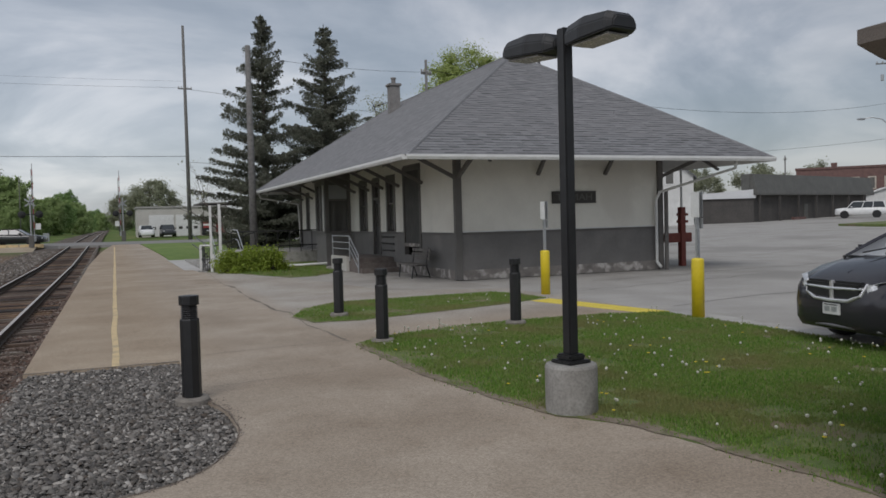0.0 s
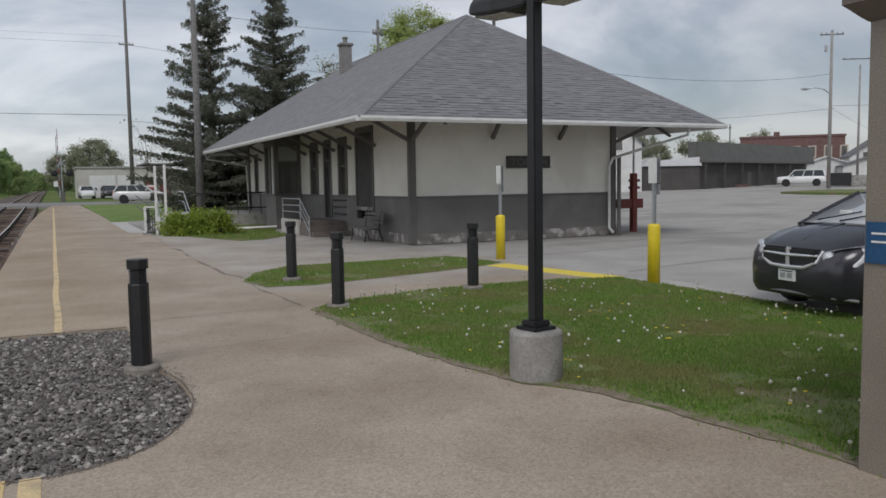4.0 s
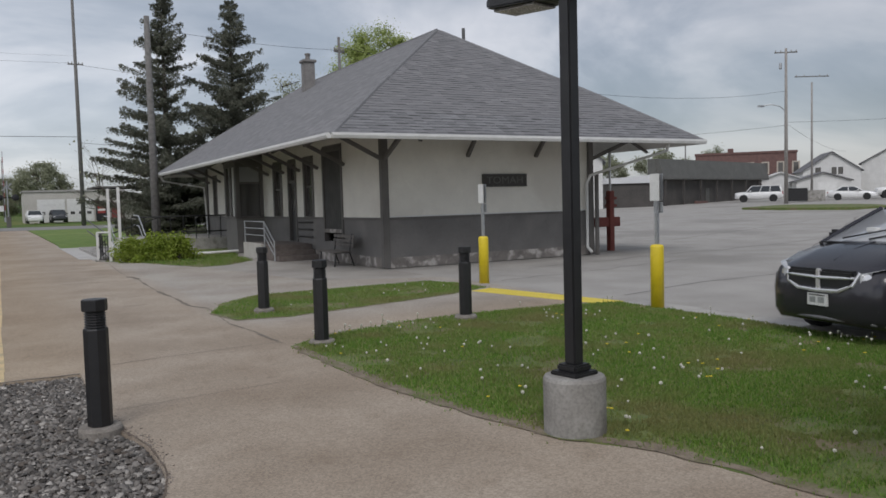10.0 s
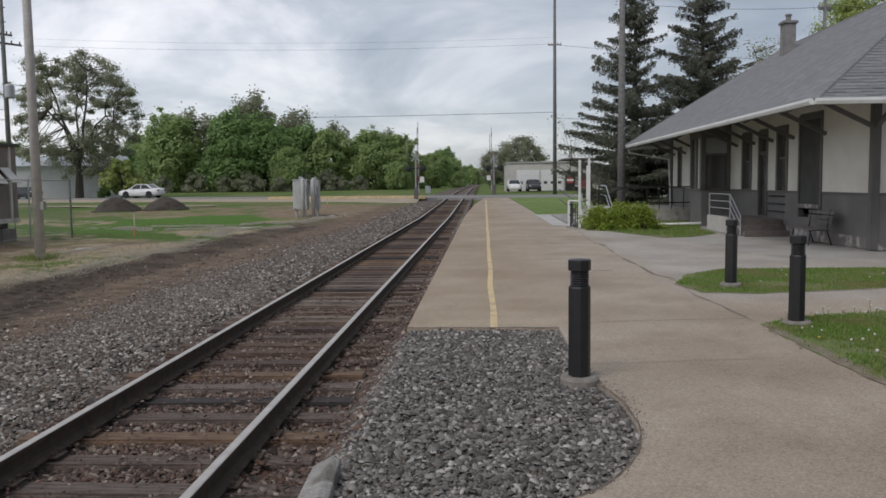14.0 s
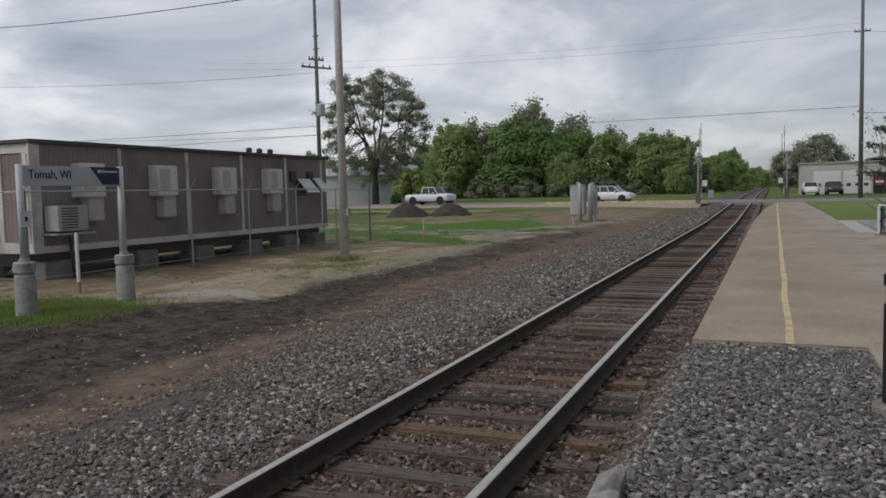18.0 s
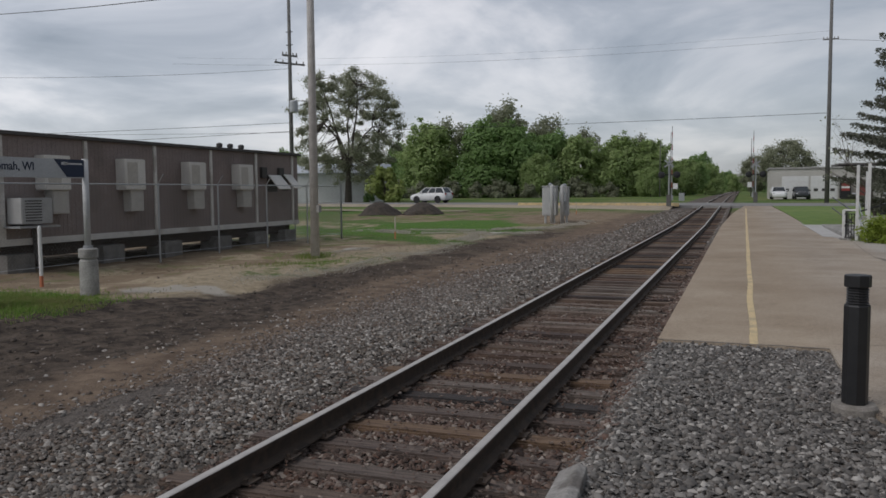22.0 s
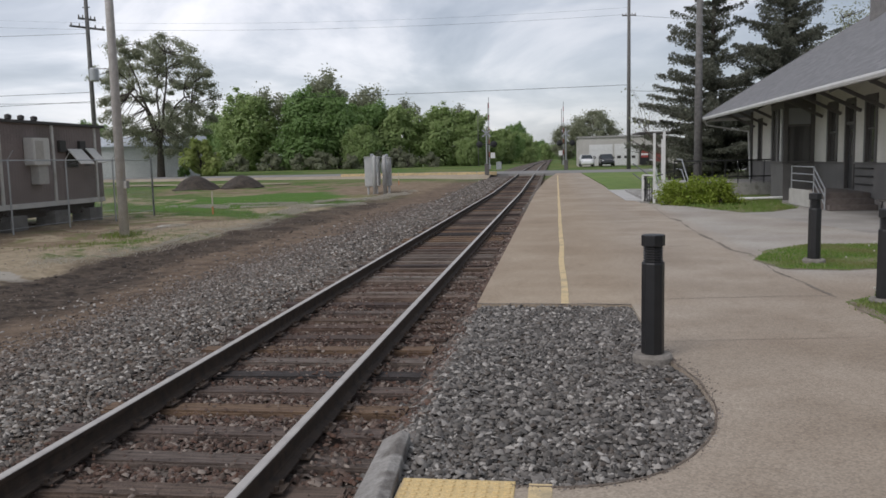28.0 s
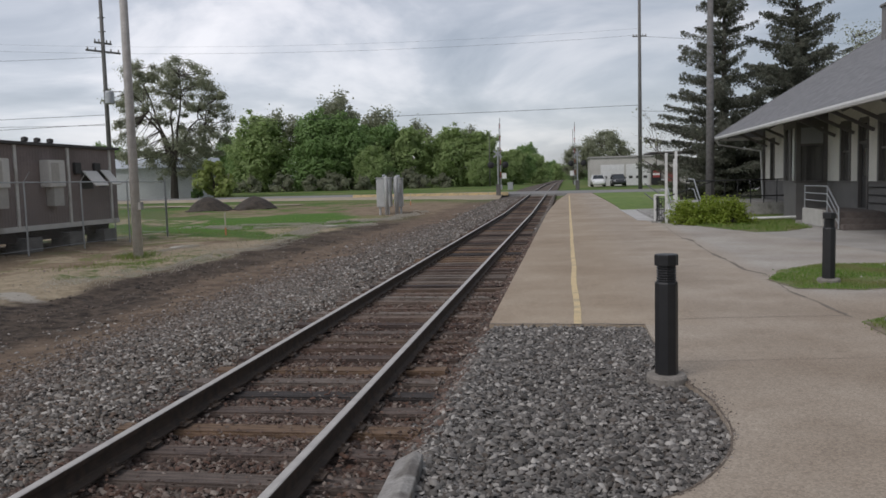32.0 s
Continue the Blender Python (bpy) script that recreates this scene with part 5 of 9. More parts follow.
def build_lawns():
    for name, outline, label in (("lawn", LAWN, "mown lawn with dandelions and worn edges"), ("lawn_island", ISLE, "small strip of lawn between the paths"), ("planting_bed", BUSHBED, "mown grass round the depot's shrubs"), ("far_lawn", FARLAWN, "green lawn beyond the platform")):
        bm = prism(ragged(outline, 0.2, 0.09), -0.2, 0.0045)
        for v in bm.verts:
            v.co.z += grade(v.co.y)
        tagged(part(name, bm, FAR_GRASS if name == "far_lawn" else GRASS_SOIL), label, "lawn", kind="structure")
    rng = random.Random(8)
    spots, hs = [], []

    def sow(outline, x0, x1, y0, y1, per, lo, hi):
        for _ in range(int((x1 - x0) * (y1 - y0) * per)):
            x, y = rng.uniform(x0, x1), rng.uniform(y0, y1)
            if not inside((x, y), outline):
                continue
            bare = noise.noise((x * 0.9, y * 0.9, 2.0)) + 0.5 * noise.noise((x * 2.7, y * 2.7, 5.0))
            edge = 1.0
            if outline is LAWN:
                rim = min(to_line((x, y), a, b) for a, b in zip(LAWN[:8], LAWN[1:9]))
                edge = min(1.0, max(0.0, (rim - 0.03 + 0.25 * bare) / 0.3))
            if bare < -0.3 and rng.random() < 0.8 or rng.random() > 0.06 + 0.94 * edge:
                continue
            spots.append((x, y, 0.003))
            hs.append(rng.uniform(lo, hi) * (1.0 + 0.5 * max(0, bare)))

    sow(LAWN, 5.1, 11.4, 3.5, 8.5, 5200, 0.012, 0.04)
    sow(LAWN, 5.1, 11.4, 8.5, 13.2, 3200, 0.014, 0.045)
    sow(ISLE, 5.1, 11, 14.8, 18.5, 2000, 0.012, 0.036)
    sow(BUSHBED, 5.3, 10.5, 27, 36, 300, 0.05, 0.11)
    # stray tufts over the worn edges
    for line in (LAWN[:9], ISLE[:6], ISLE[5:] + ISLE[:1], LAWN[12:] + LAWN[:1]):
        for (x0, y0), (x1, y1) in zip(line, line[1:]):
            for _ in range(int(math.hypot(x1 - x0, y1 - y0) * 70)):
                t, o = rng.random(), rng.gauss(0, 0.07)
                x, y = x0 + (x1 - x0) * t, y0 + (y1 - y0) * t
                if noise.noise((x * 3, y * 3, 1.0)) > -0.1:
                    spots.append((x + o, y + rng.gauss(0, 0.07), 0.003))
                    hs.append(rng.uniform(0.008, 0.025))
    blades("lawn_grass", spots, hs, BLADE, "short uneven spring grass")
    # dandelion clocks and flowers
    white, stem, yel = surf("seed_head", (0.52, 0.51, 0.43), (0.6, 0.58, 0.5), 30, 0.9, 0.1), surf("flower_stem", (0.12, 0.16, 0.05), (0.16, 0.2, 0.07), 20, 0.8, 0.1), surf("flower_yellow", (0.65, 0.5, 0.03), (0.7, 0.55, 0.04), 30, 0.8, 0.1)
    heads, stems, suns = bmesh.new(), bmesh.new(), bmesh.new()
    n = 0
    while n < 220:
        x, y = rng.uniform(5.4, 11.2), rng.uniform(4.0, 12.8)
        if noise.noise((x * 0.7, y * 0.7, 9)) < 0.1 and rng.random() < 0.9 or not inside((x, y), LAWN):
            continue
        h = rng.uniform(0.07, 0.19)
        rod((x, y, 0.01), (x + rng.uniform(-0.02, 0.02), y, h), 0.003, n=4, bm=stems)
        if rng.random() < 0.82:
            bmesh.ops.create_icosphere(heads, subdivisions=1, radius=rng.uniform(0.011, 0.02), matrix=Matrix.Translation((x, y, h)))
        else:
            lathe([(0.008, 0), (0.02, 0.008), (0.012, 0.012)], 8, suns, (x, y, h * 0.6))
        n += 1
    for _ in range(16):
        x, y = rng.uniform(6, 10.5), rng.uniform(15.6, 18.2)
        if inside((x, y), ISLE):
            bmesh.ops.create_icosphere(heads, subdivisions=1, radius=0.016, matrix=Matrix.Translation((x, y, 0.1)))
            rod((x, y, 0.01), (x, y, 0.1), 0.003, n=4, bm=stems)
    for nm, bm, mt, lb in (("dandelion_clocks", heads, white, "white dandelion seed heads in the lawn"), ("dandelion_stems", stems, stem, "thin dandelion stems"), ("dandelion_flowers", suns, yel, "yellow dandelion flowers")):
        tagged(part(nm, bm, mt), lb, "wildflowers", kind="stuff")


build_lawns()


def build_paint():
    # warning line, kerb ramp, tactile strip, seams and cracks
    bm = bmesh.new()
    y = 11.93
    while y < 69.5:
        w = 0.047 + 0.006 * noise.noise((0, y, 3))
        x = 1.89 + 0.03 * noise.noise((1, y * 0.35, 3)) + 0.003 * (y - 12)
        q = [bm.verts.new(v) for v in ((x - w, y, grade(y) + 0.004), (x + w, y, grade(y) + 0.004), (x + w, y + 0.6, grade(y + 0.6) + 0.004), (x - w, y + 0.6, grade(y + 0.6) + 0.004))]
        bm.faces.new(q)
        y += 0.6
    tagged(part("platform_line", bm, YELLOW_PAINT), "worn yellow safety line along the platform", "painted line", kind="structure")
    tagged(part("ramp_edge", prism([(10.35, 15.95), (10.95, 16.15), (11.55, 12.75), (11.0, 12.8)], -0.1, 0.006), surf("bright_yellow_paint", (0.7, 0.55, 0.06), (0.75, 0.6, 0.1), 4, 0.75, 0.15, 80)), "yellow painted kerb ramp at the car park", "kerb ramp", kind="structure")
    tac = tagged(new("tactile_strip"), "yellow tactile paving strip at the platform edge", "tactile paving", kind="structure")
    tac_m = surf("tactile_yellow", (0.66, 0.485, 0.225), (0.72, 0.54, 0.265), 6, 0.8, 0.15, 70, c3=(0.56, 0.43, 0.24), s3=4)
    part("plate", box(0.905, 1.545, -8, 6.36, -0.02, 0.006, 0.003), tac_m, tac)
    dome = part("dome", lathe([(0.02, 0), (0.017, 0.006), (0.011, 0.009)], 10), tac_m, tac)
    dome.matrix_local = pose(0.94, 6.32, 0.006)
    bm = bmesh.new()
    for j in range(44):
        for i in range(10):
            x, y = 0.94 + 0.0632 * i, 6.32 - 0.06 * j
            if i == 0 and j == 0:
                continue
            if y > 4.7:
                share(dome, pose(x, y, 0.006))
            else:
                lathe([(0.02, 0), (0.011, 0.008)], 6, bm, (x, y, 0.006))
    tagged(part("far_domes", bm, tac_m, tac), kind="stuff")
    part("edge_stripe", box(1.62, 1.75, -8, 6.34, -0.02, 0.004, 0.002), YELLOW_PAINT, tac)
    # the platform's bevelled end block beside the track
    blk = thing("platform_end_block", pose(0.76, 6.45, -0.06, 0, 0, 3), "weathered grey timber block tapering into the ballast", "block")
    bm = extrude_y([(-0.12, -0.2), (0.13, -0.2), (0.12, 0.10), (0.05, 0.12), (-0.11, 0.05)], -0.6, 0.56)
    for v in bm.verts:
        if v.co.y > 0:
            v.co.x *= 0.8
    bmesh.ops.bevel(bm, geom=bm.edges[:], offset=0.006, segments=1, affect="EDGES")
    part("block", bm, surf("weathered_block", (0.24, 0.225, 0.205), (0.36, 0.345, 0.32), 5, 0.9, 0.6, 45, c3=(0.15, 0.135, 0.12), s3=4), blk)
    # seams between slabs: dark, slightly open joints with crumbled edges
    seam = surf("joint_dirt", (0.17, 0.144, 0.115), (0.24, 0.205, 0.166), 9, 0.95, 0.5, 60)
    grit = surf("gritty_soil", (0.1, 0.075, 0.055), (0.2, 0.16, 0.125), 14, 0.95, 0.7, 60)
    worn = surf("worn_lawn_edge", (0.175, 0.138, 0.095), (0.255, 0.21, 0.155), 6, 0.95, 0.6, 40, c3=(0.14, 0.15, 0.06), s3=2.0)

    laid = []

    def crack(points, width, name="pavement_joint", label="crumbled joint in the paving", fill=None, z=0.0025):
        bm = bmesh.new()
        prev = None
        laid.append(name)
        z += 0.00012 * len(laid)
        for (x0, y0), (x1, y1) in zip(points, points[1:]):
            n = max(2, int(math.hypot(x1 - x0, y1 - y0) / 0.07))
            for k in range(n + 1):
                t = k / n
                x, y = x0 + (x1 - x0) * t, y0 + (y1 - y0) * t
                j = (0.025 if fill is None else 0.012 if width < 0.02 else 0.035) * noise.noise((x * 4, y * 4, 3))
                w = width * (0.75 + 0.5 * noise.noise((x * 2.2, y * 2.2, 8)) if fill is worn else 0.5 + 0.9 * abs(noise.noise((x * 7, y * 7, 8))))
                d = Vector((x1 - x0, y1 - y0)).normalized()
                a = bm.verts.new((x - d.y * (w + j), y + d.x * (w + j), z))
                b = bm.verts.new((x + d.y * (w - j), y - d.x * (w - j), z))
                if prev:
                    bm.faces.new((prev[0], prev[1], b, a))
                prev = (a, b)
        tagged(part(name, bm, fill or seam), label, "paving joint", kind="structure")

    crack([(2.8, 12.2), (3.4, 12.32), (4.82, 12.49), (5.2, 12.5)], 0.012)
    crack([(2.82, 9.89), (4.83, 10.15)], 0.005)
    crack([(5.22, 12.4), (5.2, 13.6), (5.1, 14.65), (5.18, 15.9), (5.27, 16.9), (5.05, 17.5), (5.09, 18.95), (5.03, 20.5), (5.07, 22.5), (5.18, 24.8), (5.04, 25.4), (5.1, 28.0), (5.25, 31.0), (5.3, 33.0)], 0.015)
    crack([(2.75, 15.9), (4.2, 16.0), (5.1, 16.1)], 0.01)
    crack([(2.6, 19.8), (4.6, 20.0)], 0.015)
    crack([(3.26, 25.95), (3.9, 25.85), (4.63, 25.9)], 0.05)
    crack([(3.32, 24.4), (3.8, 24.25), (4.42, 24.2)], 0.035)
    crack([(3.99, 18.27), (4.37, 18.28)], 0.035)
    # lumps of weedy soil where the long joint has crumbled
    for pts, w in (([(5.04, 25.4), (5.18, 24.8), (5.16, 24.4)], 0.1), ([(5.1, 23.2), (5.07, 22.5)], 0.05), ([(5.04, 20.8), (5.03, 20.5), (5.07, 19.5)], 0.06), ([(5.09, 18.95), (5.05, 17.5), (5.27, 16.9)], 0.05), ([(5.1, 14.65), (5.15, 14.1)], 0.035), ([(5.18, 13.4), (5.22, 12.6)], 0.03)):
        crack(pts, w)
    crack([(0.8, 11.93), (2.7, 11.9)], 0.03)
    crack([(x + 0.01, y) for x, y in BAY_EDGE[::-1]], 0.012, "gravel_edge", "gritty brown edge of the paving at the gravel", grit)
    # dirt along the lawn's edge
    crack([(x + 0.05, y) for x, y in rounded(LAWN[:9])], 0.1, "lawn_edge", "trodden brown earth inside the lawn's edge", worn, 0.0062)
    crack([(5.12, 16.1), (5.3, 14.95), (6.1, 14.8), (8.2, 15.3), (9.9, 15.8)], 0.05, "lawn_edge", "bare earth along the lawn's edge", worn)


build_paint()


# ---- bollards, lamp and signs on the path ----
def build_bollards():
    b = thing("bollard_light", pose(2.63, 9.2, 0), "black octagonal bollard light on a concrete footing", "bollard", "black bollard lights")
    part("footing", lathe([(0.175, -0.1), (0.175, 0.03), (0.16, 0.055)], 24), surf("dirty_footing", (0.2, 0.18, 0.155), (0.29, 0.265, 0.235), 6, 0.95, 0.4, 60), b, "dirty round concrete footing")
    part("shaft", lathe([(0.1, 0.06), (0.099, 0.86), (0.094, 0.875)], 8), BLACK, b)
    part("inner_core", lathe([(0.072, 0.87), (0.072, 1.04)], 12), surf("lamp_core", (0.03, 0.03, 0.032), (0.05, 0.05, 0.052), 8, 0.4, 0.05), b)
    for k in range(6):
        part("louvre", lathe([(0.072, 0), (0.086, -0.009), (0.088, -0.005), (0.076, 0.007)], 16, at=(0, 0, 0.892 + 0.022 * k)), BLACK, b)
    part("cap", lathe([(0.094, 1.015), (0.102, 1.022), (0.102, 1.108), (0.094, 1.116)], 8), BLACK, b)
    for x, y in ((5.95, 15.65), (5.66, 12.05), (8.28, 12.7)):
        copy_thing(b, pose(x, y, 0.02 if x > 5.8 else 0.0, 0, 0, random.uniform(-10, 10)))
    # yellow sleeves with sign posts
    for x, y, z1, w, h in ((11.40, 17.12, 2.2, 0.2, 0.42), (11.42, 11.78, 2.2, 0.21, 0.44)):
        p = thing("sign_post", pose(x, y, 0), "parking sign seen edge on, its post set in a yellow bollard", "sign post", "sign posts in yellow bollards")
        part("sleeve", lathe([(0.11, -0.05), (0.11, 1.0), (0.1, 1.03), (0.05, 1.045)], 20), YELLOW, p, "yellow plastic bollard sleeve", True)
        part("post", box(-0.025, 0.025, -0.035, 0.035, 1.0, z1, 0.006), STEEL, p, "galvanised channel post")
        sg = part("sign_plate", box(0.036, 0.042, -w / 2, w / 2, z1 - h, z1, 0.0), STEEL, p, "bare metal back of a parking sign")
        part("lower_plate", box(0.036, 0.042, -w / 2, w / 2, z1 - h - 0.2, z1 - h - 0.02), STEEL, p)
        sg2 = part("sign_plate", box(-0.045, -0.036, -w / 2, w / 2, z1 - h, z1, 0.0), WHITE, p, "white parking sign face")
    # lamp on a concrete drum
    lamp = thing("path_lamp", pose(5.87, 6.98, 0), "black square lamp post with two shoebox heads on a concrete drum", "street lamp")
    part("drum", lathe([(0.246, -0.2), (0.246, 0.425), (0.235, 0.45), (0.215, 0.458)], 48), surf("stained_drum_concrete", (0.25, 0.24, 0.22), (0.34, 0.33, 0.305), 3, 0.92, 0.3, 40, c3=(0.19, 0.18, 0.16), s3=2.2, depth=0.006), lamp, "stained round concrete base")
    part("base_plate", box(-0.135, 0.135, -0.135, 0.135, 0.455, 0.49, 0.01), BLACK, lamp)
    part("base_cover", box(-0.1, 0.1, -0.1, 0.1, 0.49, 0.545, 0.015), BLACK, lamp)
    part("pole", box(-0.054, 0.054, -0.054, 0.054, 0.54, 3.58, 0.01), BLACK, lamp)
    for piece in lamp.children:
        piece.matrix_local = pose(0, 0, 0, 0, 0, 11)
    lens = surf("lamp_lens", (0.3, 0.29, 0.27), (0.36, 0.35, 0.33), 12, 0.25, 0.1)
    d = Vector((-0.19, 0.98, 0)).normalized()
    ang = math.degrees(math.atan2(d.y, d.x))
    for turn in (ang, ang + 180):
        h = part("lamp_head", bmesh.new(), BLACK, lamp, "black cut-off lamp head with a glass lens")
        h.matrix_local = pose(0, 0, 3.47, 0, 0, turn)
        bm = bmesh.new()
        sec = [(0.09, -0.06, 0.02, 0.05), (0.15, -0.09, 0.09, 0.14), (0.38, -0.085, 0.125, 0.19), (0.69, -0.06, 0.11, 0.18), (0.76, -0.045, 0.06, 0.14)]
        rings = []
        for x, zb, zt, w in sec:
            rings.append([bm.verts.new(v) for v in ((x, -w, zb), (x, w, zb), (x, w, zb + (zt - zb) * 0.55), (x, w * 0.7, zt), (x, -w * 0.7, zt), (x, -w, zb + (zt - zb) * 0.55))])
        for a, b_ in zip(rings, rings[1:]):
            for k in range(6):
                bm.faces.new((a[k], a[(k + 1) % 6], b_[(k + 1) % 6], b_[k]))
        bm.faces.new(rings[0])
        bm.faces.new(rings[-1][::-1])
        bmesh.ops.recalc_face_normals(bm, faces=bm.faces)
        bmesh.ops.bevel(bm, geom=bm.edges[:], offset=0.012, segments=2, affect="EDGES")
        bm.to_mesh(h.data)
        part("arm", box(0.04, 0.2, -0.035, 0.035, -0.045, 0.04, 0.01), BLACK, h)
        part("lens", box(0.23, 0.69, -0.135, 0.135, -0.098, -0.08, 0.01, rot=pose(0, 0, 0, 0, -3, 0)), lens, h, "pale glass lens")


build_bollards()


def build_shelter():
    """The platform shelter at the lawn's edge: only its corner comes into view."""
    tan = surf("tan_metal_panel", (0.2, 0.175, 0.14), (0.235, 0.205, 0.165), 2, 0.6, 0.1, 80)
    dk = surf("bronze_fascia", (0.12, 0.1, 0.085), (0.15, 0.125, 0.105), 2, 0.55, 0.1, 80)
    s = thing("platform_shelter", pose(6.33, 4.01, 0), "tan metal-clad platform shelter with a bronze roof edge", "shelter")
    for n, lim in (("corner_column", (0, 0.35, -0.35, 0, -0.1, 2.75)), ("north_wall", (0.35, 2.6, -0.12, -0.02, -0.1, 2.75)), ("south_wall", (0, 2.6, -3.3, -3.2, -0.1, 2.75)), ("east_wall", (2.5, 2.6, -3.2, -0.12, -0.1, 2.75)), ("front_column", (0, 0.3, -3.2, -2.9, -0.1, 2.75))):
        part(n, box(*lim, 0.008), tan, s)
    bm = bmesh.new()
    rings = []
    for d, z in ((0.0, 2.74), (0.025, 2.76), (0.11, 2.85), (0.11, 2.94), (0.07, 2.955), (0.0, 2.96)):
        rings.append([bm.verts.new(v) for v in ((-d, d, z), (2.6 + d, d, z), (2.6 + d, -3.3 - d, z), (-d, -3.3 - d, z))])
    for a, b in zip(rings, rings[1:]):
        for k in range(4):
            bm.faces.new((a[k], a[(k + 1) % 4], b[(k + 1) % 4], b[k]))
    bm.faces.new(rings[0])
    bm.faces.new(rings[-1])
    part("roof", bm, dk, s, "bronze metal roof edge")
    blue = surf("blue_sign_face", (0.012, 0.07, 0.17), (0.016, 0.08, 0.19), 4, 0.4, 0.05)
    sign = part("notice_sign", box(-0.012, -0.002, -0.33, -0.02, 1.30, 1.55), blue, s, "blue notice with white lines of writing")
    for k, w in enumerate((0.2, 0.16)):
        part("writing_bar", box(-0.016, -0.013, -0.06 - w, -0.06, 1.475 - 0.05 * k, 1.487 - 0.05 * k), WHITE, sign)


build_shelter()


def build_ramp():
    """White posts and black railings of the ramp by the shrubs, and the deck rail at the depot's far end."""
    r = thing("access_ramp", pose(0, 0, 0), "concrete access ramp with white posts and black railings", "ramp")
    part("ramp_slab", prism([(5.35, 33.9), (7.0, 33.9), (7.0, 44), (5.35, 44)], -0.1, 0.12), CONCRETE_GREY, r)
    part("deck", box(7.0, 11.4, 38.4, 44, -0.1, 0.52, 0.01), CONCRETE_GREY, r)
    for x, y, h in ((5.14, 33.5, 1.05), (5.5, 33.0, 2.62), (5.75, 32.2, 2.65), (7.2, 43.9, 2.6)):
        part("white_post", box(x - 0.045, x + 0.045, y - 0.045, y + 0.045, 0, h, 0.008), WHITE, r, "white square post")
    part("landing", prism([(4.64, 35.2), (5.3, 35.0), (5.35, 44), (6.6, 48.5), (4.66, 50.0)], -0.1, 0.016), surf("pale_concrete", (0.43, 0.42, 0.4), (0.5, 0.49, 0.47), 1.5, 0.9, 0.2, 60), r, "pale new concrete landing")
    for pts in ([(5.14, 33.5, 1.0), (5.75, 36.5, 0.95), (5.75, 43.8, 1.4)], [(5.14, 33.5, 0.55), (5.75, 36.5, 0.5), (5.75, 43.8, 0.9)], [(7.0, 38.4, 1.5), (11.35, 38.4, 1.5)], [(7.0, 38.4, 0.8), (11.35, 38.4, 0.8)], [(5.75, 34, 1.0), (8.2, 38.4, 1.5)]):
        part("railing", tube(pts, 0.028, 8), BLACK, r, "black pipe railing")
    for k in range(9):
        x = 7.0 + 0.54 * k
        part("baluster", rod((x, 38.4, 0.5), (x, 38.4, 1.5), 0.02, n=6), BLACK, r)
    for k in range(5):
        y = 33.7 + 0.42 * k
        part("baluster", rod((5.16 + 0.08 * k, y, 0.0), (5.16 + 0.08 * k, y, 1.0), 0.016, n=6), BLACK, r)
    # iron panel between the short and the tall post, stairs and pale handrails behind it
    for k in range(1, 5):
        t = k / 5
        part("baluster", rod((5.14 + 0.36 * t, 33.5 - 0.5 * t, 0.08), (5.14 + 0.36 * t, 33.5 - 0.5 * t, 0.92), 0.012, n=6), BLACK, r)
    for a, b in ((0.08, 0.5), (0.5, 0.08), (0.5, 0.92), (0.92, 0.5)):
        part("scroll_bar", rod((5.16, 33.47, a), (5.48, 33.03, b), 0.012, n=6), BLACK, r, "black iron cross bar")
    for z in (0.08, 0.5, 0.92):
        part("panel_rail", rod((5.14, 33.5, z), (5.5, 33.0, z), 0.016, n=6), BLACK, r)
    part("top_rail", rod((5.14, 33.5, 1.05), (5.5, 33.0, 1.05), 0.03, n=8), WHITE, r, "white top rail")
    for k in range(4):
        part("step", box(5.72, 6.9, 33.95 + 0.32 * k, 34.3 + 0.32 * k, 0.0, 0.16 * (k + 1), 0.01), WHITE, r, "white painted step")
    for x in (5.75, 6.85):
        part("stair_rail", tube([(x, 33.7, 0.85), (x, 34.0, 0.95), (x, 35.3, 1.6), (x, 36.6, 1.62)], 0.025, 8), STEEL, r, "pale pipe handrail")
        part("stair_rail", tube([(x, 33.7, 0.45), (x, 34.0, 0.55), (x, 35.3, 1.2), (x, 36.6, 1.22)], 0.02, 8), STEEL, r)
    part("post_foot", box(5.02, 5.26, 33.38, 33.62, 0.0, 0.06, 0.015), CONCRETE_GREY, r, "small concrete foot of the short post")
    part("hose", tube([(8.4, 33.9, 0.08), (9.2, 33.5, 0.1), (10.2, 33.3, 0.13)], 0.05), WHITE, r, "white drain pipe lying in the grass")


build_ramp()

# ---- the yard beyond the track ----
def gz(x, y):
    return land(x, y)


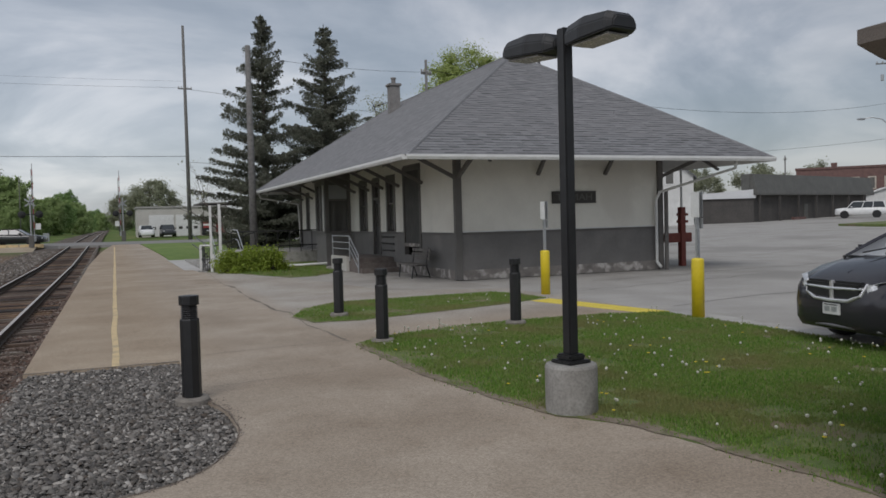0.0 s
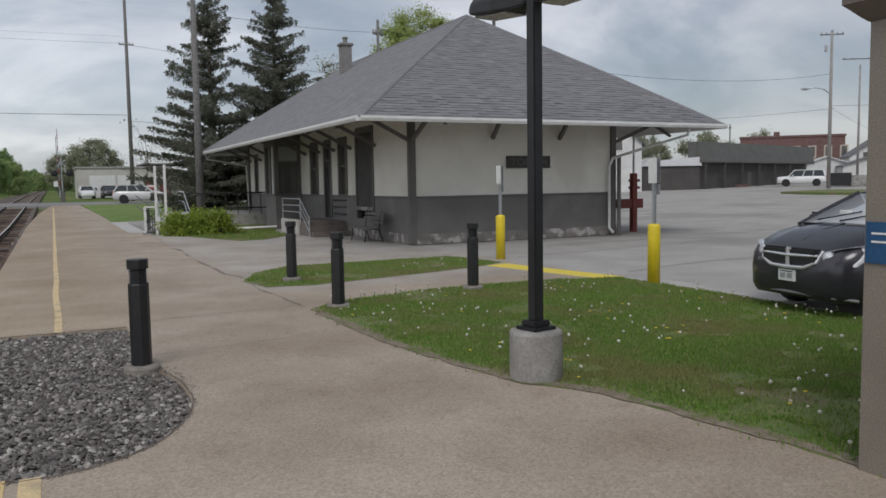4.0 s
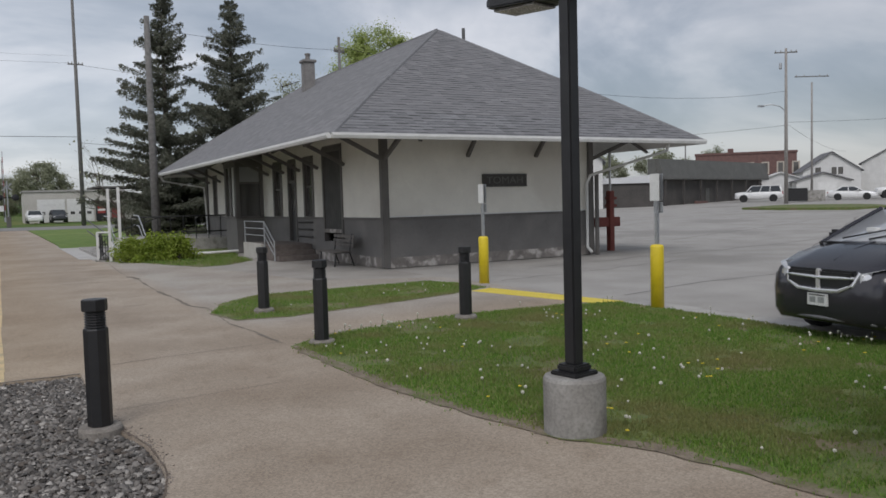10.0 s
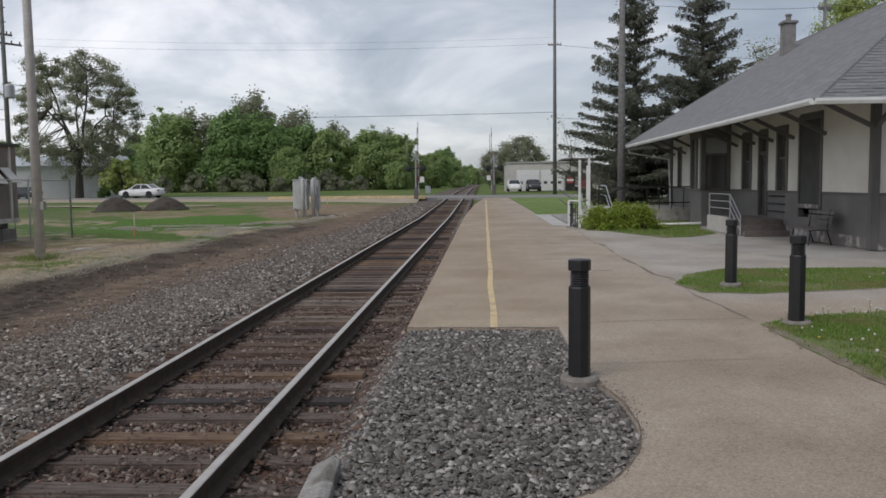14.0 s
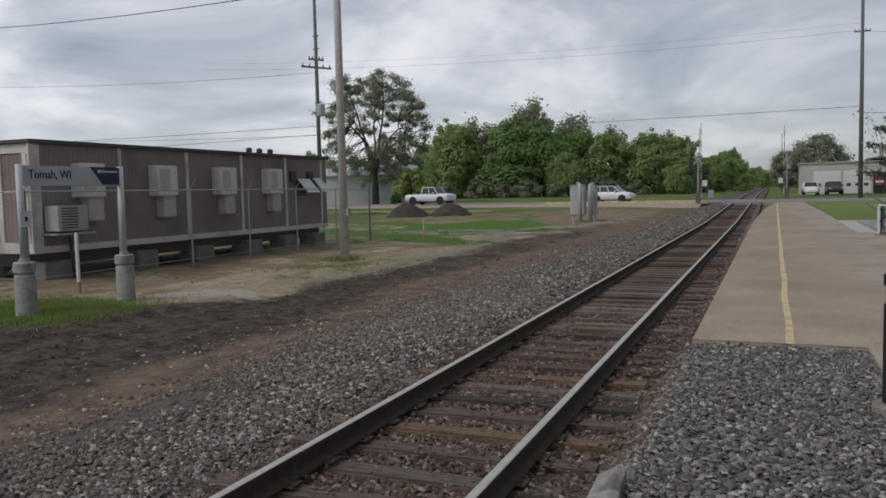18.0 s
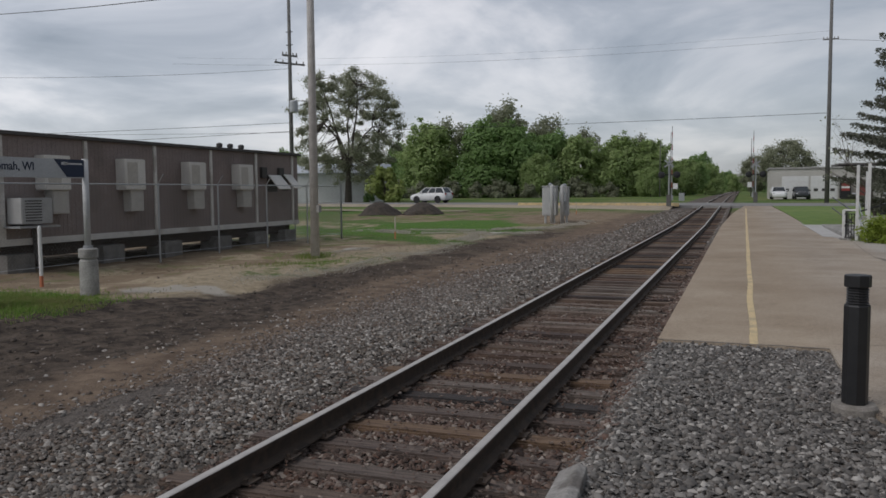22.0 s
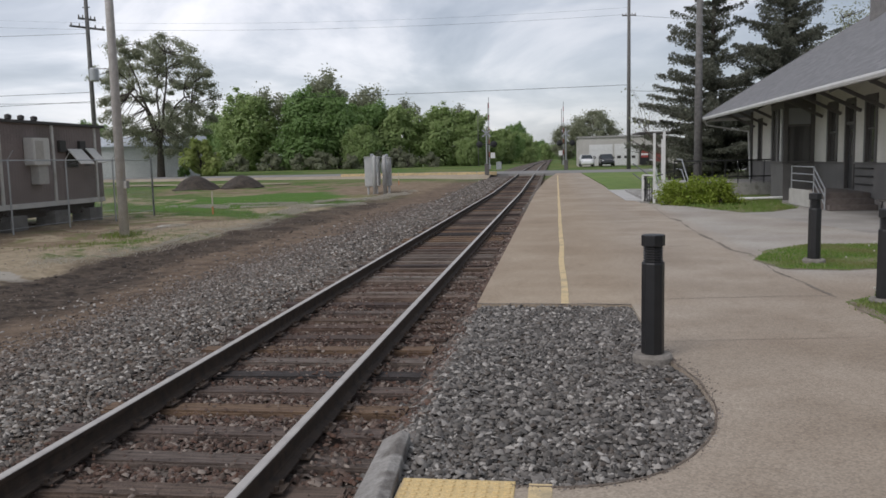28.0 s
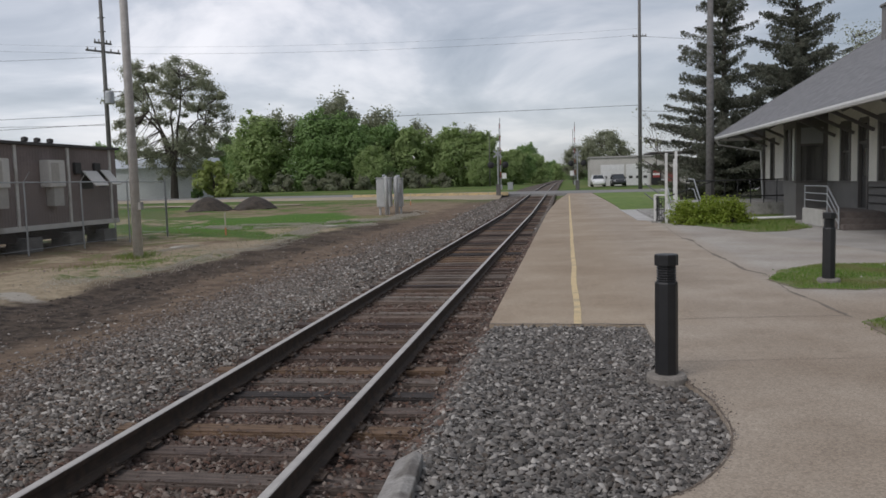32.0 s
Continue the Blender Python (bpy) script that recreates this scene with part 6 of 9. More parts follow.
def build_trailer():
    tan = surf("brown_ribbed_panel", (0.25, 0.2, 0.183), (0.295, 0.238, 0.217), 1.2, 0.75, 0.15, 30, c3=(0.21, 0.168, 0.15), s3=0.5)
    trim = surf("weathered_cream_trim", (0.66, 0.63, 0.585), (0.74, 0.71, 0.66), 3, 0.75, 0.2, 50, c3=(0.5, 0.465, 0.415), s3=1.2)
    unit = surf("beige_unit", (0.7, 0.67, 0.615), (0.76, 0.73, 0.67), 2, 0.6, 0.1, 60)
    dark = surf("dark_grille", (0.05, 0.047, 0.043), (0.08, 0.075, 0.07), 20, 0.7, 0.2, 80)
    x0, x1, y0, y1, z0, z1 = -19.3, -15.36, 16.5, 30.75, 0.55, 3.36
    t = thing("modular_office", pose(0, 0, 0), "long brown modular building with cream battens on concrete blocks", "modular building")
    part("body", box(x0, x1, y0, y1, z0 + 0.02, z1 - 0.04), tan, t)
    part("roof", box(x0 - 0.12, x1 + 0.12, y0 - 0.12, y1 + 0.12, z1 - 0.04, z1 + 0.06, 0.015), surf("dark_roof_edge", (0.07, 0.065, 0.06), (0.1, 0.09, 0.085), 3, 0.7, 0.1), t, "dark flat roof edge")
    # ribs on the two seen faces: fine vertical grooves
    bm = bmesh.new()
    y = y0 + 0.1
    while y < y1 - 0.1:
        box(x1, x1 + 0.005, y, y + 0.09, z0 + 0.2, z1 - 0.05, bm=bm)
        y += 0.15
    x = x0 + 0.1
    while x < x1 - 0.1:
        box(x, x + 0.09, y0 - 0.005, y0, z0 + 0.2, z1 - 0.25, bm=bm)
        x += 0.15
    tagged(part("ribs", bm, tan, t), kind="stuff")
    for y in (16.56, 19.4, 22.2, 25.0, 27.72, 30.3):
        w = 0.16 if y < 16.6 else 0.065
        part("batten", box(x1 - 0.02, x1 + 0.05, y - w, y + w, z0 + 0.1, z1 - 0.05, 0.008), trim, t, "cream batten")
    part("bottom_rail", box(x1 - 0.02, x1 + 0.04, y0, y1, z0, z0 + 0.17, 0.008), trim, t)
    part("bottom_rail", box(x0, x1, y0 - 0.04, y0, z0, z0 + 0.28, 0.008), trim, t)
    part("top_rail", box(x0, x1, y0 - 0.04, y0, z1 - 0.28, z1 - 0.04, 0.008), trim, t)
    for x in (x0 + 0.1, x0 + 0.98, x0 + 1.9, x0 + 2.85, x1 - 0.18):
        part("batten", box(x - 0.08, x + 0.08, y0 - 0.05, y0 + 0.01, z0 + 0.28, z1 - 0.28, 0.008), trim, t)
    # wall units: a tall hooded box and a smaller one below
    for y in (18.1, 20.95, 23.85, 26.6):
        u = part("wall_unit", box(x1, x1 + 0.38, y - 0.42, y + 0.42, 1.95, 2.85, 0.02), unit, t, "beige wall-hung air conditioner")
        part("grille", box(x1 + 0.381, x1 + 0.386, y - 0.34, y + 0.08, 2.1, 2.75), surf("unit_face", (0.5, 0.465, 0.41), (0.56, 0.52, 0.46), 9, 0.7, 0.3, 60), u)
        part("lower_box", box(x1, x1 + 0.3, y - 0.14, y + 0.4, 1.32, 1.95, 0.015), surf("lower_unit", (0.52, 0.495, 0.45), (0.58, 0.55, 0.5), 6, 0.7, 0.2, 60), u)
    c = part("condenser", box(x1 + 0.05, x1 + 0.55, 16.75, 17.7, 1.1, 1.75, 0.02), surf("grey_unit", (0.4, 0.4, 0.39), (0.47, 0.47, 0.46), 4, 0.55, 0.1), t, "grey condensing unit on a shelf")
    for k in range(8):
        part("fin", box(x1 + 0.552, x1 + 0.56, 16.85, 17.35, 1.17 + 0.07 * k, 1.2 + 0.07 * k), dark, c)
    part("shelf", box(x1, x1 + 0.6, 16.65, 17.9, 1.0, 1.05, 0.01), STEEL, t)
    part("pipe", tube([(x1 + 0.1, 17.5, 1.0), (x1 + 0.12, 17.5, 0.5), (x1 + 0.1, 17.6, 0.0)], 0.05), dark, t)
    for ya, yb, zt in ((28.4, 29.25, 2.52), (29.5, 30.05, 2.56)):
        a = part("awning", box(x1 + 0.0, x1 + 0.72, ya, yb, zt - 0.3, zt - 0.265, 0.005, rot=pose(0, 0, 0, 0, 48, 0)), unit, t, "propped pale window awning")
        part("awning_opening", box(x1 + 0.005, x1 + 0.02, ya + 0.08, yb - 0.08, zt - 0.65, zt), dark, a)
    for y in (28.0, 29.2):
        part("vent", box(x1, x1 + 0.12, y, y + 0.35, 2.4, 2.8, 0.01), dark, t)
    # blocks in darkened grey; a dark brown box stands in for the underfloor shade
    block_grey = surf("mossy_block", (0.17, 0.16, 0.145), (0.25, 0.235, 0.215), 4, 0.95, 0.4, 40)
    part("underfloor_beam", box(x0 + 0.3, x1 - 0.25, y0 + 0.3, y1 - 0.3, 0.2, 0.56), surf("rusty_beam", (0.05, 0.038, 0.03), (0.07, 0.055, 0.045), 4, 0.9, 0.2), t)
    for y in (17.1, 20.3, 22.9, 25.6, 27.9, 30.0):
        for k in range(2):
            part("block", box(x1 - 0.65, x1 + 0.08, y - 0.42, y + 0.42, gz(x1, y) + 0.24 * k - 0.1 * (k == 0), min(gz(x1, y) + 0.24 * (k + 1), z0), 0.012), block_grey, t)
    for x in (-19.0, -17.6):
        part("block", box(x - 0.45, x + 0.45, y0 - 0.05, y0 + 0.5, -0.3, 0.33, 0.015), block_grey, t)
        part("wheel", lathe([(0.2, -0.12), (0.36, -0.1), (0.36, 0.1), (0.2, 0.12)], 20), surf("old_tyre", (0.02, 0.02, 0.02), (0.035, 0.035, 0.033), 9, 0.9, 0.2), t).matrix_local = pose(x + 0.7, y0 + 1.3, 0.2, 90, 0, 90)
    part("cable", tube([(-18.4, 16.45, 0.5), (-18.0, 16.4, 0.38), (-17.6, 16.45, 0.5)], 0.03), BLACK, t)
    for k, y in enumerate((29.5, 30.2, 30.95)):
        v = part("roof_vent", lathe([(0.08, 0), (0.08, 0.22), (0.12, 0.24), (0.12, 0.36), (0.04, 0.4)], 12, at=(-17.5, y - 1.0, z1 + 0.05)), dark, t, "dark roof vent cowl")
    bm = extrude_y([(-18.9, z1), (-16.9, z1), (-17.9, z1 + 0.3)], 27.6, 30.7)
    part("rear_ridge", bm, surf("dark_roof_edge", (0.07, 0.065, 0.06), (0.1, 0.09, 0.085)), t)


build_trailer()


def build_fence():
    f = thing("chain_link_fence", pose(0, 0, 0), "chain-link fence with steel posts round the modular building", "fence")
    corners = [(-27.0, 32.0), (-25.7, 15.3), (-22.9, 15.3), (-14.35, 15.4), (-14.35, 32.6), (-19.5, 33.6), (-27.0, 32.0)]
    post = None
    wires = bmesh.new()
    for (xa, ya), (xb, yb) in zip(corners, corners[1:]):
        L = math.hypot(xb - xa, yb - ya)
        n = max(1, round(L / 2.7))
        for k in range(n + 1):
            x, y = xa + (xb - xa) * k / n, ya + (yb - ya) * k / n
            z = gz(x, y)
            big = k in (0, n)
            p = part("post", rod((x, y, z - 0.1), (x, y, 2.12), 0.04 if big else 0.027, n=8), STEEL, f)
            part("barb_arm", rod((x, y, 2.12), (x + 0.2 * (1 if xa == xb else 0), y - 0.2 * (1 if xa != xb else 0), 2.4), 0.015, n=6), STEEL, p)
        part("top_rail", rod((xa, ya, 2.1), (xb, yb, 2.1), 0.02, n=6), STEEL, f)
        part("bottom_wire", rod((xa, ya, 0.05), (xb, yb, 0.05), 0.006, n=4), STEEL, f)
        d = Vector((xb - xa, yb - ya, 0)) / L
        h = 2.06
        s = -h
        while s < L:
            for sg in (1, -1):
                s0, s1 = (s, s + h) if sg == 1 else (s + h, s)
                a, b = max(min(s0, s1), 0), min(max(s0, s1), L)
                if b - a < 0.05:
                    continue
                za = 0.03 + (a - s if sg == 1 else s + h - a)
                zb = 0.03 + (b - s if sg == 1 else s + h - b)
                p, q = Vector((xa, ya, za)) + d * a, Vector((xa, ya, zb)) + d * b
                w = Vector((0, 0, 0.0022))
                vs = [wires.verts.new(v) for v in (p - w, p + w, q + w, q - w)]
                wires.faces.new(vs)
            s += 0.11
    tagged(part("wire_mesh", wires, STEEL, f), kind="stuff")
    # dark timber gate posts at the far end, and a notice
    for x in (-25.7, -22.9):
        part("gate_post", rod((x, 15.3, -0.3), (x, 15.3, 2.3), 0.075, n=10), GREY_TRIM, f)
    part("gate_notice", box(-24.01, -23.57, 15.2, 15.21, 1.17, 1.77), WHITE, f, "white notice on the fence")


build_fence()


def build_station_sign():
    pale = surf("pale_sign_steel", (0.5, 0.5, 0.49), (0.57, 0.57, 0.56), 4, 0.5, 0.05)
    s = thing("platform_name_sign", pose(-10.43, 12.0, -0.2), "white and navy station name sign on posts in concrete drums", "sign")
    for y in (0.02, 2.36):
        z = gz(-10.43, 12 + y) + 0.2
        d = part("drum", lathe([(0.185, -0.25), (0.175, 0.70), (0.155, 0.73), (0.155, 0.76), (0.185, 0.77), (0.185, 0.93), (0.16, 0.95)], 40, at=(0, y, z)), CONCRETE_GREY, s, "rough concrete drum")
        part("collar", lathe([(0.09, 0.95), (0.09, 1.0)], 16, at=(0, y, z)), STEEL, s)
        part("post", rod((0, y, z + 0.95), (0, y, 2.72), 0.06, n=16), pale, s, "pale steel post", True)
    part("panel", box(-0.02, 0.02, 0.05, 2.32, 2.34, 2.7, 0.006), surf("sign_white", (0.5, 0.51, 0.51), (0.55, 0.56, 0.56), 2, 0.4, 0.05), s, "white name panel")
    navy = surf("sign_navy", (0.012, 0.025, 0.06), (0.015, 0.03, 0.07), 3, 0.4, 0.05)
    bm = bmesh.new()
    pts = [(1.58, 2.70), (2.32, 2.70), (2.32, 2.36), (1.88, 2.36)]
    a = [bm.verts.new((0.0205, y, z)) for y, z in pts]
    b = [bm.verts.new((0.026, y, z)) for y, z in pts]
    bm.faces.new(a)
    bm.faces.new(b)
    for k in range(4):
        bm.faces.new((a[k], a[(k + 1) % 4], b[(k + 1) % 4], b[k]))
    logo = part("navy_field", bm, navy, s, "navy field with a pale arrow mark")
    part("mark", box(0.027, 0.03, 1.82, 2.26, 2.60, 2.63), WHITE, logo)
    part("mark", box(0.027, 0.03, 1.75, 1.9, 2.59, 2.645), WHITE, logo)
    lettering("name_letters", "Tomah, WI", 0.22, pose(0.022, 0.66, 2.54, 90, 0, 90), navy, s, 0.92)
    part("notice", box(0.065, 0.075, -0.07, 0.16, 1.62, 1.9), WHITE, s, "small white notice")
    part("notice_mark", box(0.076, 0.079, 0.02, 0.08, 1.72, 1.8), navy, s)
    # marker stake
    st = thing("marker_stake", pose(-12.67, 15.27, gz(-12.67, 15.27)), "white utility marker with a weathered orange foot", "marker post")
    part("stake", lathe([(0.04, 0.25), (0.04, 1.3), (0.02, 1.35)], 10), WHITE, st)
    part("foot", lathe([(0.041, -0.1), (0.041, 0.25)], 10), surf("orange_foot", (0.5, 0.16, 0.08), (0.55, 0.2, 0.1), 5, 0.7, 0.1), st, "orange foot")
    for x, y in ((-12.1, 33.2), (-10.0, 62.4)):
        k = thing("survey_stake", pose(x, y, gz(x, y)), "thin wooden survey stake with an orange foot", "marker post", "survey stakes")
        part("lath", box(-0.03, 0.03, -0.012, 0.012, 0.32, 0.95), surf("pale_lath", (0.42, 0.38, 0.3), (0.5, 0.45, 0.36), 5, 0.8, 0.1), k, "pale wooden lath")
        part("foot", box(-0.032, 0.032, -0.014, 0.014, -0.1, 0.32), surf("lath_orange", (0.5, 0.2, 0.08), (0.45, 0.2, 0.1), 5, 0.8, 0.1), k)


build_station_sign()


def utility_pole(x, y, top, material, label, r=0.15, arms=(), z=None, name="utility_pole"):
    z = gz(x, y) if z is None else z
    p = thing(name, pose(x, y, z), label, "utility pole", "")
    part("shaft", rod((0, 0, -0.3), (0, 0, top - z), r, r * 0.6, 14), material, p, smooth=True)
    for h, w, ang in arms:
        arm = part("crossarm", box(-w / 2, w / 2, -0.05, 0.05, h - z - 0.06, h - z + 0.06, 0.01), WOOD_POLE, p)
        arm.matrix_local = pose(0, 0, 0, 0, 0, ang)
        for k in (-0.9, -0.45, 0.45, 0.9):
            part("insulator", lathe([(0.03, 0), (0.06, 0.05), (0.04, 0.08), (0.05, 0.14), (0.02, 0.18)], 8, at=(k * w / 2, 0, h - z + 0.06)), CONCRETE_GREY, arm)
    return p


GREY_POLE = surf("grey_pole_wood", (0.26, 0.245, 0.23), (0.35, 0.33, 0.31), 6, 0.9, 0.5, 50)


def build_poles():
    near = utility_pole(-10.55, 23.6, 14.5, PALE_POLE, "tall pale weathered wooden pole at the yard's edge", 0.14)
    part("meter_box", box(0.12, 0.2, -0.08, 0.08, 1.4, 1.62), CONCRETE_GREY, near)
    utility_pole(8.62, 42.0, 10.9, WOOD_POLE, "bare brown wooden pole behind the shrubs", 0.21, z=0.0)
    utility_pole(9.5, 88, 22.6, WOOD_POLE, "very tall dark pole beside the crossing road", 0.22, ((16.1, 1.4, 0), ), z=0.4)
    x = utility_pole(-28.4, 52, 17.2, WOOD_POLE, "utility pole with a crossarm and a transformer", 0.17, ((10.95, 2.4, 60), (11.5, 1.2, 60)))
    part("transformer", lathe([(0.28, 0), (0.3, 0.05), (0.3, 0.75), (0.22, 0.85)], 16, at=(0.4, -0.25, 7.55)), STEEL, x, "grey can transformer")
    for h in (12.3, 13.2):
        part("side_pin", box(-0.25, 0.25, -0.03, 0.03, h, h + 0.05), BLACK, x)
    utility_pole(-65, 41, 16.6, WOOD_POLE, "distant utility pole with two crossarms", 0.17, ((9.6, 2.2, 30), (11.2, 1.2, 30)))
    for px, py, h in ((-12.0, 150, 10.8), (-10.4, 153, 12.2), (3.2, 150, 10.5)):
        utility_pole(px, py, h, WOOD_POLE, "thin far pole near the crossing", 0.085)
    # east side, over the car park
    e1 = utility_pole(71.4, 55.5, 16.1, GREY_POLE, "pole with a street light arm across the car park", 0.2, ((15.7, 2.2, -35),), z=lot_z(71.4))
    part("light_arm", tube([(0, 0, 9.2), (-0.5, 0.33, 9.75), (-1.2, 0.8, 9.95), (-1.9, 1.25, 9.85)], 0.05), STEEL, e1)
    part("light_head", box(-2.5, -1.8, 1.05, 1.45, 9.72, 9.88, 0.03), STEEL, e1)
    part("cutout", lathe([(0.12, 0), (0.14, 0.1), (0.14, 0.55), (0.05, 0.65)], 10, at=(-0.45, 0.3, 13.4)), STEEL, e1, "small grey can below the crossarm")
    utility_pole(90.2, 66.3, 15.2, GREY_POLE, "pole with a long antenna bar across the car park", 0.16, ((15.9, 4.2, -30),), z=lot_z(90))
    utility_pole(112, 108, 11.5, WOOD_POLE, "pole with transformers behind the dark building", 0.17, ((10.8, 1.6, 60),), z=1.2)
    utility_pole(20.3, 47, 11.75, WOOD_POLE, "pole beyond the depot roof", 0.13, ((10.9, 0.8, 20),), z=0.0)

    def span(a, b, sag, r=0.012, n=14):
        a, b = Vector(a), Vector(b)
        pts = [a.lerp(b, k / n) - Vector((0, 0, sag * 4 * (k / n) * (1 - k / n))) for k in range(n + 1)]
        return tube(pts, r, 5)

    for a, b, sag, r in (((9.0, 88, 16.2), (-65, 85, 18.0), 1.0, 0.013), ((9.5, 88, 16.9), (-65, 86, 18.9), 1.0, 0.009), ((9.5, 88, 16.1), (90, 110, 17), 1.5, 0.02), ((-28.4, 52, 6.2), (-120, 20, 6.0), 1.2, 0.02), ((-28.4, 52, 6.8), (-120, 22, 7.0), 1.0, 0.02), ((-28.4, 52, 10.6), (-65, 41, 11.2), 0.6, 0.015),
                         ((-10.55, 23.6, 8.2), (-65, 41, 15.5), 0.8, 0.022), ((-65, 41, 15.4), (-120, 34, 24.0), 0.8, 0.03), ((9.5, 88, 9.1), (-120, 105, 12.4), 0.8, 0.03), ((9.5, 88, 8.5), (110, 150, 12), 1.2, 0.025),
                         ((20.3, 47, 11.2), (71.4, 55.5, 11.9), 1.7, 0.018), ((71.4, 55.5, 8.5), (45, 75, 7.8), 0.5, 0.018), ((71.4, 55.5, 8.8), (150, 62, 15.5), 0.8, 0.02), ((71.4, 55.5, 8.7), (120, 82, 8.0), 0.6, 0.018), ((8.62, 42, 10.4), (20.3, 47, 11.0), 0.2, 0.012)):
        c = tagged(part("overhead_wire", span(a, b, sag, r * 0.75), BLACK), "thin dark overhead wire between poles", "cable", "overhead wires")


build_poles()


def build_cabinets():
    grey = surf("signal_cabinet_grey", (0.46, 0.46, 0.45), (0.53, 0.53, 0.52), 3, 0.45, 0.05)
    base = Matrix.Translation((-8.85, 50.0, gz(-9, 50)))
    for dx, dy, w, h, label in ((-0.45, 0.45, 0.44, 1.75, "wide silver ribbed railway signal cabinet"), (0.42, 0.6, 0.24, 1.7, "narrow silver railway signal cabinet")):
        c = thing("signal_cabinet", base @ pose(dx, dy, 0), label, "signal cabinet", "railway signal cabinets")
        part("body", box(-w, w, -0.3, 0.3, 0.45, 0.45 + h, 0.04), grey, c)
        part("hood", box(-w - 0.04, w + 0.04, -0.34, 0.34, 0.45 + h, 0.53 + h, 0.03), grey, c)
        part("vent", lathe([(0.1, 0), (0.13, 0.12), (0.05, 0.18)], 12, at=(0, 0, 0.53 + h)), STEEL, c)
        for k in range(5):
            u = -w + 0.08 + (2 * w - 0.16) * k / 5
            part("panel", box(u, u + (2 * w - 0.16) / 5 - 0.03, -0.315, -0.3, 0.55, 0.36 + h, 0.006), grey, c)
        part("leg", rod((-w * 0.6, -0.1, -0.2), (-w * 0.6, -0.1, 0.5), 0.07), grey, c)
        part("leg", rod((w * 0.6, -0.1, -0.2), (w * 0.6, -0.1, 0.5), 0.07), grey, c)
    for dx, dy in ((-0.06, -0.75), (0.42, -0.1)):
        g = thing("meter_post", base @ pose(dx, dy, 0), "stout silver pipe post with a meter box beside the cabinets", "meter post", "meter posts")
        part("post", lathe([(0.12, -0.2), (0.12, 2.2), (0.09, 2.3), (0.03, 2.35)], 14), grey, g, smooth=True)
        part("box", box(-0.2, 0.2, -0.02, 0.18, 1.3, 1.9, 0.02), STEEL, g)
    # earth mounds and a pale puddle of sand
    soil = surf("dark_topsoil", (0.05, 0.04, 0.032), (0.085, 0.068, 0.052), 3, 0.95, 0.9, 12, depth=0.1)
    for x, y, r, h in ((-25.2, 60.0, 1.75, 1.25), (-21.9, 60.9, 1.7, 1.15)):
        bm = bmesh.new()
        bmesh.ops.create_icosphere(bm, subdivisions=4, radius=1.0)
        for v in bm.verts:
            k = 1 + 0.12 * noise.noise(v.co * 1.7 + Vector((x, 0, 0))) + 0.04 * noise.noise(v.co * 7)
            rho = math.hypot(v.co.x, v.co.y)
            v.co = Vector((v.co.x * r * k, v.co.y * r * k, 0.86 * h * k * max(0.0, 1 - rho ** 1.6) ** 1.15 if v.co.z > -0.05 else -0.1))
        o = part("soil_mound", bm, soil, smooth=True)
        o.matrix_world = pose(x, y, gz(x, y))
        tagged(o, "heap of dark topsoil on the grass", "soil heap", "soil heaps")
    sand = surf("pale_gravel_spill", (0.4, 0.37, 0.32), (0.5, 0.47, 0.42), 2, 0.9, 0.5, 30)
    rng = random.Random(2)
    for x, y, r in ((-9.5, 38.1, 0.5), (-10.8, 26.9, 0.3)):
        o = part("gravel_spill", prism([(r * (1 + 0.35 * rng.uniform(-1, 1)) * 1.7 * math.cos(a / 14 * 6.283), r * (1 + 0.35 * rng.uniform(-1, 1)) * math.sin(a / 14 * 6.283)) for a in range(14)], -0.2, 0.03), sand)
        o.matrix_world = pose(x, y, gz(x, y) + 0.01, 0, 0, rng.uniform(0, 180))
        tagged(o, "thin spill of pale gravel", "gravel", "gravel spills", "stuff")
    # tufts of grass and rubble near the pole and the sign
    spots, hs = [], []
    for cx, cy, sx, sy, n in ((-10.5, 12.5, 0.95, 0.8, 15000), (-9.8, 21.8, 0.7, 1.1, 1300), (-10.7, 23.7, 0.35, 0.35, 700), (-13, 39, 3.2, 4, 6000), (-20, 14.0, 4, 0.5, 1200), (-9, 34, 0.9, 2, 1500)):
        for _ in range(n):
            x, y = rng.gauss(cx, sx), rng.gauss(cy, sy)
            if x < -8.7:
                spots.append((x, y, gz(x, y)))
                hs.append(rng.uniform(0.025, 0.08) * (2.0 if abs(x + 10.7) < 0.4 and 23 < y < 24.5 else 1))
    blades("yard_grass", spots, hs, BLADE, "rough grass tufts on the yard's bare earth")
    dry = island("dry_grass", [(0.3, 0.26, 0.17), (0.24, 0.2, 0.12), (0.36, 0.31, 0.21), (0.17, 0.16, 0.07)], 0.85, 0.35)
    spots, hs = [], []
    for _ in range(9000):
        x, y = rng.uniform(-20, -8.7), rng.uniform(12, 44)
        if noise.noise((x * 0.5, y * 0.5, 6)) > 0.12:
            spots.append((x, y, gz(x, y)))
            hs.append(rng.uniform(0.02, 0.07))
    blades("dry_yard_grass", spots, hs, dry, "dry straw-coloured grass on the yard")
    # windrows of raked straw and pale debris along the grass's edge
    spots, hs = [], []
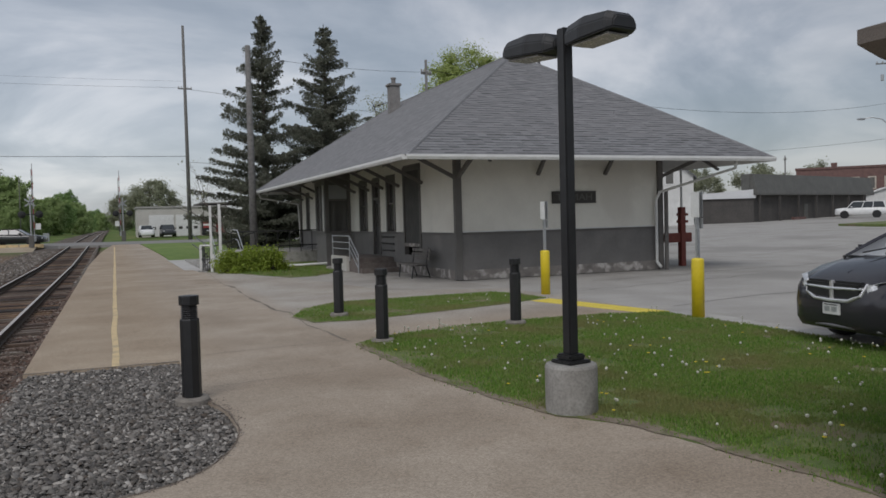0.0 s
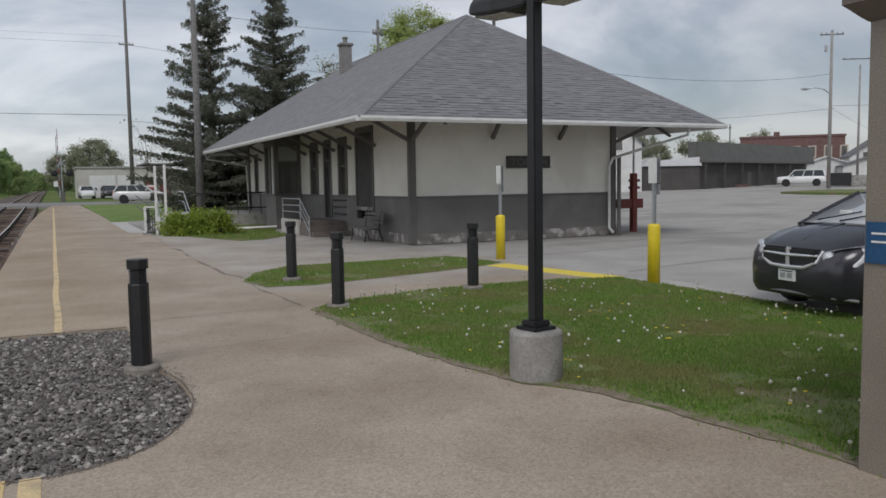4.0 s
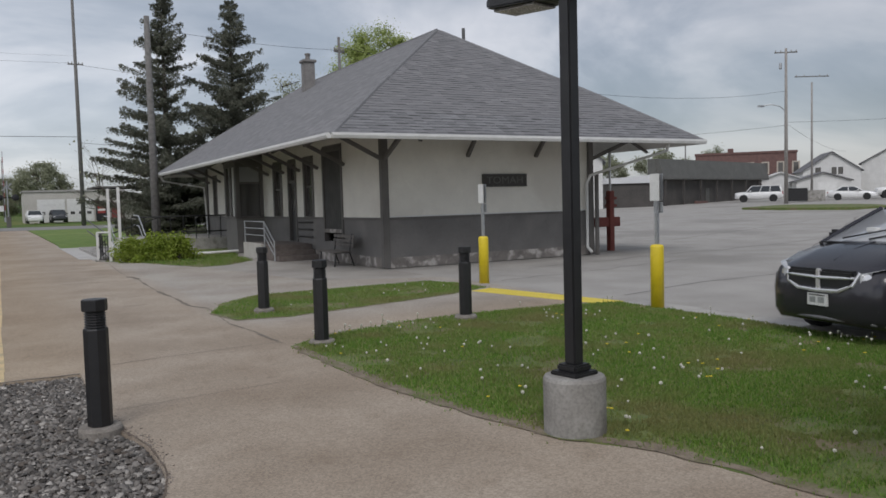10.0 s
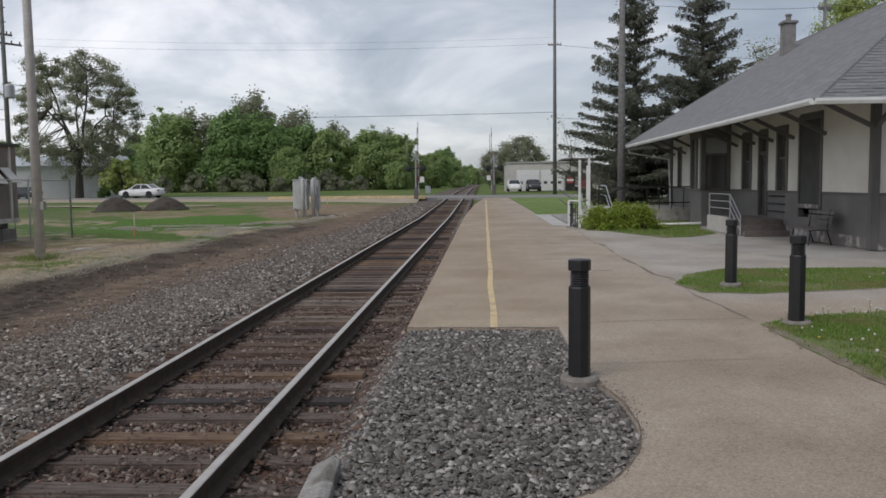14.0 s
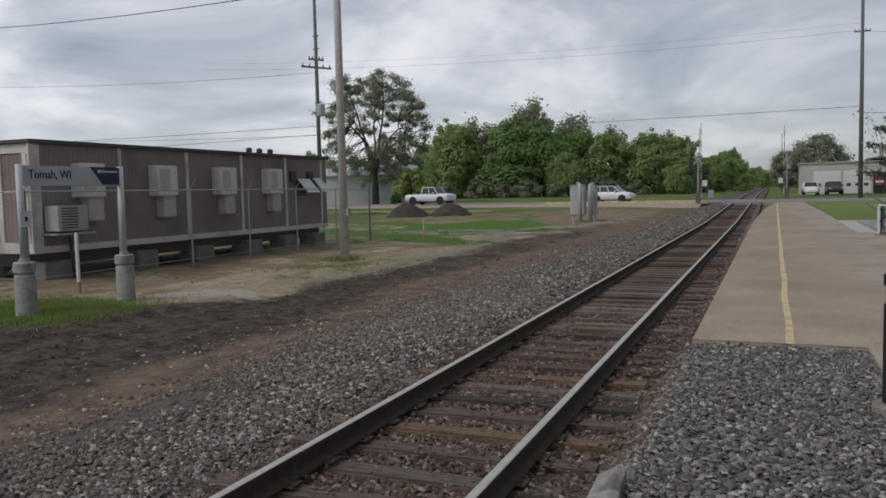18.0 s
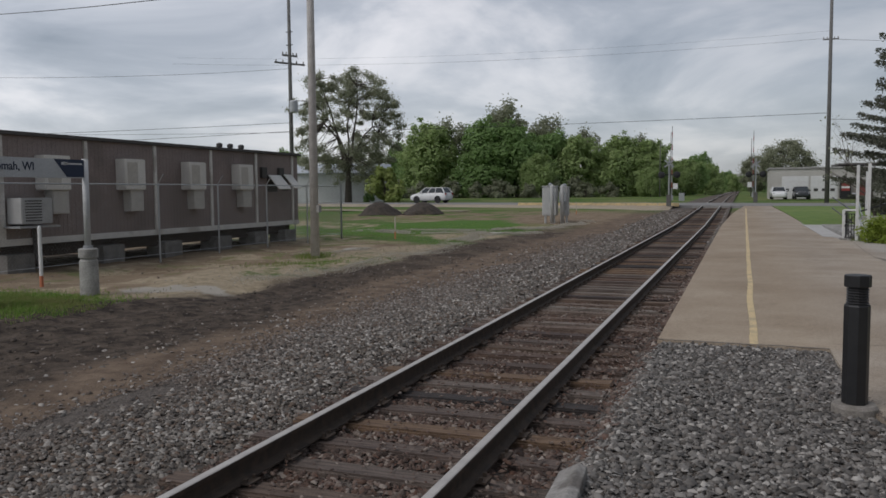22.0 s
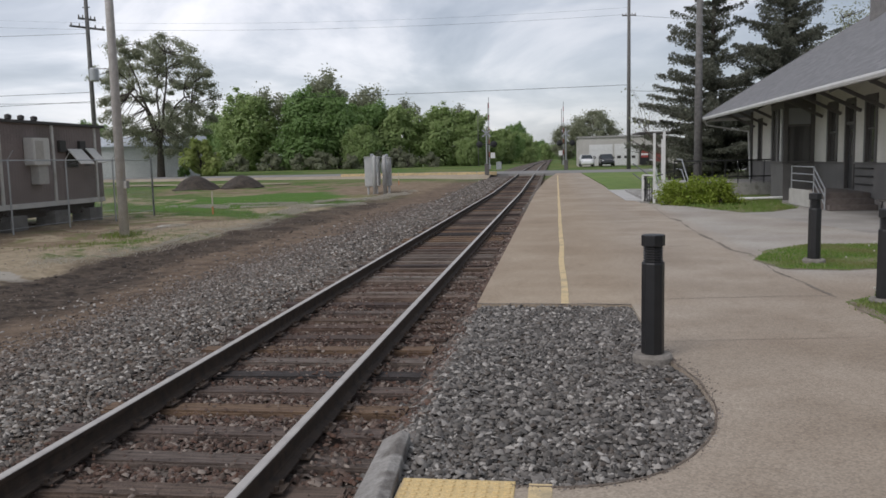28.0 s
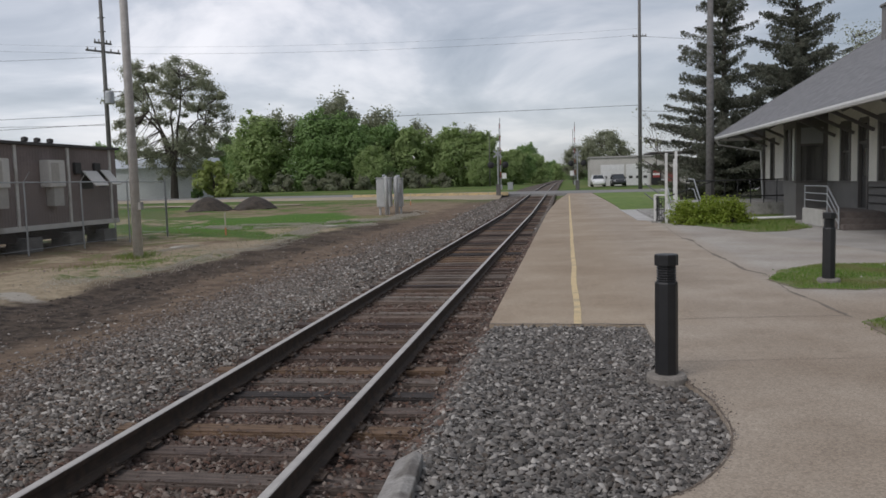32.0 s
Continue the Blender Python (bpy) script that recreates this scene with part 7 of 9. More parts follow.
    for line, wide in (([(-16.0, 37.9), (-13.5, 37.5), (-12.0, 37.35), (-10.2, 37.8), (-9.4, 38.1), (-8.3, 38.6), (-7.3, 39.8)], 0.28), ([(-14.0, 39.8), (-11.0, 39.9), (-8.9, 41.2), (-7.6, 46.0), (-7.1, 51.3)], 0.22), ([(-8.4, 24.6), (-8.0, 27.0), (-8.7, 31.0), (-9.1, 34.6), (-9.4, 37.5)], 0.3), ([(-8.9, 17.0), (-8.4, 18.5), (-8.1, 20.9), (-8.3, 24.2)], 0.3), ([(-11.7, 24.4), (-10.8, 24.8), (-10.2, 26.2)], 0.2), ([(-11.6, 26.9), (-10.2, 26.9)], 0.15)):
        for p, q in zip(line, line[1:]):
            for _ in range(int(math.hypot(q[0] - p[0], q[1] - p[1]) * (1700 if p[1] > 32 else 1200))):
                u = rng.random()
                x, y = p[0] + (q[0] - p[0]) * u + rng.gauss(0, wide), p[1] + (q[1] - p[1]) * u + rng.gauss(0, wide)
                if noise.noise((x * 1.2, y * 1.2, 2)) > -0.15:
                    spots.append((x, y, gz(x, y) + rng.uniform(0, 0.05)))
                    hs.append(rng.uniform(0.012, 0.032) if y < 32 else rng.uniform(0.03, 0.08))
    pale = island("raked_straw", [(0.58, 0.545, 0.47), (0.48, 0.44, 0.36), (0.66, 0.63, 0.56), (0.38, 0.34, 0.26)], 0.85, 0.3)
    blades("straw_windrow", spots, hs, pale, "pale raked straw lying in low rows")
    spots, size = [], []
    for _ in range(1700):
        x, y = rng.uniform(-16, -5.8), rng.uniform(2, 40)
        spots.append((x, y, gz(x, y)))
        size.append(rng.uniform(0.01, 0.03) * (2.2 if rng.random() < 0.02 else 1))
    clods, heft = [], []
    for _ in range(5200):
        x, y = rng.uniform(-13.5, -6.0), rng.uniform(4.5, 30)
        if x > -8.0 - 0.62 * max(15.5 - y, 0) and noise.noise((x * 0.8, y * 0.5, 4)) > -0.2:
            clods.append((x, y, gz(x, y) - 0.004))
            heft.append(rng.uniform(0.012, 0.04) * (1.6 if rng.random() < 0.08 else 1))
    stones("soil_clods", clods, heft, island("dark_clods", [(0.03, 0.023, 0.018), (0.06, 0.045, 0.034), (0.1, 0.078, 0.06), (0.045, 0.034, 0.026)]), "dark clods of churned earth")
    stones("yard_stones", spots, size, STONE_EARTHY, "stray stones on the yard's earth")


build_cabinets()

# ---- trees ----
def quads_cloud(name, centres, size, material, parent, seed, face=None, tilt=0.42, narrow=0.7):
    """Leaves: one small turned quad per centre, all in one mesh."""
    rng = np.random.default_rng(seed)
    c = np.asarray(centres, float)
    n = len(c)
    up = rng.normal(size=(n, 3)) * tilt + (np.array([0, 0, 0.35]) if face is None else np.asarray(face))
    up /= np.linalg.norm(up, axis=1, keepdims=True)
    a = np.cross(up, rng.normal(size=(n, 3)))
    a /= np.linalg.norm(a, axis=1, keepdims=True)
    b = np.cross(up, a)
    s = (np.asarray(size) * rng.uniform(0.6, 1.3, n))[:, None]
    v = np.stack([c + a * s, c + b * s * narrow, c - a * s, c - b * s * narrow], 1).reshape(-1, 3)
    f = np.arange(n * 4).reshape(-1, 4)
    me = bpy.data.meshes.new(name)
    me.vertices.add(n * 4)
    me.vertices.foreach_set("co", v.ravel())
    me.loops.add(n * 4)
    me.loops.foreach_set("vertex_index", f.ravel())
    me.polygons.add(n)
    me.polygons.foreach_set("loop_start", np.arange(n) * 4)
    me.polygons.foreach_set("loop_total", np.full(n, 4))
    me.update()
    me.materials.append(material)
    ob = new(name, me)
    ob.parent = parent
    return ob


BARK = surf("tree_bark", (0.07, 0.058, 0.048), (0.11, 0.092, 0.078), 6, 0.95, 0.6, 30)
# Leaf tones lifted above real foliage against crown self-shade; far ones greyed for haze.
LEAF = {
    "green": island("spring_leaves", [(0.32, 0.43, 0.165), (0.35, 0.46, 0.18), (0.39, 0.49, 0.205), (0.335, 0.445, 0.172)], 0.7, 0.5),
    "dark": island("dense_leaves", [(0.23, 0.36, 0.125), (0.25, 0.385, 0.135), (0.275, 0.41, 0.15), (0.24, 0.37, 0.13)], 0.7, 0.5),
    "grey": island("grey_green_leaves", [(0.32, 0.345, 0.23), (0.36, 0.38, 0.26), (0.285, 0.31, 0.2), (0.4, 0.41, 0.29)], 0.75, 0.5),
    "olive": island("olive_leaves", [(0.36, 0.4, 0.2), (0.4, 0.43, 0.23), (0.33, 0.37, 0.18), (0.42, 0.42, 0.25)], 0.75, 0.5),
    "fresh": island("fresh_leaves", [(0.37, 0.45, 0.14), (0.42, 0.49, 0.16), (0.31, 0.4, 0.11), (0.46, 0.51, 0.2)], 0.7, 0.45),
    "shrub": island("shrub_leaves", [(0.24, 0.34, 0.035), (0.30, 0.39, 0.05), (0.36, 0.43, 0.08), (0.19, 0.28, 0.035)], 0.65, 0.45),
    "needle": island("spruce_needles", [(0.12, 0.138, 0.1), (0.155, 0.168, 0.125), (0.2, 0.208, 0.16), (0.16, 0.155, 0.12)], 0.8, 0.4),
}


def broadleaf(name, seed, height, spread, leaf, label, leaves=5200, size=0.17, trunk=0.28, bare=0.25, fill=1.0, droop=0.0):
    """A tree: tapered trunk, forking limbs, leaves clustered round the twigs."""
    rng = random.Random(seed)
    t = thing(name, pose(0, 0, 0), label, "tree")
    bm = bmesh.new()
    tips = []

    def grow(p, d, length, r, level):
        q = p
        n = 3
        for k in range(n):
            d = (d + Vector((rng.uniform(-0.18, 0.18), rng.uniform(-0.18, 0.18), 0.05 - droop * level * 0.05))).normalized()
            q2 = q + d * length / n
            rod(q, q2, r * (1 - 0.22 * k), r * (1 - 0.22 * (k + 1)), 7 if level < 2 else 4, bm)
            q = q2
            if level >= 2:
                tips.append((q.copy(), length))
        if level < 4:
            for _ in range(rng.choice((2, 3, 3)) if level else rng.choice((4, 5))):
                a = rng.uniform(0, 6.283)
                out = Vector((math.cos(a), math.sin(a), 0))
                nd = (d * rng.uniform(0.5, 0.9) + out * rng.uniform(0.5, 0.95) * spread).normalized()
                grow(q - d * length * rng.uniform(0, 0.3), nd, length * rng.uniform(0.62, 0.82), r * 0.42, level + 1)

    grow(Vector((0, 0, -0.2)), Vector((0, 0, 1)), height * bare, trunk, 0)
    zs = max(q.z for q, _ in tips)
    k = height / zs
    bm.transform(Matrix.Diagonal((k, k, k, 1)))
    part("trunk", bm, BARK, t)
    nr = np.random.default_rng(seed)
    pts = np.array([list(q * k) for q, _ in tips])
    pick = pts[nr.integers(0, len(pts), leaves)]
    off = nr.normal(size=(leaves, 3)) * height * 0.035 * fill
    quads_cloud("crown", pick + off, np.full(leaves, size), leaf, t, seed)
    return t


def spruce(seed, height, radius, label):
    """A spruce: straight trunk, whorls of sagging boughs with hanging needle sprays, gaps between."""
    rng = random.Random(seed)
    t = thing("spruce_tree", pose(0, 0, 0), label, "tree", "spruces behind the depot")
    bm = rod((0, 0, -0.2), (0, 0, height), 0.26, 0.02, 10)
    sprays = []
    z = 0.8
    while z < height - 0.15:
        f = z / height
        reach = 1.12 * radius * (1 - f) ** 0.95 * (0.35 + 0.65 * min(1, f * 5 + 0.55)) + 0.12
        for k in range(rng.choice((4, 5, 6, 7, 8)) + (3 if f < 0.3 else 0)):
            a = rng.uniform(0, 6.283)
            L = reach * rng.uniform(0.5, 1.3)
            d = Vector((math.cos(a), math.sin(a), 0))
            side = Vector((-d.y, d.x, 0))
            n = max(3, int(L / 0.22))
            prev = Vector((0, 0, z))
            for s in range(1, n + 1):
                u = s / n
                lift = 0.10 * L * (1 - f) * (u * u * 1.6 - 1.35 * u) + (0.45 * f * L * u)
                q = Vector((0, 0, z)) + d * L * u + Vector((0, 0, lift))
                rod(prev, q, 0.022 * (1.1 - u), 0.018 * (1.05 - u), 3, bm)
                prev = q
                w = 0.34 * L * (1 - 0.75 * u) * (0.4 + 0.6 * min(1, u * 3))
                for _ in range(int(24 + 44 * (1 - f) * (1 if u > 0.25 else 0.6))):
                    o = side * rng.uniform(-w, w)
                    sprays.append(q + o + d * rng.uniform(-0.12, 0.1) + Vector((0, 0, -abs(rng.gauss(0, 0.15)) - 0.35 * abs(o.length) * 0.5)))
        z += rng.uniform(0.3, 0.58) * (1.15 - 0.5 * f)
    part("trunk", bm, BARK, t)
    sp = np.array([tuple(s) for s in sprays])
    out = sp * [1, 1, 0]
    out /= np.linalg.norm(out, axis=1, keepdims=True) + 0.01
    quads_cloud("crown", sp, np.full(len(sprays), 0.095), LEAF["needle"], t, seed, out * 0.4 + [0, 0, 0.3], 0.7, 0.32)
    return t


def thicket(name, seed, height, width, leaf, label, leaves=7000, size=0.3, lobes=16, open_=0.0):
    """A leafy tree clothed to the ground: uneven lobes of leaves on limbs, with gaps and a broken outline."""
    rng = random.Random(seed)
    nr = np.random.default_rng(seed)
    t = thing(name, pose(0, 0, 0), label, "tree")
    bm = rod((0, 0, -0.3), (0, 0, height * 0.55), 0.03 * height * 0.5, 0.05, 8)
    pts, faces = [], []
    for k in range(lobes):
        f = (k + 0.5) / lobes
        a, h = rng.uniform(0, 6.283), height * (0.1 + 0.82 * f ** 0.8)
        wide = width * math.sin(math.pi * min(0.97, 0.22 + 0.72 * f)) ** 0.8
        c = Vector((math.cos(a), math.sin(a), 0)) * wide * rng.uniform(0.35, 0.75) + Vector((0, 0, h))
        r = rng.uniform(0.16, 0.27) * height * (1.0 - 0.35 * f)
        rod((0, 0, h * 0.45), c, 0.06, 0.02, 5, bm)
        n = int(leaves / lobes)
        d = nr.normal(size=(n, 3))
        d /= np.linalg.norm(d, axis=1, keepdims=True)
        rad = r * nr.uniform(0.72, 1.06, (n, 1))
        lump = 1 + 0.25 * np.sin(d[:, :1] * 5 + k) * np.cos(d[:, 1:2] * 6 + 2 * k)
        p = np.array(c)[None] + d * rad * lump * [1, 1, 0.85]
        keep = nr.random(n) > open_
        pts.append(p[keep])
        faces.append((d + [0, 0, 0.45])[keep])
        for _ in range(3):
            q = c + Vector((rng.gauss(0, 1), rng.gauss(0, 1), abs(rng.gauss(0, 1)))).normalized() * r * rng.uniform(1.0, 1.3)
            m = np.array(q)[None] + nr.normal(size=(40, 3)) * r * 0.16
            pts.append(m)
            faces.append(np.tile([0, 0, 0.5], (40, 1)))
    part("trunk", bm, BARK, t)
    p, q = np.concatenate(pts), np.concatenate(faces)
    q, p = q[p[:, 2] > 0.05], p[p[:, 2] > 0.05]
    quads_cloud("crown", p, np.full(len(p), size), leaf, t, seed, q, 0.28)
    return t


def open_crown(name, seed, height, radii, leaf, label, tufts=95, per=130, size=0.24, trunk=0.6, fork=0.3, tight=1.0):
    """A broad tree in young leaf: a stout trunk, long rising limbs and leaf tufts with sky between them."""
    rng = random.Random(seed)
    nr = np.random.default_rng(seed)
    t = thing(name, pose(0, 0, 0), label, "tree")
    bm = rod((0, 0, -0.3), (0.1, 0, height * fork), trunk, trunk * 0.7, 10)
    mid = Vector((0, 0, height - radii[2]))
    limbs = []
    for k in range(7):
        a = 0.9 * k + rng.uniform(-0.3, 0.3)
        p = Vector((0, 0, height * fork * rng.uniform(0.8, 1.05)))
        e = mid + Vector((math.cos(a) * radii[0] * 0.55, math.sin(a) * radii[1] * 0.55, radii[2] * rng.uniform(-0.3, 0.75)))
        last, r = p, trunk * 0.42
        for j in range(1, 6):
            q = p.lerp(e, j / 5) + Vector((rng.gauss(0, 0.25), rng.gauss(0, 0.25), 1.1 * math.sin(math.pi * j / 5)))
            rod(last, q, r, r * 0.78, 6, bm)
            last, r = q, r * 0.78
            limbs.append(q)
    pts, faces = [], []
    for _ in range(tufts):
        d = Vector((rng.gauss(0, 1), rng.gauss(0, 1), rng.gauss(0, 1))).normalized() * rng.uniform(0.45, 1.0) ** 0.6
        c = mid + Vector((d.x * radii[0], d.y * radii[1], d.z * radii[2]))
        near = min(limbs, key=lambda q: (q - c).length)
        rod(near, c, 0.07, 0.02, 4, bm)
        n = int(per * rng.uniform(0.4, 1.5))
        off = nr.normal(size=(n, 3)) * rng.uniform(0.45, 0.95) * tight * np.array([1, 1, 0.7])
        pts.append(np.array(c)[None] + off)
        faces.append(off * 0.5 + [0, 0, 0.5])
    part("trunk", bm, BARK, t)
    p = np.concatenate(pts)
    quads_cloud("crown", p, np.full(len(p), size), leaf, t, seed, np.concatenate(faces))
    return t


def build_trees():
    s = spruce(4, 14.6, 3.9, "tall dark spruce with sagging boughs")
    s.matrix_world = pose(10.75, 50.0, 0)
    s2 = spruce(9, 14.4, 4.4, "broad dark spruce beside the depot roof")
    s2.matrix_world = pose(14.8, 50.6, 0)
    # the big open tree before the shed
    b = open_crown("shade_tree", 3, 18.4, (8.3, 8.3, 8.0), LEAF["grey"], "large open-crowned tree coming into leaf", 220, 190, 0.125, 0.55, 0.2, 0.6)
    b.matrix_world = pose(-48.6, 100, 0.35)
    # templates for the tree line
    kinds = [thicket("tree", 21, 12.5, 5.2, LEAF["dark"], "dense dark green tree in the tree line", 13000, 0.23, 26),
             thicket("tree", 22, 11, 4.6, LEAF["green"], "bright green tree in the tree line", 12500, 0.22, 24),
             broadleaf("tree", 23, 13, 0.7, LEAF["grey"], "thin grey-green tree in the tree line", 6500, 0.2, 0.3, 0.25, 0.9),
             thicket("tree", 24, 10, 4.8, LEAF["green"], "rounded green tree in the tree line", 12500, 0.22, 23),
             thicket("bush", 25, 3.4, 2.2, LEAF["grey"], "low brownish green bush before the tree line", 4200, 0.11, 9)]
    spots = [(-57, 152, 1, 1.36), (-53, 158, 2, 1.25), (-62, 160, 0, 0.9), (-45, 151, 0, 1.17), (-40, 153, 0, 1.12), (-43, 168, 2, 1.6), (-34, 160, 0, 1.02), (-28.5, 160, 3, 1.2), (-33, 147, 1, 0.74), (-31, 170, 2, 1.1),
             (-49, 163, 3, 1.2), (-37, 166, 3, 1.25), (-20, 162, 1, 1.08), (-15.5, 163, 3, 1.1), (-18.5, 172, 2, 1.0), (-13.8, 152, 3, 0.55), (-24, 172, 0, 0.85), (-8.8, 196, 0, 0.64), (-6.6, 208, 3, 0.78), (-12.1, 182, 1, 0.72), (-14.2, 172, 3, 0.66), (-10.2, 190, 3, 0.82), (-5.6, 235, 1, 0.66), (-4.8, 262, 0, 0.5), (-9.5, 240, 0, 0.9), (-9, 290, 3, 1.0),
             (-68, 165, 0, 0.95), (-76, 160, 2, 0.95), (-84, 165, 3, 0.9), (-93, 158, 0, 0.85), (-102, 150, 1, 0.8), (-112, 160, 3, 0.9),
             (12, 300, 0, 0.8), (20, 320, 1, 0.9), (7, 420, 0, 0.8), (-3, 430, 3, 0.9), (2, 520, 3, 0.95), (-6, 480, 0, 0.9), (4, 620, 1, 1.0)]
    bushes = [(-44, 143, 0.95), (-38.5, 141, 1.0), (-34, 142, 0.85), (-41, 146, 1.1), (-30, 146, 1.0), (-25, 148, 0.9), (-50, 145, 1.1), (-55, 142, 1.0), (-21, 151, 0.9), (-46.5, 150, 1.3), (-36, 152, 1.3), (-28, 154, 1.2), (-62, 146, 1.2), (-70, 150, 1.4)]
    rng = random.Random(6)
    used = set()

    def place(k, m):
        if k not in used:
            used.add(k)
            kinds[k].matrix_world = m
            return kinds[k]
        return copy_thing(kinds[k], m)

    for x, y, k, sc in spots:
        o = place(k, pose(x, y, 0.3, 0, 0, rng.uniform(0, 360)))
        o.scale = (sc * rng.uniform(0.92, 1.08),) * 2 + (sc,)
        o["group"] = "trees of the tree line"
    for x, y, sc in bushes:
        o = place(4, pose(x, y, 0.1, 0, 0, rng.uniform(0, 360)))
        o.scale = (sc * 1.2, sc * 1.2, sc)
        o["group"] = "bushes of the tree line"
    # trees over the crossing, behind the depot, along the west and to the east
    c = open_crown("tree", 31, 9.6, (4.3, 4.3, 4.2), LEAF["grey"], "grey-green round tree by the garage", 110, 150, 0.15, 0.3, 0.25, 0.8)
    c.matrix_world = pose(8.8, 150, 0.5)
    d = copy_thing(c, pose(4.0, 156, 0.5, 0, 0, 120))
    d.scale = (0.62, 0.62, 0.76)
    k = thicket("bush", 32, 4.6, 2.5, LEAF["fresh"], "light green round bush at the shed's corner", 9000, 0.17, 16)
    k.matrix_world = pose(-40.1, 93.4, 0.4)
    k.scale = (0.94, 0.94, 0.94)
    k = thicket("bush", 34, 1.6, 1.1, LEAF["dark"], "low dark bush against the shed", 2600, 0.1, 9)
    k.matrix_world = pose(-45.6, 100.5, 0.4)
    f = open_crown("tree", 33, 17.6, (4.3, 4.3, 4.4), LEAF["fresh"], "tree in fresh pale green leaf behind the depot roof", 110, 330, 0.1, 0.3, 0.4, 0.72)
    f.matrix_world = pose(33.2, 69, 0)
    g = open_crown("tree", 35, 13.2, (2.6, 2.6, 3.4), LEAF["grey"], "thin budding tree behind the depot roof", 60, 70, 0.1, 0.2, 0.4)
    g.matrix_world = pose(25.5, 70, 0)
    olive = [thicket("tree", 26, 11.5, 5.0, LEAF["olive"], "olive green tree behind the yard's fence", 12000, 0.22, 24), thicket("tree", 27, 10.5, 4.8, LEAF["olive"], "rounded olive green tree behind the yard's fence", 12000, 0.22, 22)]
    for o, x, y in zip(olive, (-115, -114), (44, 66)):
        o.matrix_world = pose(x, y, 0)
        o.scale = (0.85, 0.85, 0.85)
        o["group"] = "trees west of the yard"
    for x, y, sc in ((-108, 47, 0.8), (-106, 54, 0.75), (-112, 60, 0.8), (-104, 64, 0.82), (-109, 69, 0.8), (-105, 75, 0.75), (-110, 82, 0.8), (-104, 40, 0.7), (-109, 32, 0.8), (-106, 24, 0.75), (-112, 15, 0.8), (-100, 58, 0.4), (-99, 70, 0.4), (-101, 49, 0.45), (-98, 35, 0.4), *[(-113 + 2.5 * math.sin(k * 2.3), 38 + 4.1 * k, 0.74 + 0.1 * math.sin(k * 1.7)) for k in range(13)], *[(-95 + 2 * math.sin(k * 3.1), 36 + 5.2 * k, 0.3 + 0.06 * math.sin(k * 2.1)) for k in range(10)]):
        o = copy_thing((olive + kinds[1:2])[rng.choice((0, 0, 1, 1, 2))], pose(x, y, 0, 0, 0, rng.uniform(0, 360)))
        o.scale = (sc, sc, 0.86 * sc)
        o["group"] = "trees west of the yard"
    for x, y, sc in ((135, 140, 0.9), (128, 128, 0.8), (148, 135, 0.9), (95, 120, 0.7), (103, 125, 0.8), (112, 130, 0.75), (190, 110, 0.6), (185, 118, 0.6), (205, 100, 0.6)):
        o = copy_thing(kinds[2], pose(x, y, 1.0, 0, 0, rng.uniform(0, 360)))
        o.scale = (sc, sc, sc)
        o["group"] = "trees beyond the car park"
    # bare shrub and the round shrubs by the ramp
    bare = broadleaf("bare_shrub", 41, 6.0, 0.9, LEAF["grey"], "nearly leafless shrub beside the spruces", 60, 0.08, 0.05, 0.18, 1.0)
    bare.matrix_world = pose(8.3, 49, 0)
    for x, y, r, h in ((6.1, 31.9, 0.66, 0.8), (6.85, 32.0, 0.78, 0.9), (7.55, 31.6, 0.62, 0.8)):
        sh = thing("shrub", pose(x, y, 0), "rounded yellow-green shrub in the planting bed", "shrub", "shrubs by the ramp")
        tw = bmesh.new()
        cs = []
        for _ in range(34):
            a, e = rng.uniform(0, 6.283), rng.uniform(0.1, 1.5)
            tip = Vector((math.cos(a) * math.cos(e) * r, math.sin(a) * math.cos(e) * r, h * math.sin(e))) * rng.uniform(0.82, 1.1)
            rod((0, 0, 0), tip, 0.012, 0.004, 4, tw)
            for _ in range(120):
                q = tip * rng.uniform(0.55, 1.05)
                cs.append((q.x + rng.gauss(0, 0.12), q.y + rng.gauss(0, 0.12), max(0.04, q.z + rng.gauss(0, 0.10))))
        part("twigs", tw, BARK, sh)
        quads_cloud("foliage", cs, np.full(len(cs), 0.045), LEAF["shrub"], sh, int(x * 10))


build_trees()

# ---- roads, the crossing and far buildings ----
def road_y(x):
    return 80.5 - 0.17 * (x + 0.75)


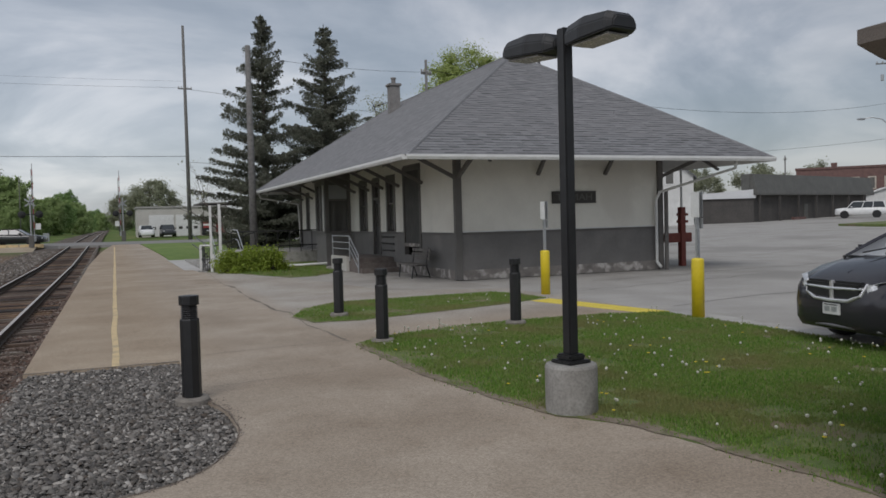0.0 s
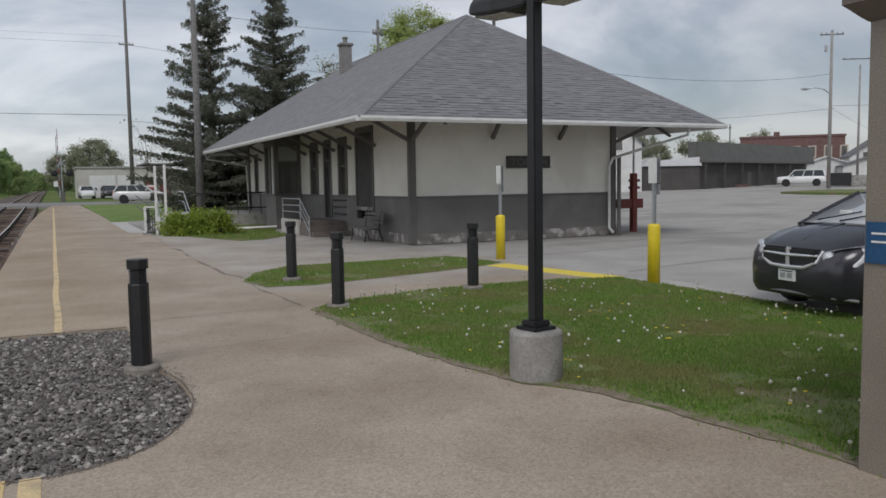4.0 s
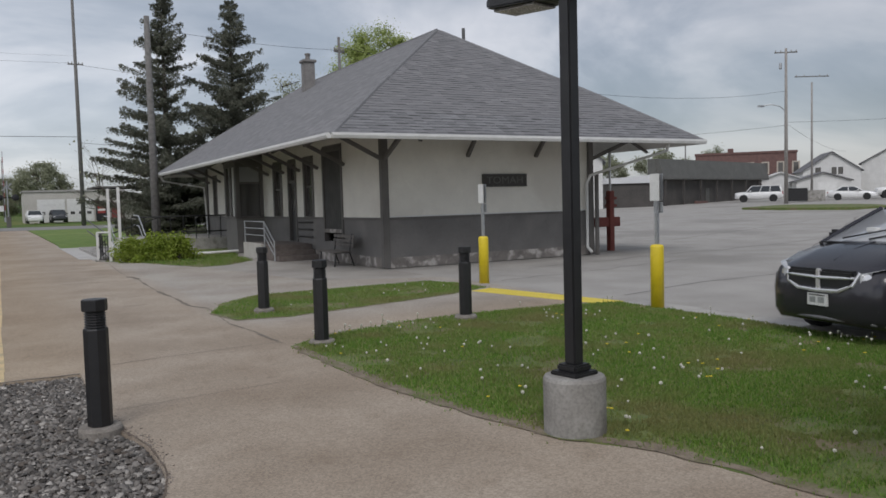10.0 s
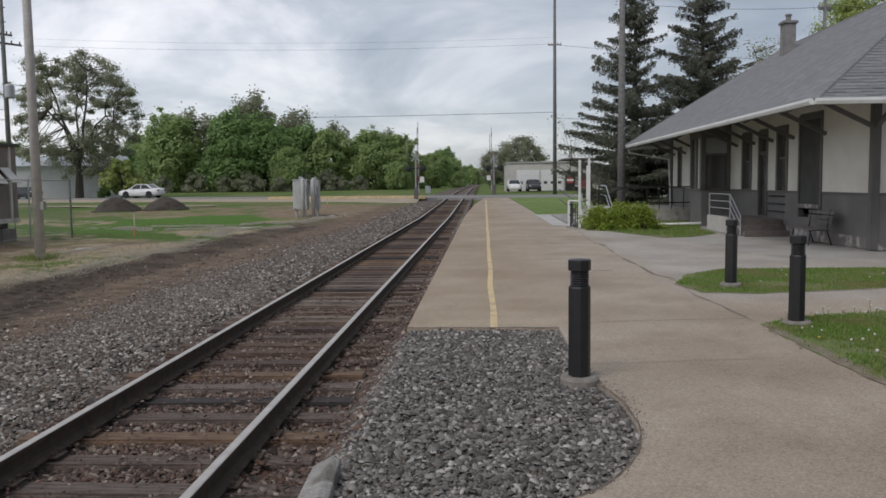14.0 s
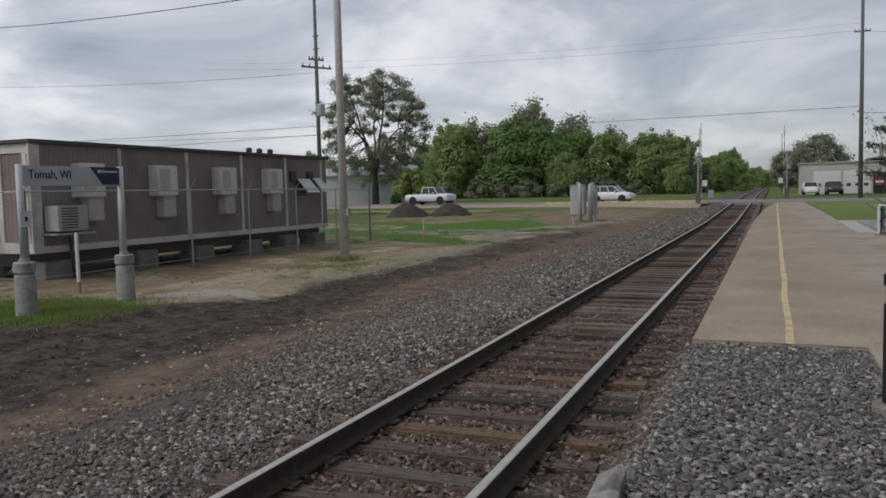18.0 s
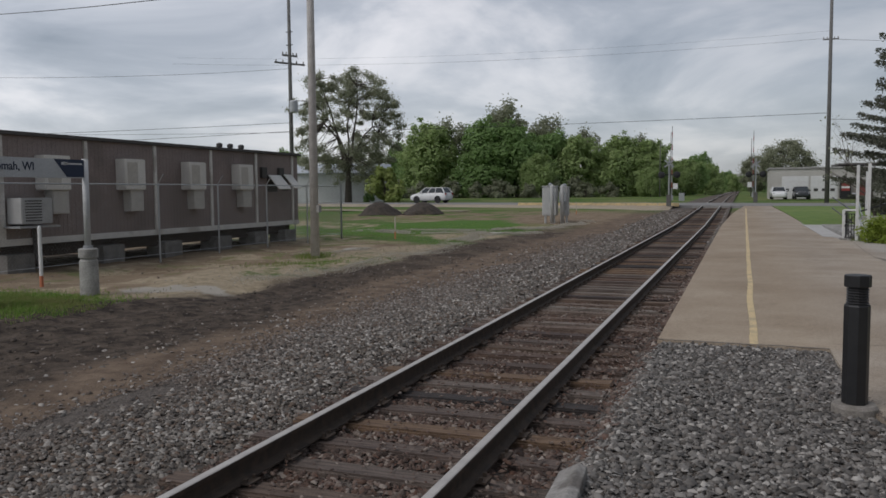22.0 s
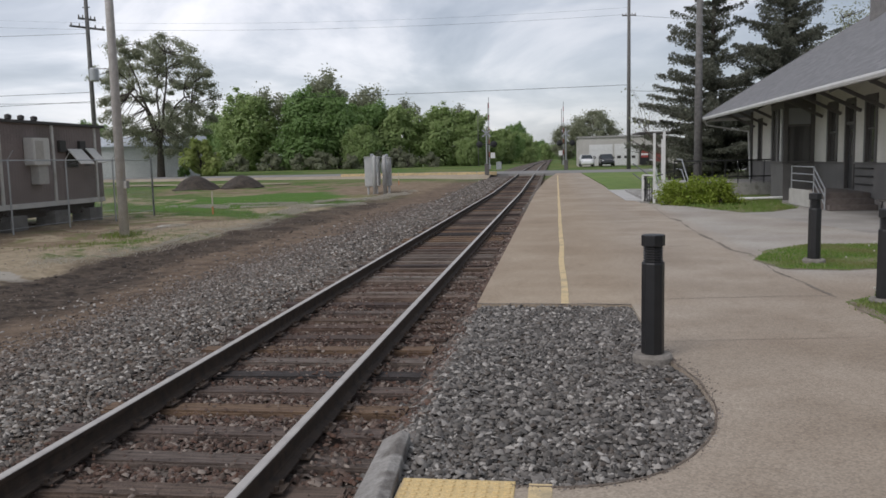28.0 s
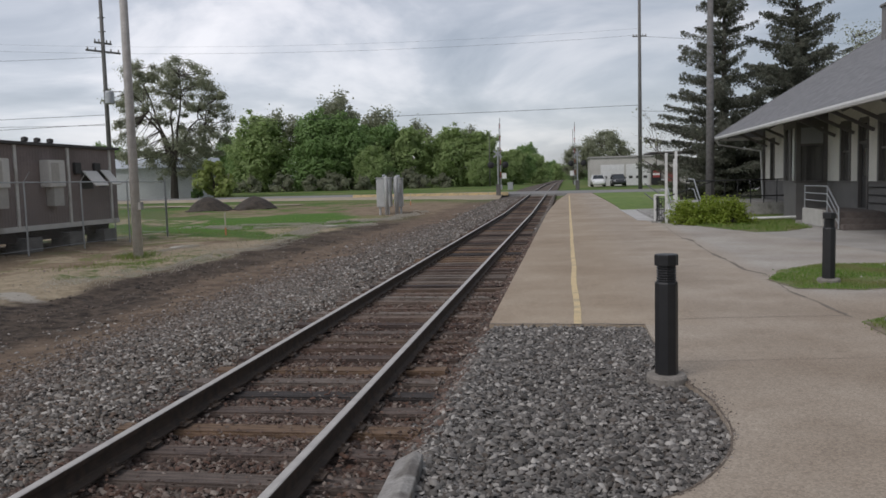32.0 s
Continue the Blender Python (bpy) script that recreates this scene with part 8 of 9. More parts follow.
def build_roads():
    bm = bmesh.new()
    rows = []
    for x in (-220, -120, -80, -60, -40, -20, -6, 5, 20, 40, 60):
        y = road_y(x)
        rows.append([bm.verts.new((x, y + d, grade(y + d) + (0.03 if abs(x) > 5.5 else 0.012) - drop)) for d, drop in ((-4.35, 0.6), (-4.2, 0.0), (4.2, 0.0), (4.35, 0.6))])
    for a, b in zip(rows, rows[1:]):
        for k in range(3):
            bm.faces.new((a[k], b[k], b[k + 1], a[k + 1]))
    tagged(part("road", bm, surf("road_asphalt", (0.2, 0.195, 0.185), (0.25, 0.24, 0.23), 0.5, 0.9, 0.2, 40)), "grey asphalt road over the level crossing", "road", kind="structure")
    # crossing panels between and beside the rails
    cp = surf("crossing_panel", (0.27, 0.26, 0.245), (0.33, 0.32, 0.30), 1.5, 0.9, 0.3, 30)
    lc = tagged(new("level_crossing"), "worn concrete panels of the level crossing", "level crossing", kind="structure")
    for k in range(6):
        for x0, x1 in ((-2.35, -1.6), (-1.41, -0.1), (0.1, 0.85)):
            y = 75.8 + 1.5 * k
            part("crossing_panel", box(x0, x1, y, y + 1.46, grade(y) - 0.2, grade(y) + 0.02, 0.01), cp, lc)
    # pale dirt shoulder and yellow kerb
    dirt = surf("pale_shoulder", (0.33, 0.27, 0.19), (0.4, 0.34, 0.25), 0.8, 0.95, 0.4, 20)
    bm = bmesh.new()
    prev = None
    for k in range(29):
        x = -60 + 2.0 * k
        far = road_y(x) - 4.0
        near = far - 3.2 - 2.2 * ease(-25, -8, x) + 0.8 * noise.noise((x * 0.4, 2, 0))
        cur = (bm.verts.new((x, near, land(x, near) + 0.012)), bm.verts.new((x, (near + far) / 2, max(land(x, (near + far) / 2), grade(far) - 0.2) + 0.05)), bm.verts.new((x, far, grade(far) + 0.04)))
        if prev:
            for j in (0, 1):
                bm.faces.new((prev[j], cur[j], cur[j + 1], prev[j + 1]))
        prev = cur
    tagged(part("road_shoulder", bm, dirt), "pale dirt shoulder beside the road", "road shoulder", kind="structure")
    for k in range(8):
        x = -19 + 1.95 * k
        y = road_y(x) - 4.6
        tagged(part("kerb_block", box(x, x + 1.85, y - 0.12, y + 0.12, grade(y) - 0.1, grade(y) + 0.24, 0.03), YELLOW_PAINT), "yellow painted kerb block beside the road", "kerb", "yellow kerb blocks")
    # straw-coloured tracks across the western grass
    for k, (p, q, w) in enumerate((((-20, 66, 0), (-70, 76, 0), 0.9), ((-34, 16.6, 0), (-66, 51, 0), 2.6), ((-150, 56.5, 0), (-78, 61.8, 0), 1.6))):
        bm = bmesh.new()
        prev = None
        for i in range(14):
            t = i / 13
            x, y = p[0] + (q[0] - p[0]) * t, p[1] + (q[1] - p[1]) * t + 0.8 * noise.noise((i, k, 0))
            cur = (bm.verts.new((x, y - w, gz(x, y - w) + 0.07)), bm.verts.new((x, y + w, gz(x, y + w) + 0.07)))
            if prev:
                bm.faces.new((prev[0], cur[0], cur[1], prev[1]))
            prev = cur
        tagged(part("wheel_track", bm, dirt), "pale worn track across the grass", "track", kind="structure")


build_roads()


def signal_mast(x, y, turn):
    s = thing("crossing_signal", pose(x, y, grade(y), 0, 0, turn), "level crossing signal with crossbuck, lamps and a raised gate arm", "crossing signal", "level crossing signals")
    part("mast", rod((0, 0, 0), (0, 0, 4.3), 0.07, n=10), STEEL, s)
    part("base_box", box(-0.2, 0.2, -0.2, 0.2, 0, 1.0, 0.03), GREY_TRIM, s, "grey gate mechanism box")
    for a in (38, -38):
        part("crossbuck_blade", box(-0.5, 0.5, -0.09, -0.07, -0.06, 0.06, 0.004, rot=pose(0, 0, 0, 0, a, 0)), STEEL, s, "dull crossbuck blade").matrix_local = pose(0, -0.0, 3.75)
    bar = part("lamp_bar", box(-0.75, 0.75, -0.04, 0.04, 2.72, 2.8, 0.01), BLACK, s)
    for dx in (-0.65, 0.65):
        for dy in (-0.1, 0.1):
            t = part("target", lathe([(0.3, 0), (0.3, 0.02), (0.12, 0.05)], 18), BLACK, bar, "round black lamp target")
            t.matrix_local = pose(dx, dy, 2.76, 90 if dy < 0 else -90, 0, 0)
            part("hood", lathe([(0.12, 0), (0.12, 0.22)], 12), BLACK, t)
    g = part("gate_arm", box(0.21, 0.27, -0.02, 0.02, 0.9, 7.0, 0.004), STEEL, s, "raised red and white gate arm")
    for k in range(5):
        part("red_band", box(0.205, 0.275, -0.024, 0.024, 1.6 + 1.1 * k, 2.1 + 1.1 * k), surf("gate_red", (0.25, 0.05, 0.05), (0.3, 0.06, 0.06), 4, 0.5, 0.05), g)
    part("counterweight", box(-0.1, 0.35, -0.1, 0.1, 0.5, 0.95, 0.02), STEEL, g)
    part("warning_plate", box(0.35, 0.75, -0.05, -0.03, 1.5, 2.0), WHITE, s, "white warning plate")


signal_mast(-4.3, 75.4, 0)
signal_mast(3.0, 86.2, 180)


def gable(name, x, y, turn, w, d, eave, ridge, wall, roof, label, windows=(), z=0.0, door=None):
    """A house with a gabled roof; its gable looks along -y before the turn."""
    h = thing(name, pose(x, y, z, 0, 0, turn), label, "house")
    body = bmesh.new()
    sec = [(-w / 2, -0.3), (w / 2, -0.3), (w / 2, eave), (0, ridge), (-w / 2, eave)]
    extrude_y(sec, 0, d, body)
    part("wall", body, wall, h)
    for sgn in (-1, 1):
        s = bmesh.new()
        over = 0.35
        k = (ridge - eave) / (w / 2)
        q = [(0, ridge + 0.02), (sgn * (w / 2 + over), eave - k * over + 0.02), (sgn * (w / 2 + over), eave - k * over + 0.16), (0, ridge + 0.18)]
        extrude_y(q, -0.35, d + 0.35, s)
        part("roof", s, roof, h)
    for wx, wz, ww, wh in windows:
        win = part("window", box(wx - ww / 2 - 0.1, wx + ww / 2 + 0.1, -0.06, 0.0, wz - 0.1, wz + wh + 0.1, 0.01), WHITE, h, "small framed window")
        part("pane", box(wx - ww / 2, wx + ww / 2, -0.075, -0.062, wz, wz + wh), PANE, win)
    if door:
        part("door", box(door[0] - door[1] / 2, door[0] + door[1] / 2, -0.06, 0, 0, door[2], 0.01), WHITE, h)
    return h


def build_town():
    white_wall = surf("white_clapboard", (0.6, 0.6, 0.58), (0.68, 0.68, 0.66), 1.2, 0.7, 0.15, 12)
    grey_roof = surf("far_grey_shingles", (0.13, 0.13, 0.135), (0.18, 0.18, 0.185), 3, 0.9, 0.2, 8)
    olive = surf("dark_olive_metal", (0.105, 0.105, 0.097), (0.125, 0.125, 0.115), 0.8, 0.7, 0.15, 6)
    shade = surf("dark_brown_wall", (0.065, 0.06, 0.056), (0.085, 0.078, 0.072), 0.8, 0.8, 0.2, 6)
    redbrick = surf("old_red_brick", (0.14, 0.082, 0.074), (0.18, 0.105, 0.092), 1.5, 0.9, 0.4, 12)
    # the dark mansard-fronted building across the car park
    b = thing("commercial_building", pose(68.0, 68.85, 0.6, 0, 0, 18.2), "low dark commercial building with a deep mansard fascia", "commercial building")
    part("wall", box(0.3, 31.0, 0.9, 14, -0.4, 3.3), shade, b)
    fascia = bmesh.new()
    extrude_y([(0.0, 3.05), (-0.9, 3.05), (-0.9, 3.25), (-0.25, 5.4), (0.0, 5.4)], 0, 31.6, fascia)
    fascia.transform(Matrix(((0, 1, 0, 0), (1, 0, 0, 0.95), (0, 0, 1, 0), (0, 0, 0, 1))))
    part("front_fascia", fascia, olive, b, "deep olive mansard fascia")
    part("side_fascia", box(-0.1, 0.3, 0.95, 2.0, 3.05, 5.4, 0.05), olive, b)
    part("flat_roof", box(0.3, 31.3, 0.95, 14, 3.3, 3.45, 0.03), surf("white_membrane_roof", (0.62, 0.63, 0.64), (0.7, 0.71, 0.72), 0.6, 0.7, 0.1), b, "pale membrane roof")
    part("door", box(12.6, 13.6, 0.8, 0.9, -0.3, 2.0, 0.01), olive, b, "dark door")
    part("bench", box(8.0, 11.0, -0.2, 0.2, -0.2, 0.45, 0.03), redbrick, b)
    for k in range(7):
        part("pillar", box(0.6 + 4.6 * k, 0.8 + 4.6 * k, 0.1, 0.3, -0.4, 3.05), shade, b)
    w = thing("low_annex", pose(68.0, 69.6, 0.55, 0, 0, 152), "dark low annex with a pale membrane roof", "commercial building")
    part("wall", box(0, 13, -12, 0, -0.5, 2.75), shade, w)
    part("roof", extrude_y([(-0.2, 2.75), (13.3, 2.75), (13.3, 2.85), (6.0, 3.3), (-0.2, 3.75)], -12.3, 0.25), surf("white_membrane_roof", (0.55, 0.56, 0.57), (0.63, 0.64, 0.65)), w, "pale sloping membrane roof")
    # brick block behind
    c = thing("brick_building", pose(114, 107.5, 1.5, 0, 0, -48), "two-storey red brick commercial block", "brick building")
    part("wall", box(0, 17, 0, 12, -0.5, 7.3), redbrick, c)
    part("parapet", box(-0.15, 17.15, -0.15, 12.15, 7.3, 7.7, 0.05), redbrick, c)
    part("chimney", box(5.6, 6.6, 4, 5, 7.3, 8.6, 0.03), redbrick, c)
    for k in range(5):
        w = part("window", box(6.2 + 2.5 * k, 7.5 + 2.5 * k, -0.08, 0, 3.6, 5.8, 0.02), surf("cream_surround", (0.45, 0.4, 0.34), (0.5, 0.45, 0.38), 3, 0.8, 0.1), c, "arched sash window in a pale surround")
        part("pane", box(6.45 + 2.5 * k, 7.25 + 2.5 * k, -0.1, -0.082, 3.8, 5.6), PANE, w)
    gable("white_house", 112, 78.8, -45, 8.0, 9, 3.6, 6.3, white_wall, grey_roof, "white clapboard house with a steep gable", ((-1.9, 3.0, 0.8, 1.1), (0.3, 3.0, 0.7, 1.1), (1.2, 3.0, 0.7, 1.1)), 1.3)
    gable("white_garage", 104, 74.5, -45, 7.0, 6, 2.2, 3.3, white_wall, grey_roof, "low white garage with a gabled roof", (), 1.1, (0.5, 2.4, 2.0))
    gable("white_garage", 104, 81.5, -45, 7.5, 6, 2.3, 3.6, white_wall, white_wall, "pale garage beside the dark building", (), 1.1)
    gable("grey_house", 120, 74, -60, 9, 10, 4.5, 7.0, white_wall, grey_roof, "grey-roofed house behind parked cars", ((0, 3, 1, 1.2),), 1.4)
    gable("grey_house", 128, 66, -60, 10, 10, 5, 7.6, white_wall, grey_roof, "grey-roofed house behind parked cars", ((0, 3, 1, 1.2),), 1.5)
    gable("white_house", 58, 73, -40, 7, 9, 5.4, 8.4, white_wall, grey_roof, "white gabled house beyond the depot's corner", ((-1.1, 4.6, 0.8, 1.2), (1.0, 4.6, 0.8, 1.2)), 0.5)
    # skip and dark bin, and the grass strip they stand by
    skip = thing("dumpster", pose(77.2, 58.6, lot_z(77), 0, 0, -50), "dark steel dumpster with a lid", "dumpster")
    part("body", box(-1, 1, -0.7, 0.7, 0.1, 1.4, 0.04), BLACK, skip)
    part("lid", box(-1.05, 1.05, -0.75, 0.75, 1.4, 1.48, 0.02), BLACK, skip)
    sk = thing("concrete_barrier", pose(79.6, 58.2, lot_z(79), 0, 0, -50), "weathered concrete barrier beside the dumpster", "barrier")
    part("block", box(-1.0, 1.0, -0.4, 0.4, 0, 1.2, 0.05), CONCRETE_GREY, sk)
    o = prism(ragged([(57, 48.8), (55.5, 44), (55.5, 37.7), (61, 38), (67, 43.5), (71, 50), (69.8, 53.6), (63.5, 52)], 1.5, 0.2), -0.3, 0.12)
    ob = part("verge", o, GRASS_SOIL)
    ob.matrix_world = pose(0, 0, lot_z(62) - 0.02)
    tagged(ob, "strip of mown grass at the car park's edge", "grass verge", kind="structure")
    # the garage by the crossing
    pale = surf("pale_block_wall", (0.46, 0.44, 0.40), (0.53, 0.51, 0.47), 0.8, 0.8, 0.2, 10)
    g = thing("garage_building", pose(5.04, 112, grade(112), 0, 0, 0), "pale flat-roofed garage with two roller doors", "garage")
    part("wall", box(0, 11.2, 0, 10, -0.5, 3.65), pale, g)
    part("parapet", box(-0.15, 11.35, -0.15, 10, 3.65, 3.88, 0.03), surf("parapet_cap", (0.35, 0.34, 0.32), (0.4, 0.39, 0.37), 2, 0.7, 0.1), g)
    for x in (1.42, 4.75):
        d = part("roller_door", box(x, x + 3.1, -0.06, 0, -0.1, 2.75, 0.01), WHITE, g, "white sectional garage door")
        for k in range(4):
            part("panel", box(x + 0.05, x + 3.05, -0.085, -0.062, -0.05 + 0.69 * k, 0.6 + 0.69 * k, 0.008), WHITE, d)
        for k in range(3):
            part("pane", box(x + 0.35 + 0.95 * k, x + 0.85 + 0.95 * k, -0.1, -0.086, 0.85, 1.2), PANE, d)
    part("wing", box(8.2, 17.1, 1.5, 10, -0.5, 3.4), pale, g)
    part("wing_roof", box(8.0, 17.6, 1.2, 10.2, 4.1, 4.32, 0.03), GREY_TRIM, g, "flat dark roof edge of the wing")
    part("sign", box(9.0, 11.0, -0.05, 0.0, 3.2, 3.6), BLACK, g, "dark fascia sign")
    v = thing("vending_machine", pose(13.63, 111.4, grade(111), 0, 0, 0), "dark vending machine against the garage wall", "vending machine")
    part("cabinet", box(-0.6, 0.6, -0.4, 0.4, 0, 1.95, 0.03), BLACK, v)
    part("front", box(-0.45, 0.45, -0.42, -0.4, 0.9, 1.8), surf("machine_red", (0.3, 0.04, 0.04), (0.35, 0.06, 0.05), 3, 0.4, 0.05), v)
    part("strip", box(-0.45, 0.45, -0.425, -0.402, 1.2, 1.45), WHITE, v)
    rc = thing("storage_cabinet", pose(15.4, 111.2, grade(111)), "tall dull red storage cabinet beside the garage", "cabinet")
    part("body", box(-0.55, 0.55, -0.35, 0.35, 0, 1.85, 0.03), surf("dull_red_enamel", (0.17, 0.045, 0.04), (0.21, 0.06, 0.05), 3, 0.6, 0.1), rc)
    part("door", box(-0.5, 0.5, -0.37, -0.352, 0.08, 1.78, 0.01), surf("dull_red_enamel", (0.17, 0.045, 0.04), (0.21, 0.06, 0.05)), rc)
    # white metal shed behind the yard
    siding_m, roof_m = surf("white_metal_siding", (0.64, 0.65, 0.65), (0.7, 0.71, 0.71), 1, 0.5, 0.0, 8), surf("pale_blue_metal_roof", (0.46, 0.5, 0.54), (0.52, 0.56, 0.6), 1, 0.45, 0.1, 8)
    gable("metal_shed", -59.5, 103.5, -62, 10, 14.0, 4.2, 5.5, siding_m, roof_m, "white metal shed with a pale blue roof", (), 0.3)
    gable("metal_shed", -47.6, 105.0, 26, 5, 8, 3.4, 4.6, siding_m, roof_m, "white metal shed wing with a pale door", (), 0.3, (0, 2.6, 2.6))
    m = thing("trackside_box", pose(-4.6, 96, grade(96)), "small pale trackside equipment box", "equipment box")
    part("box", box(-0.3, 0.3, -0.3, 0.3, 0, 0.9, 0.03), STEEL, m)


build_town()


# ---- vehicles ----
def car_paint(name, c, rough=0.25, metal=0.0):
    return surf(name, c, tuple(v * 1.06 for v in c), 1.0, rough, 0.0, 200, metal=metal, coat=0.25)


TYRE = surf("tyre_rubber", (0.018, 0.018, 0.018), (0.028, 0.028, 0.028), 9, 0.85, 0.15, 80)
RIM = surf("alloy_rim", (0.38, 0.38, 0.39), (0.45, 0.45, 0.46), 6, 0.35, 0.05, 80, metal=0.8)
CHROME = surf("chrome_trim", (0.74, 0.74, 0.75), (0.8, 0.8, 0.81), 6, 0.22, 0.0, 80, metal=0.6)
CARGLASS = glass("car_glass", (0.03, 0.035, 0.038), 0.04)
LENS = surf("headlamp_lens", (0.4, 0.41, 0.42), (0.6, 0.61, 0.62), 14, 0.12, 0.1, 60, coat=0.5)
REDLENS = surf("tail_lamp_lens", (0.3, 0.012, 0.012), (0.36, 0.02, 0.02), 8, 0.2, 0.05)


def loft(sections):
    """A body from cross sections (x, [(half width, z), ...]) mirrored about the middle."""
    bm = bmesh.new()
    rings = []
    for x, half in sections:
        ring = [(x, y, z) for y, z in half] + [(x, -y, z) for y, z in half[::-1] if y > 1e-6]
        rings.append([bm.verts.new(v) for v in ring])
    for a, b in zip(rings, rings[1:]):
        n = len(a)
        for k in range(n):
            bm.faces.new((a[k], a[(k + 1) % n], b[(k + 1) % n], b[k]))
    bm.faces.new(rings[0][::-1])
    bm.faces.new(rings[-1])
    return bm


def rim_profile(w, zb, zm, zt, crown=0.03):
    return [(0, zb), (w * 0.86, zb), (w * 0.98, zb + 0.1), (w, zm), (w * 0.97, zt - 0.12), (w * 0.88, zt - 0.02), (w * 0.5, zt + crown * 0.7), (0, zt + crown)]


def vehicle(name, label, paint, body, cabin, wheels, radius, half, lamps, category="car", roof_w=0.72, open_bed=None):
    v = thing(name, pose(0, 0, 0), label, category)
    bm = loft([(x, rim_profile(w, zb, (zb + zt) / 2 + 0.05, zt)) for x, w, zb, zt in body])
    part("body", bm, paint, v, smooth=True)
    # glass house with a painted roof and pillars
    belt = cabin["belt"]
    low, top = cabin["low"], cabin["top"]
    w0, w1 = half * 0.93, half * roof_w
    g = bmesh.new()
    a = [g.verts.new(p) for p in ((low[0], -w0, belt), (low[0], w0, belt), (low[1], w0, belt), (low[1], -w0, belt))]
    b = [g.verts.new(p) for p in ((top[0], -w1, cabin["height"]), (top[0], w1, cabin["height"]), (top[1], w1, cabin["height"]), (top[1], -w1, cabin["height"]))]
    g.faces.new(a)
    g.faces.new(b)
    for k in range(4):
        g.faces.new((a[k], a[(k + 1) % 4], b[(k + 1) % 4], b[k]))
    bmesh.ops.bevel(g, geom=g.edges[:], offset=0.05, segments=2, affect="EDGES")
    part("window_band", g, CARGLASS, v, "tinted glass all round")
    part("roof", box(top[1] - 0.02, top[0] + 0.02, -w1 - 0.03, w1 + 0.03, cabin["height"] - 0.05, cabin["height"] + 0.035, 0.03), paint, v)
    zs = cabin["height"] - 0.02
    for sg in (-1, 1):
        part("pillar", rod((low[0], sg * w0, belt), (top[0], sg * w1, zs), 0.045, n=6), paint, v)
        part("pillar", rod((low[1], sg * w0, belt), (top[1], sg * w1, zs), 0.07, n=6), paint, v)
        for f in cabin.get("posts", (0.45,)):
            xa, xb = low[1] + (low[0] - low[1]) * f, top[1] + (top[0] - top[1]) * f
            part("pillar", rod((xa, sg * (w0 + 0.01), belt), (xb, sg * (w1 + 0.01), zs), 0.04, n=6), paint, v)
        m = part("mirror", box(low[0] - 0.55, low[0] - 0.38, sg * half * 0.93, sg * (half + 0.17), belt + 0.03, belt + 0.18, 0.03), paint, v, "door mirror")
    for x, y0, y1, z0, z1 in lamps["front"]:
        for sg in (-1, 1):
            part("headlight", box(x - 0.14, x, sg * y0, sg * y1, z0, z1, 0.03), LENS, v, "clear headlight")
    for x, y0, y1, z0, z1 in lamps["rear"]:
        for sg in (-1, 1):
            part("tail_light", box(x, x + 0.1, sg * y0, sg * y1, z0, z1, 0.02), REDLENS, v, "red tail light")
    hubs = []
    for x in wheels:
        for sg in (-1, 1):
            w = part("wheel", lathe([(radius * 0.62, -0.1), (radius * 0.95, -0.1), (radius, -0.07), (radius, 0.07), (radius * 0.95, 0.1), (radius * 0.62, 0.1)], 22), TYRE, v, "tyre and alloy wheel", True)
            w.matrix_local = pose(x, sg * (half - 0.12), radius, 90, 0, 0)
            part("rim", lathe([(radius * 0.62, -0.085), (radius * 0.66, -0.105), (radius * 0.66, 0.105), (radius * 0.62, 0.085)], 18), RIM, w)
            for k in range(5):
                sp = part("spoke", box(-0.035, 0.035, 0.05, radius * 0.63, -0.095, 0.095, 0.01), RIM, w)
                sp.matrix_local = pose(0, 0, 0, 0, 0, 72 * k)
            hubs.append((w, x, sg * (half - 0.12), radius))
            part("wheel_arch", lathe([(radius * 1.02, -0.02), (radius * 1.16, -0.02), (radius * 1.16, 0.02), (radius * 1.02, 0.02)], 22), TYRE, v).matrix_local = pose(x, sg * (half - 0.005), radius + 0.02, 90, 0, 0)
    return v, hubs


SEDAN = dict(body=[(2.42, 0.62, 0.3, 0.62), (2.35, 0.8, 0.24, 0.72), (1.9, 0.9, 0.2, 0.84), (0.95, 0.91, 0.18, 0.96), (-0.4, 0.92, 0.18, 0.98), (-1.5, 0.91, 0.2, 1.02), (-2.2, 0.86, 0.26, 1.0), (-2.4, 0.74, 0.34, 0.85)],
             cabin=dict(belt=0.94, low=(1.05, -1.75), top=(0.25, -1.0), height=1.44, posts=(0.5,)), wheels=(1.42, -1.38), radius=0.33, half=0.92,
             lamps=dict(front=[(2.36, 0.5, 0.8, 0.55, 0.7)], rear=[(-2.42, 0.45, 0.8, 0.72, 0.88)]))
CROSS = dict(body=[(2.35, 0.66, 0.36, 0.75), (2.28, 0.84, 0.3, 0.86), (1.8, 0.93, 0.26, 1.02), (0.9, 0.94, 0.24, 1.12), (-0.5, 0.95, 0.24, 1.14), (-1.8, 0.94, 0.26, 1.16), (-2.3, 0.88, 0.34, 1.1), (-2.38, 0.8, 0.42, 1.0)],
             cabin=dict(belt=1.1, low=(1.15, -2.25), top=(0.35, -1.85), height=1.7, posts=(0.36, 0.66)), wheels=(1.4, -1.38), radius=0.36, half=0.95,
             lamps=dict(front=[(2.3, 0.55, 0.84, 0.72, 0.88)], rear=[(-2.4, 0.6, 0.86, 0.85, 1.12)]))
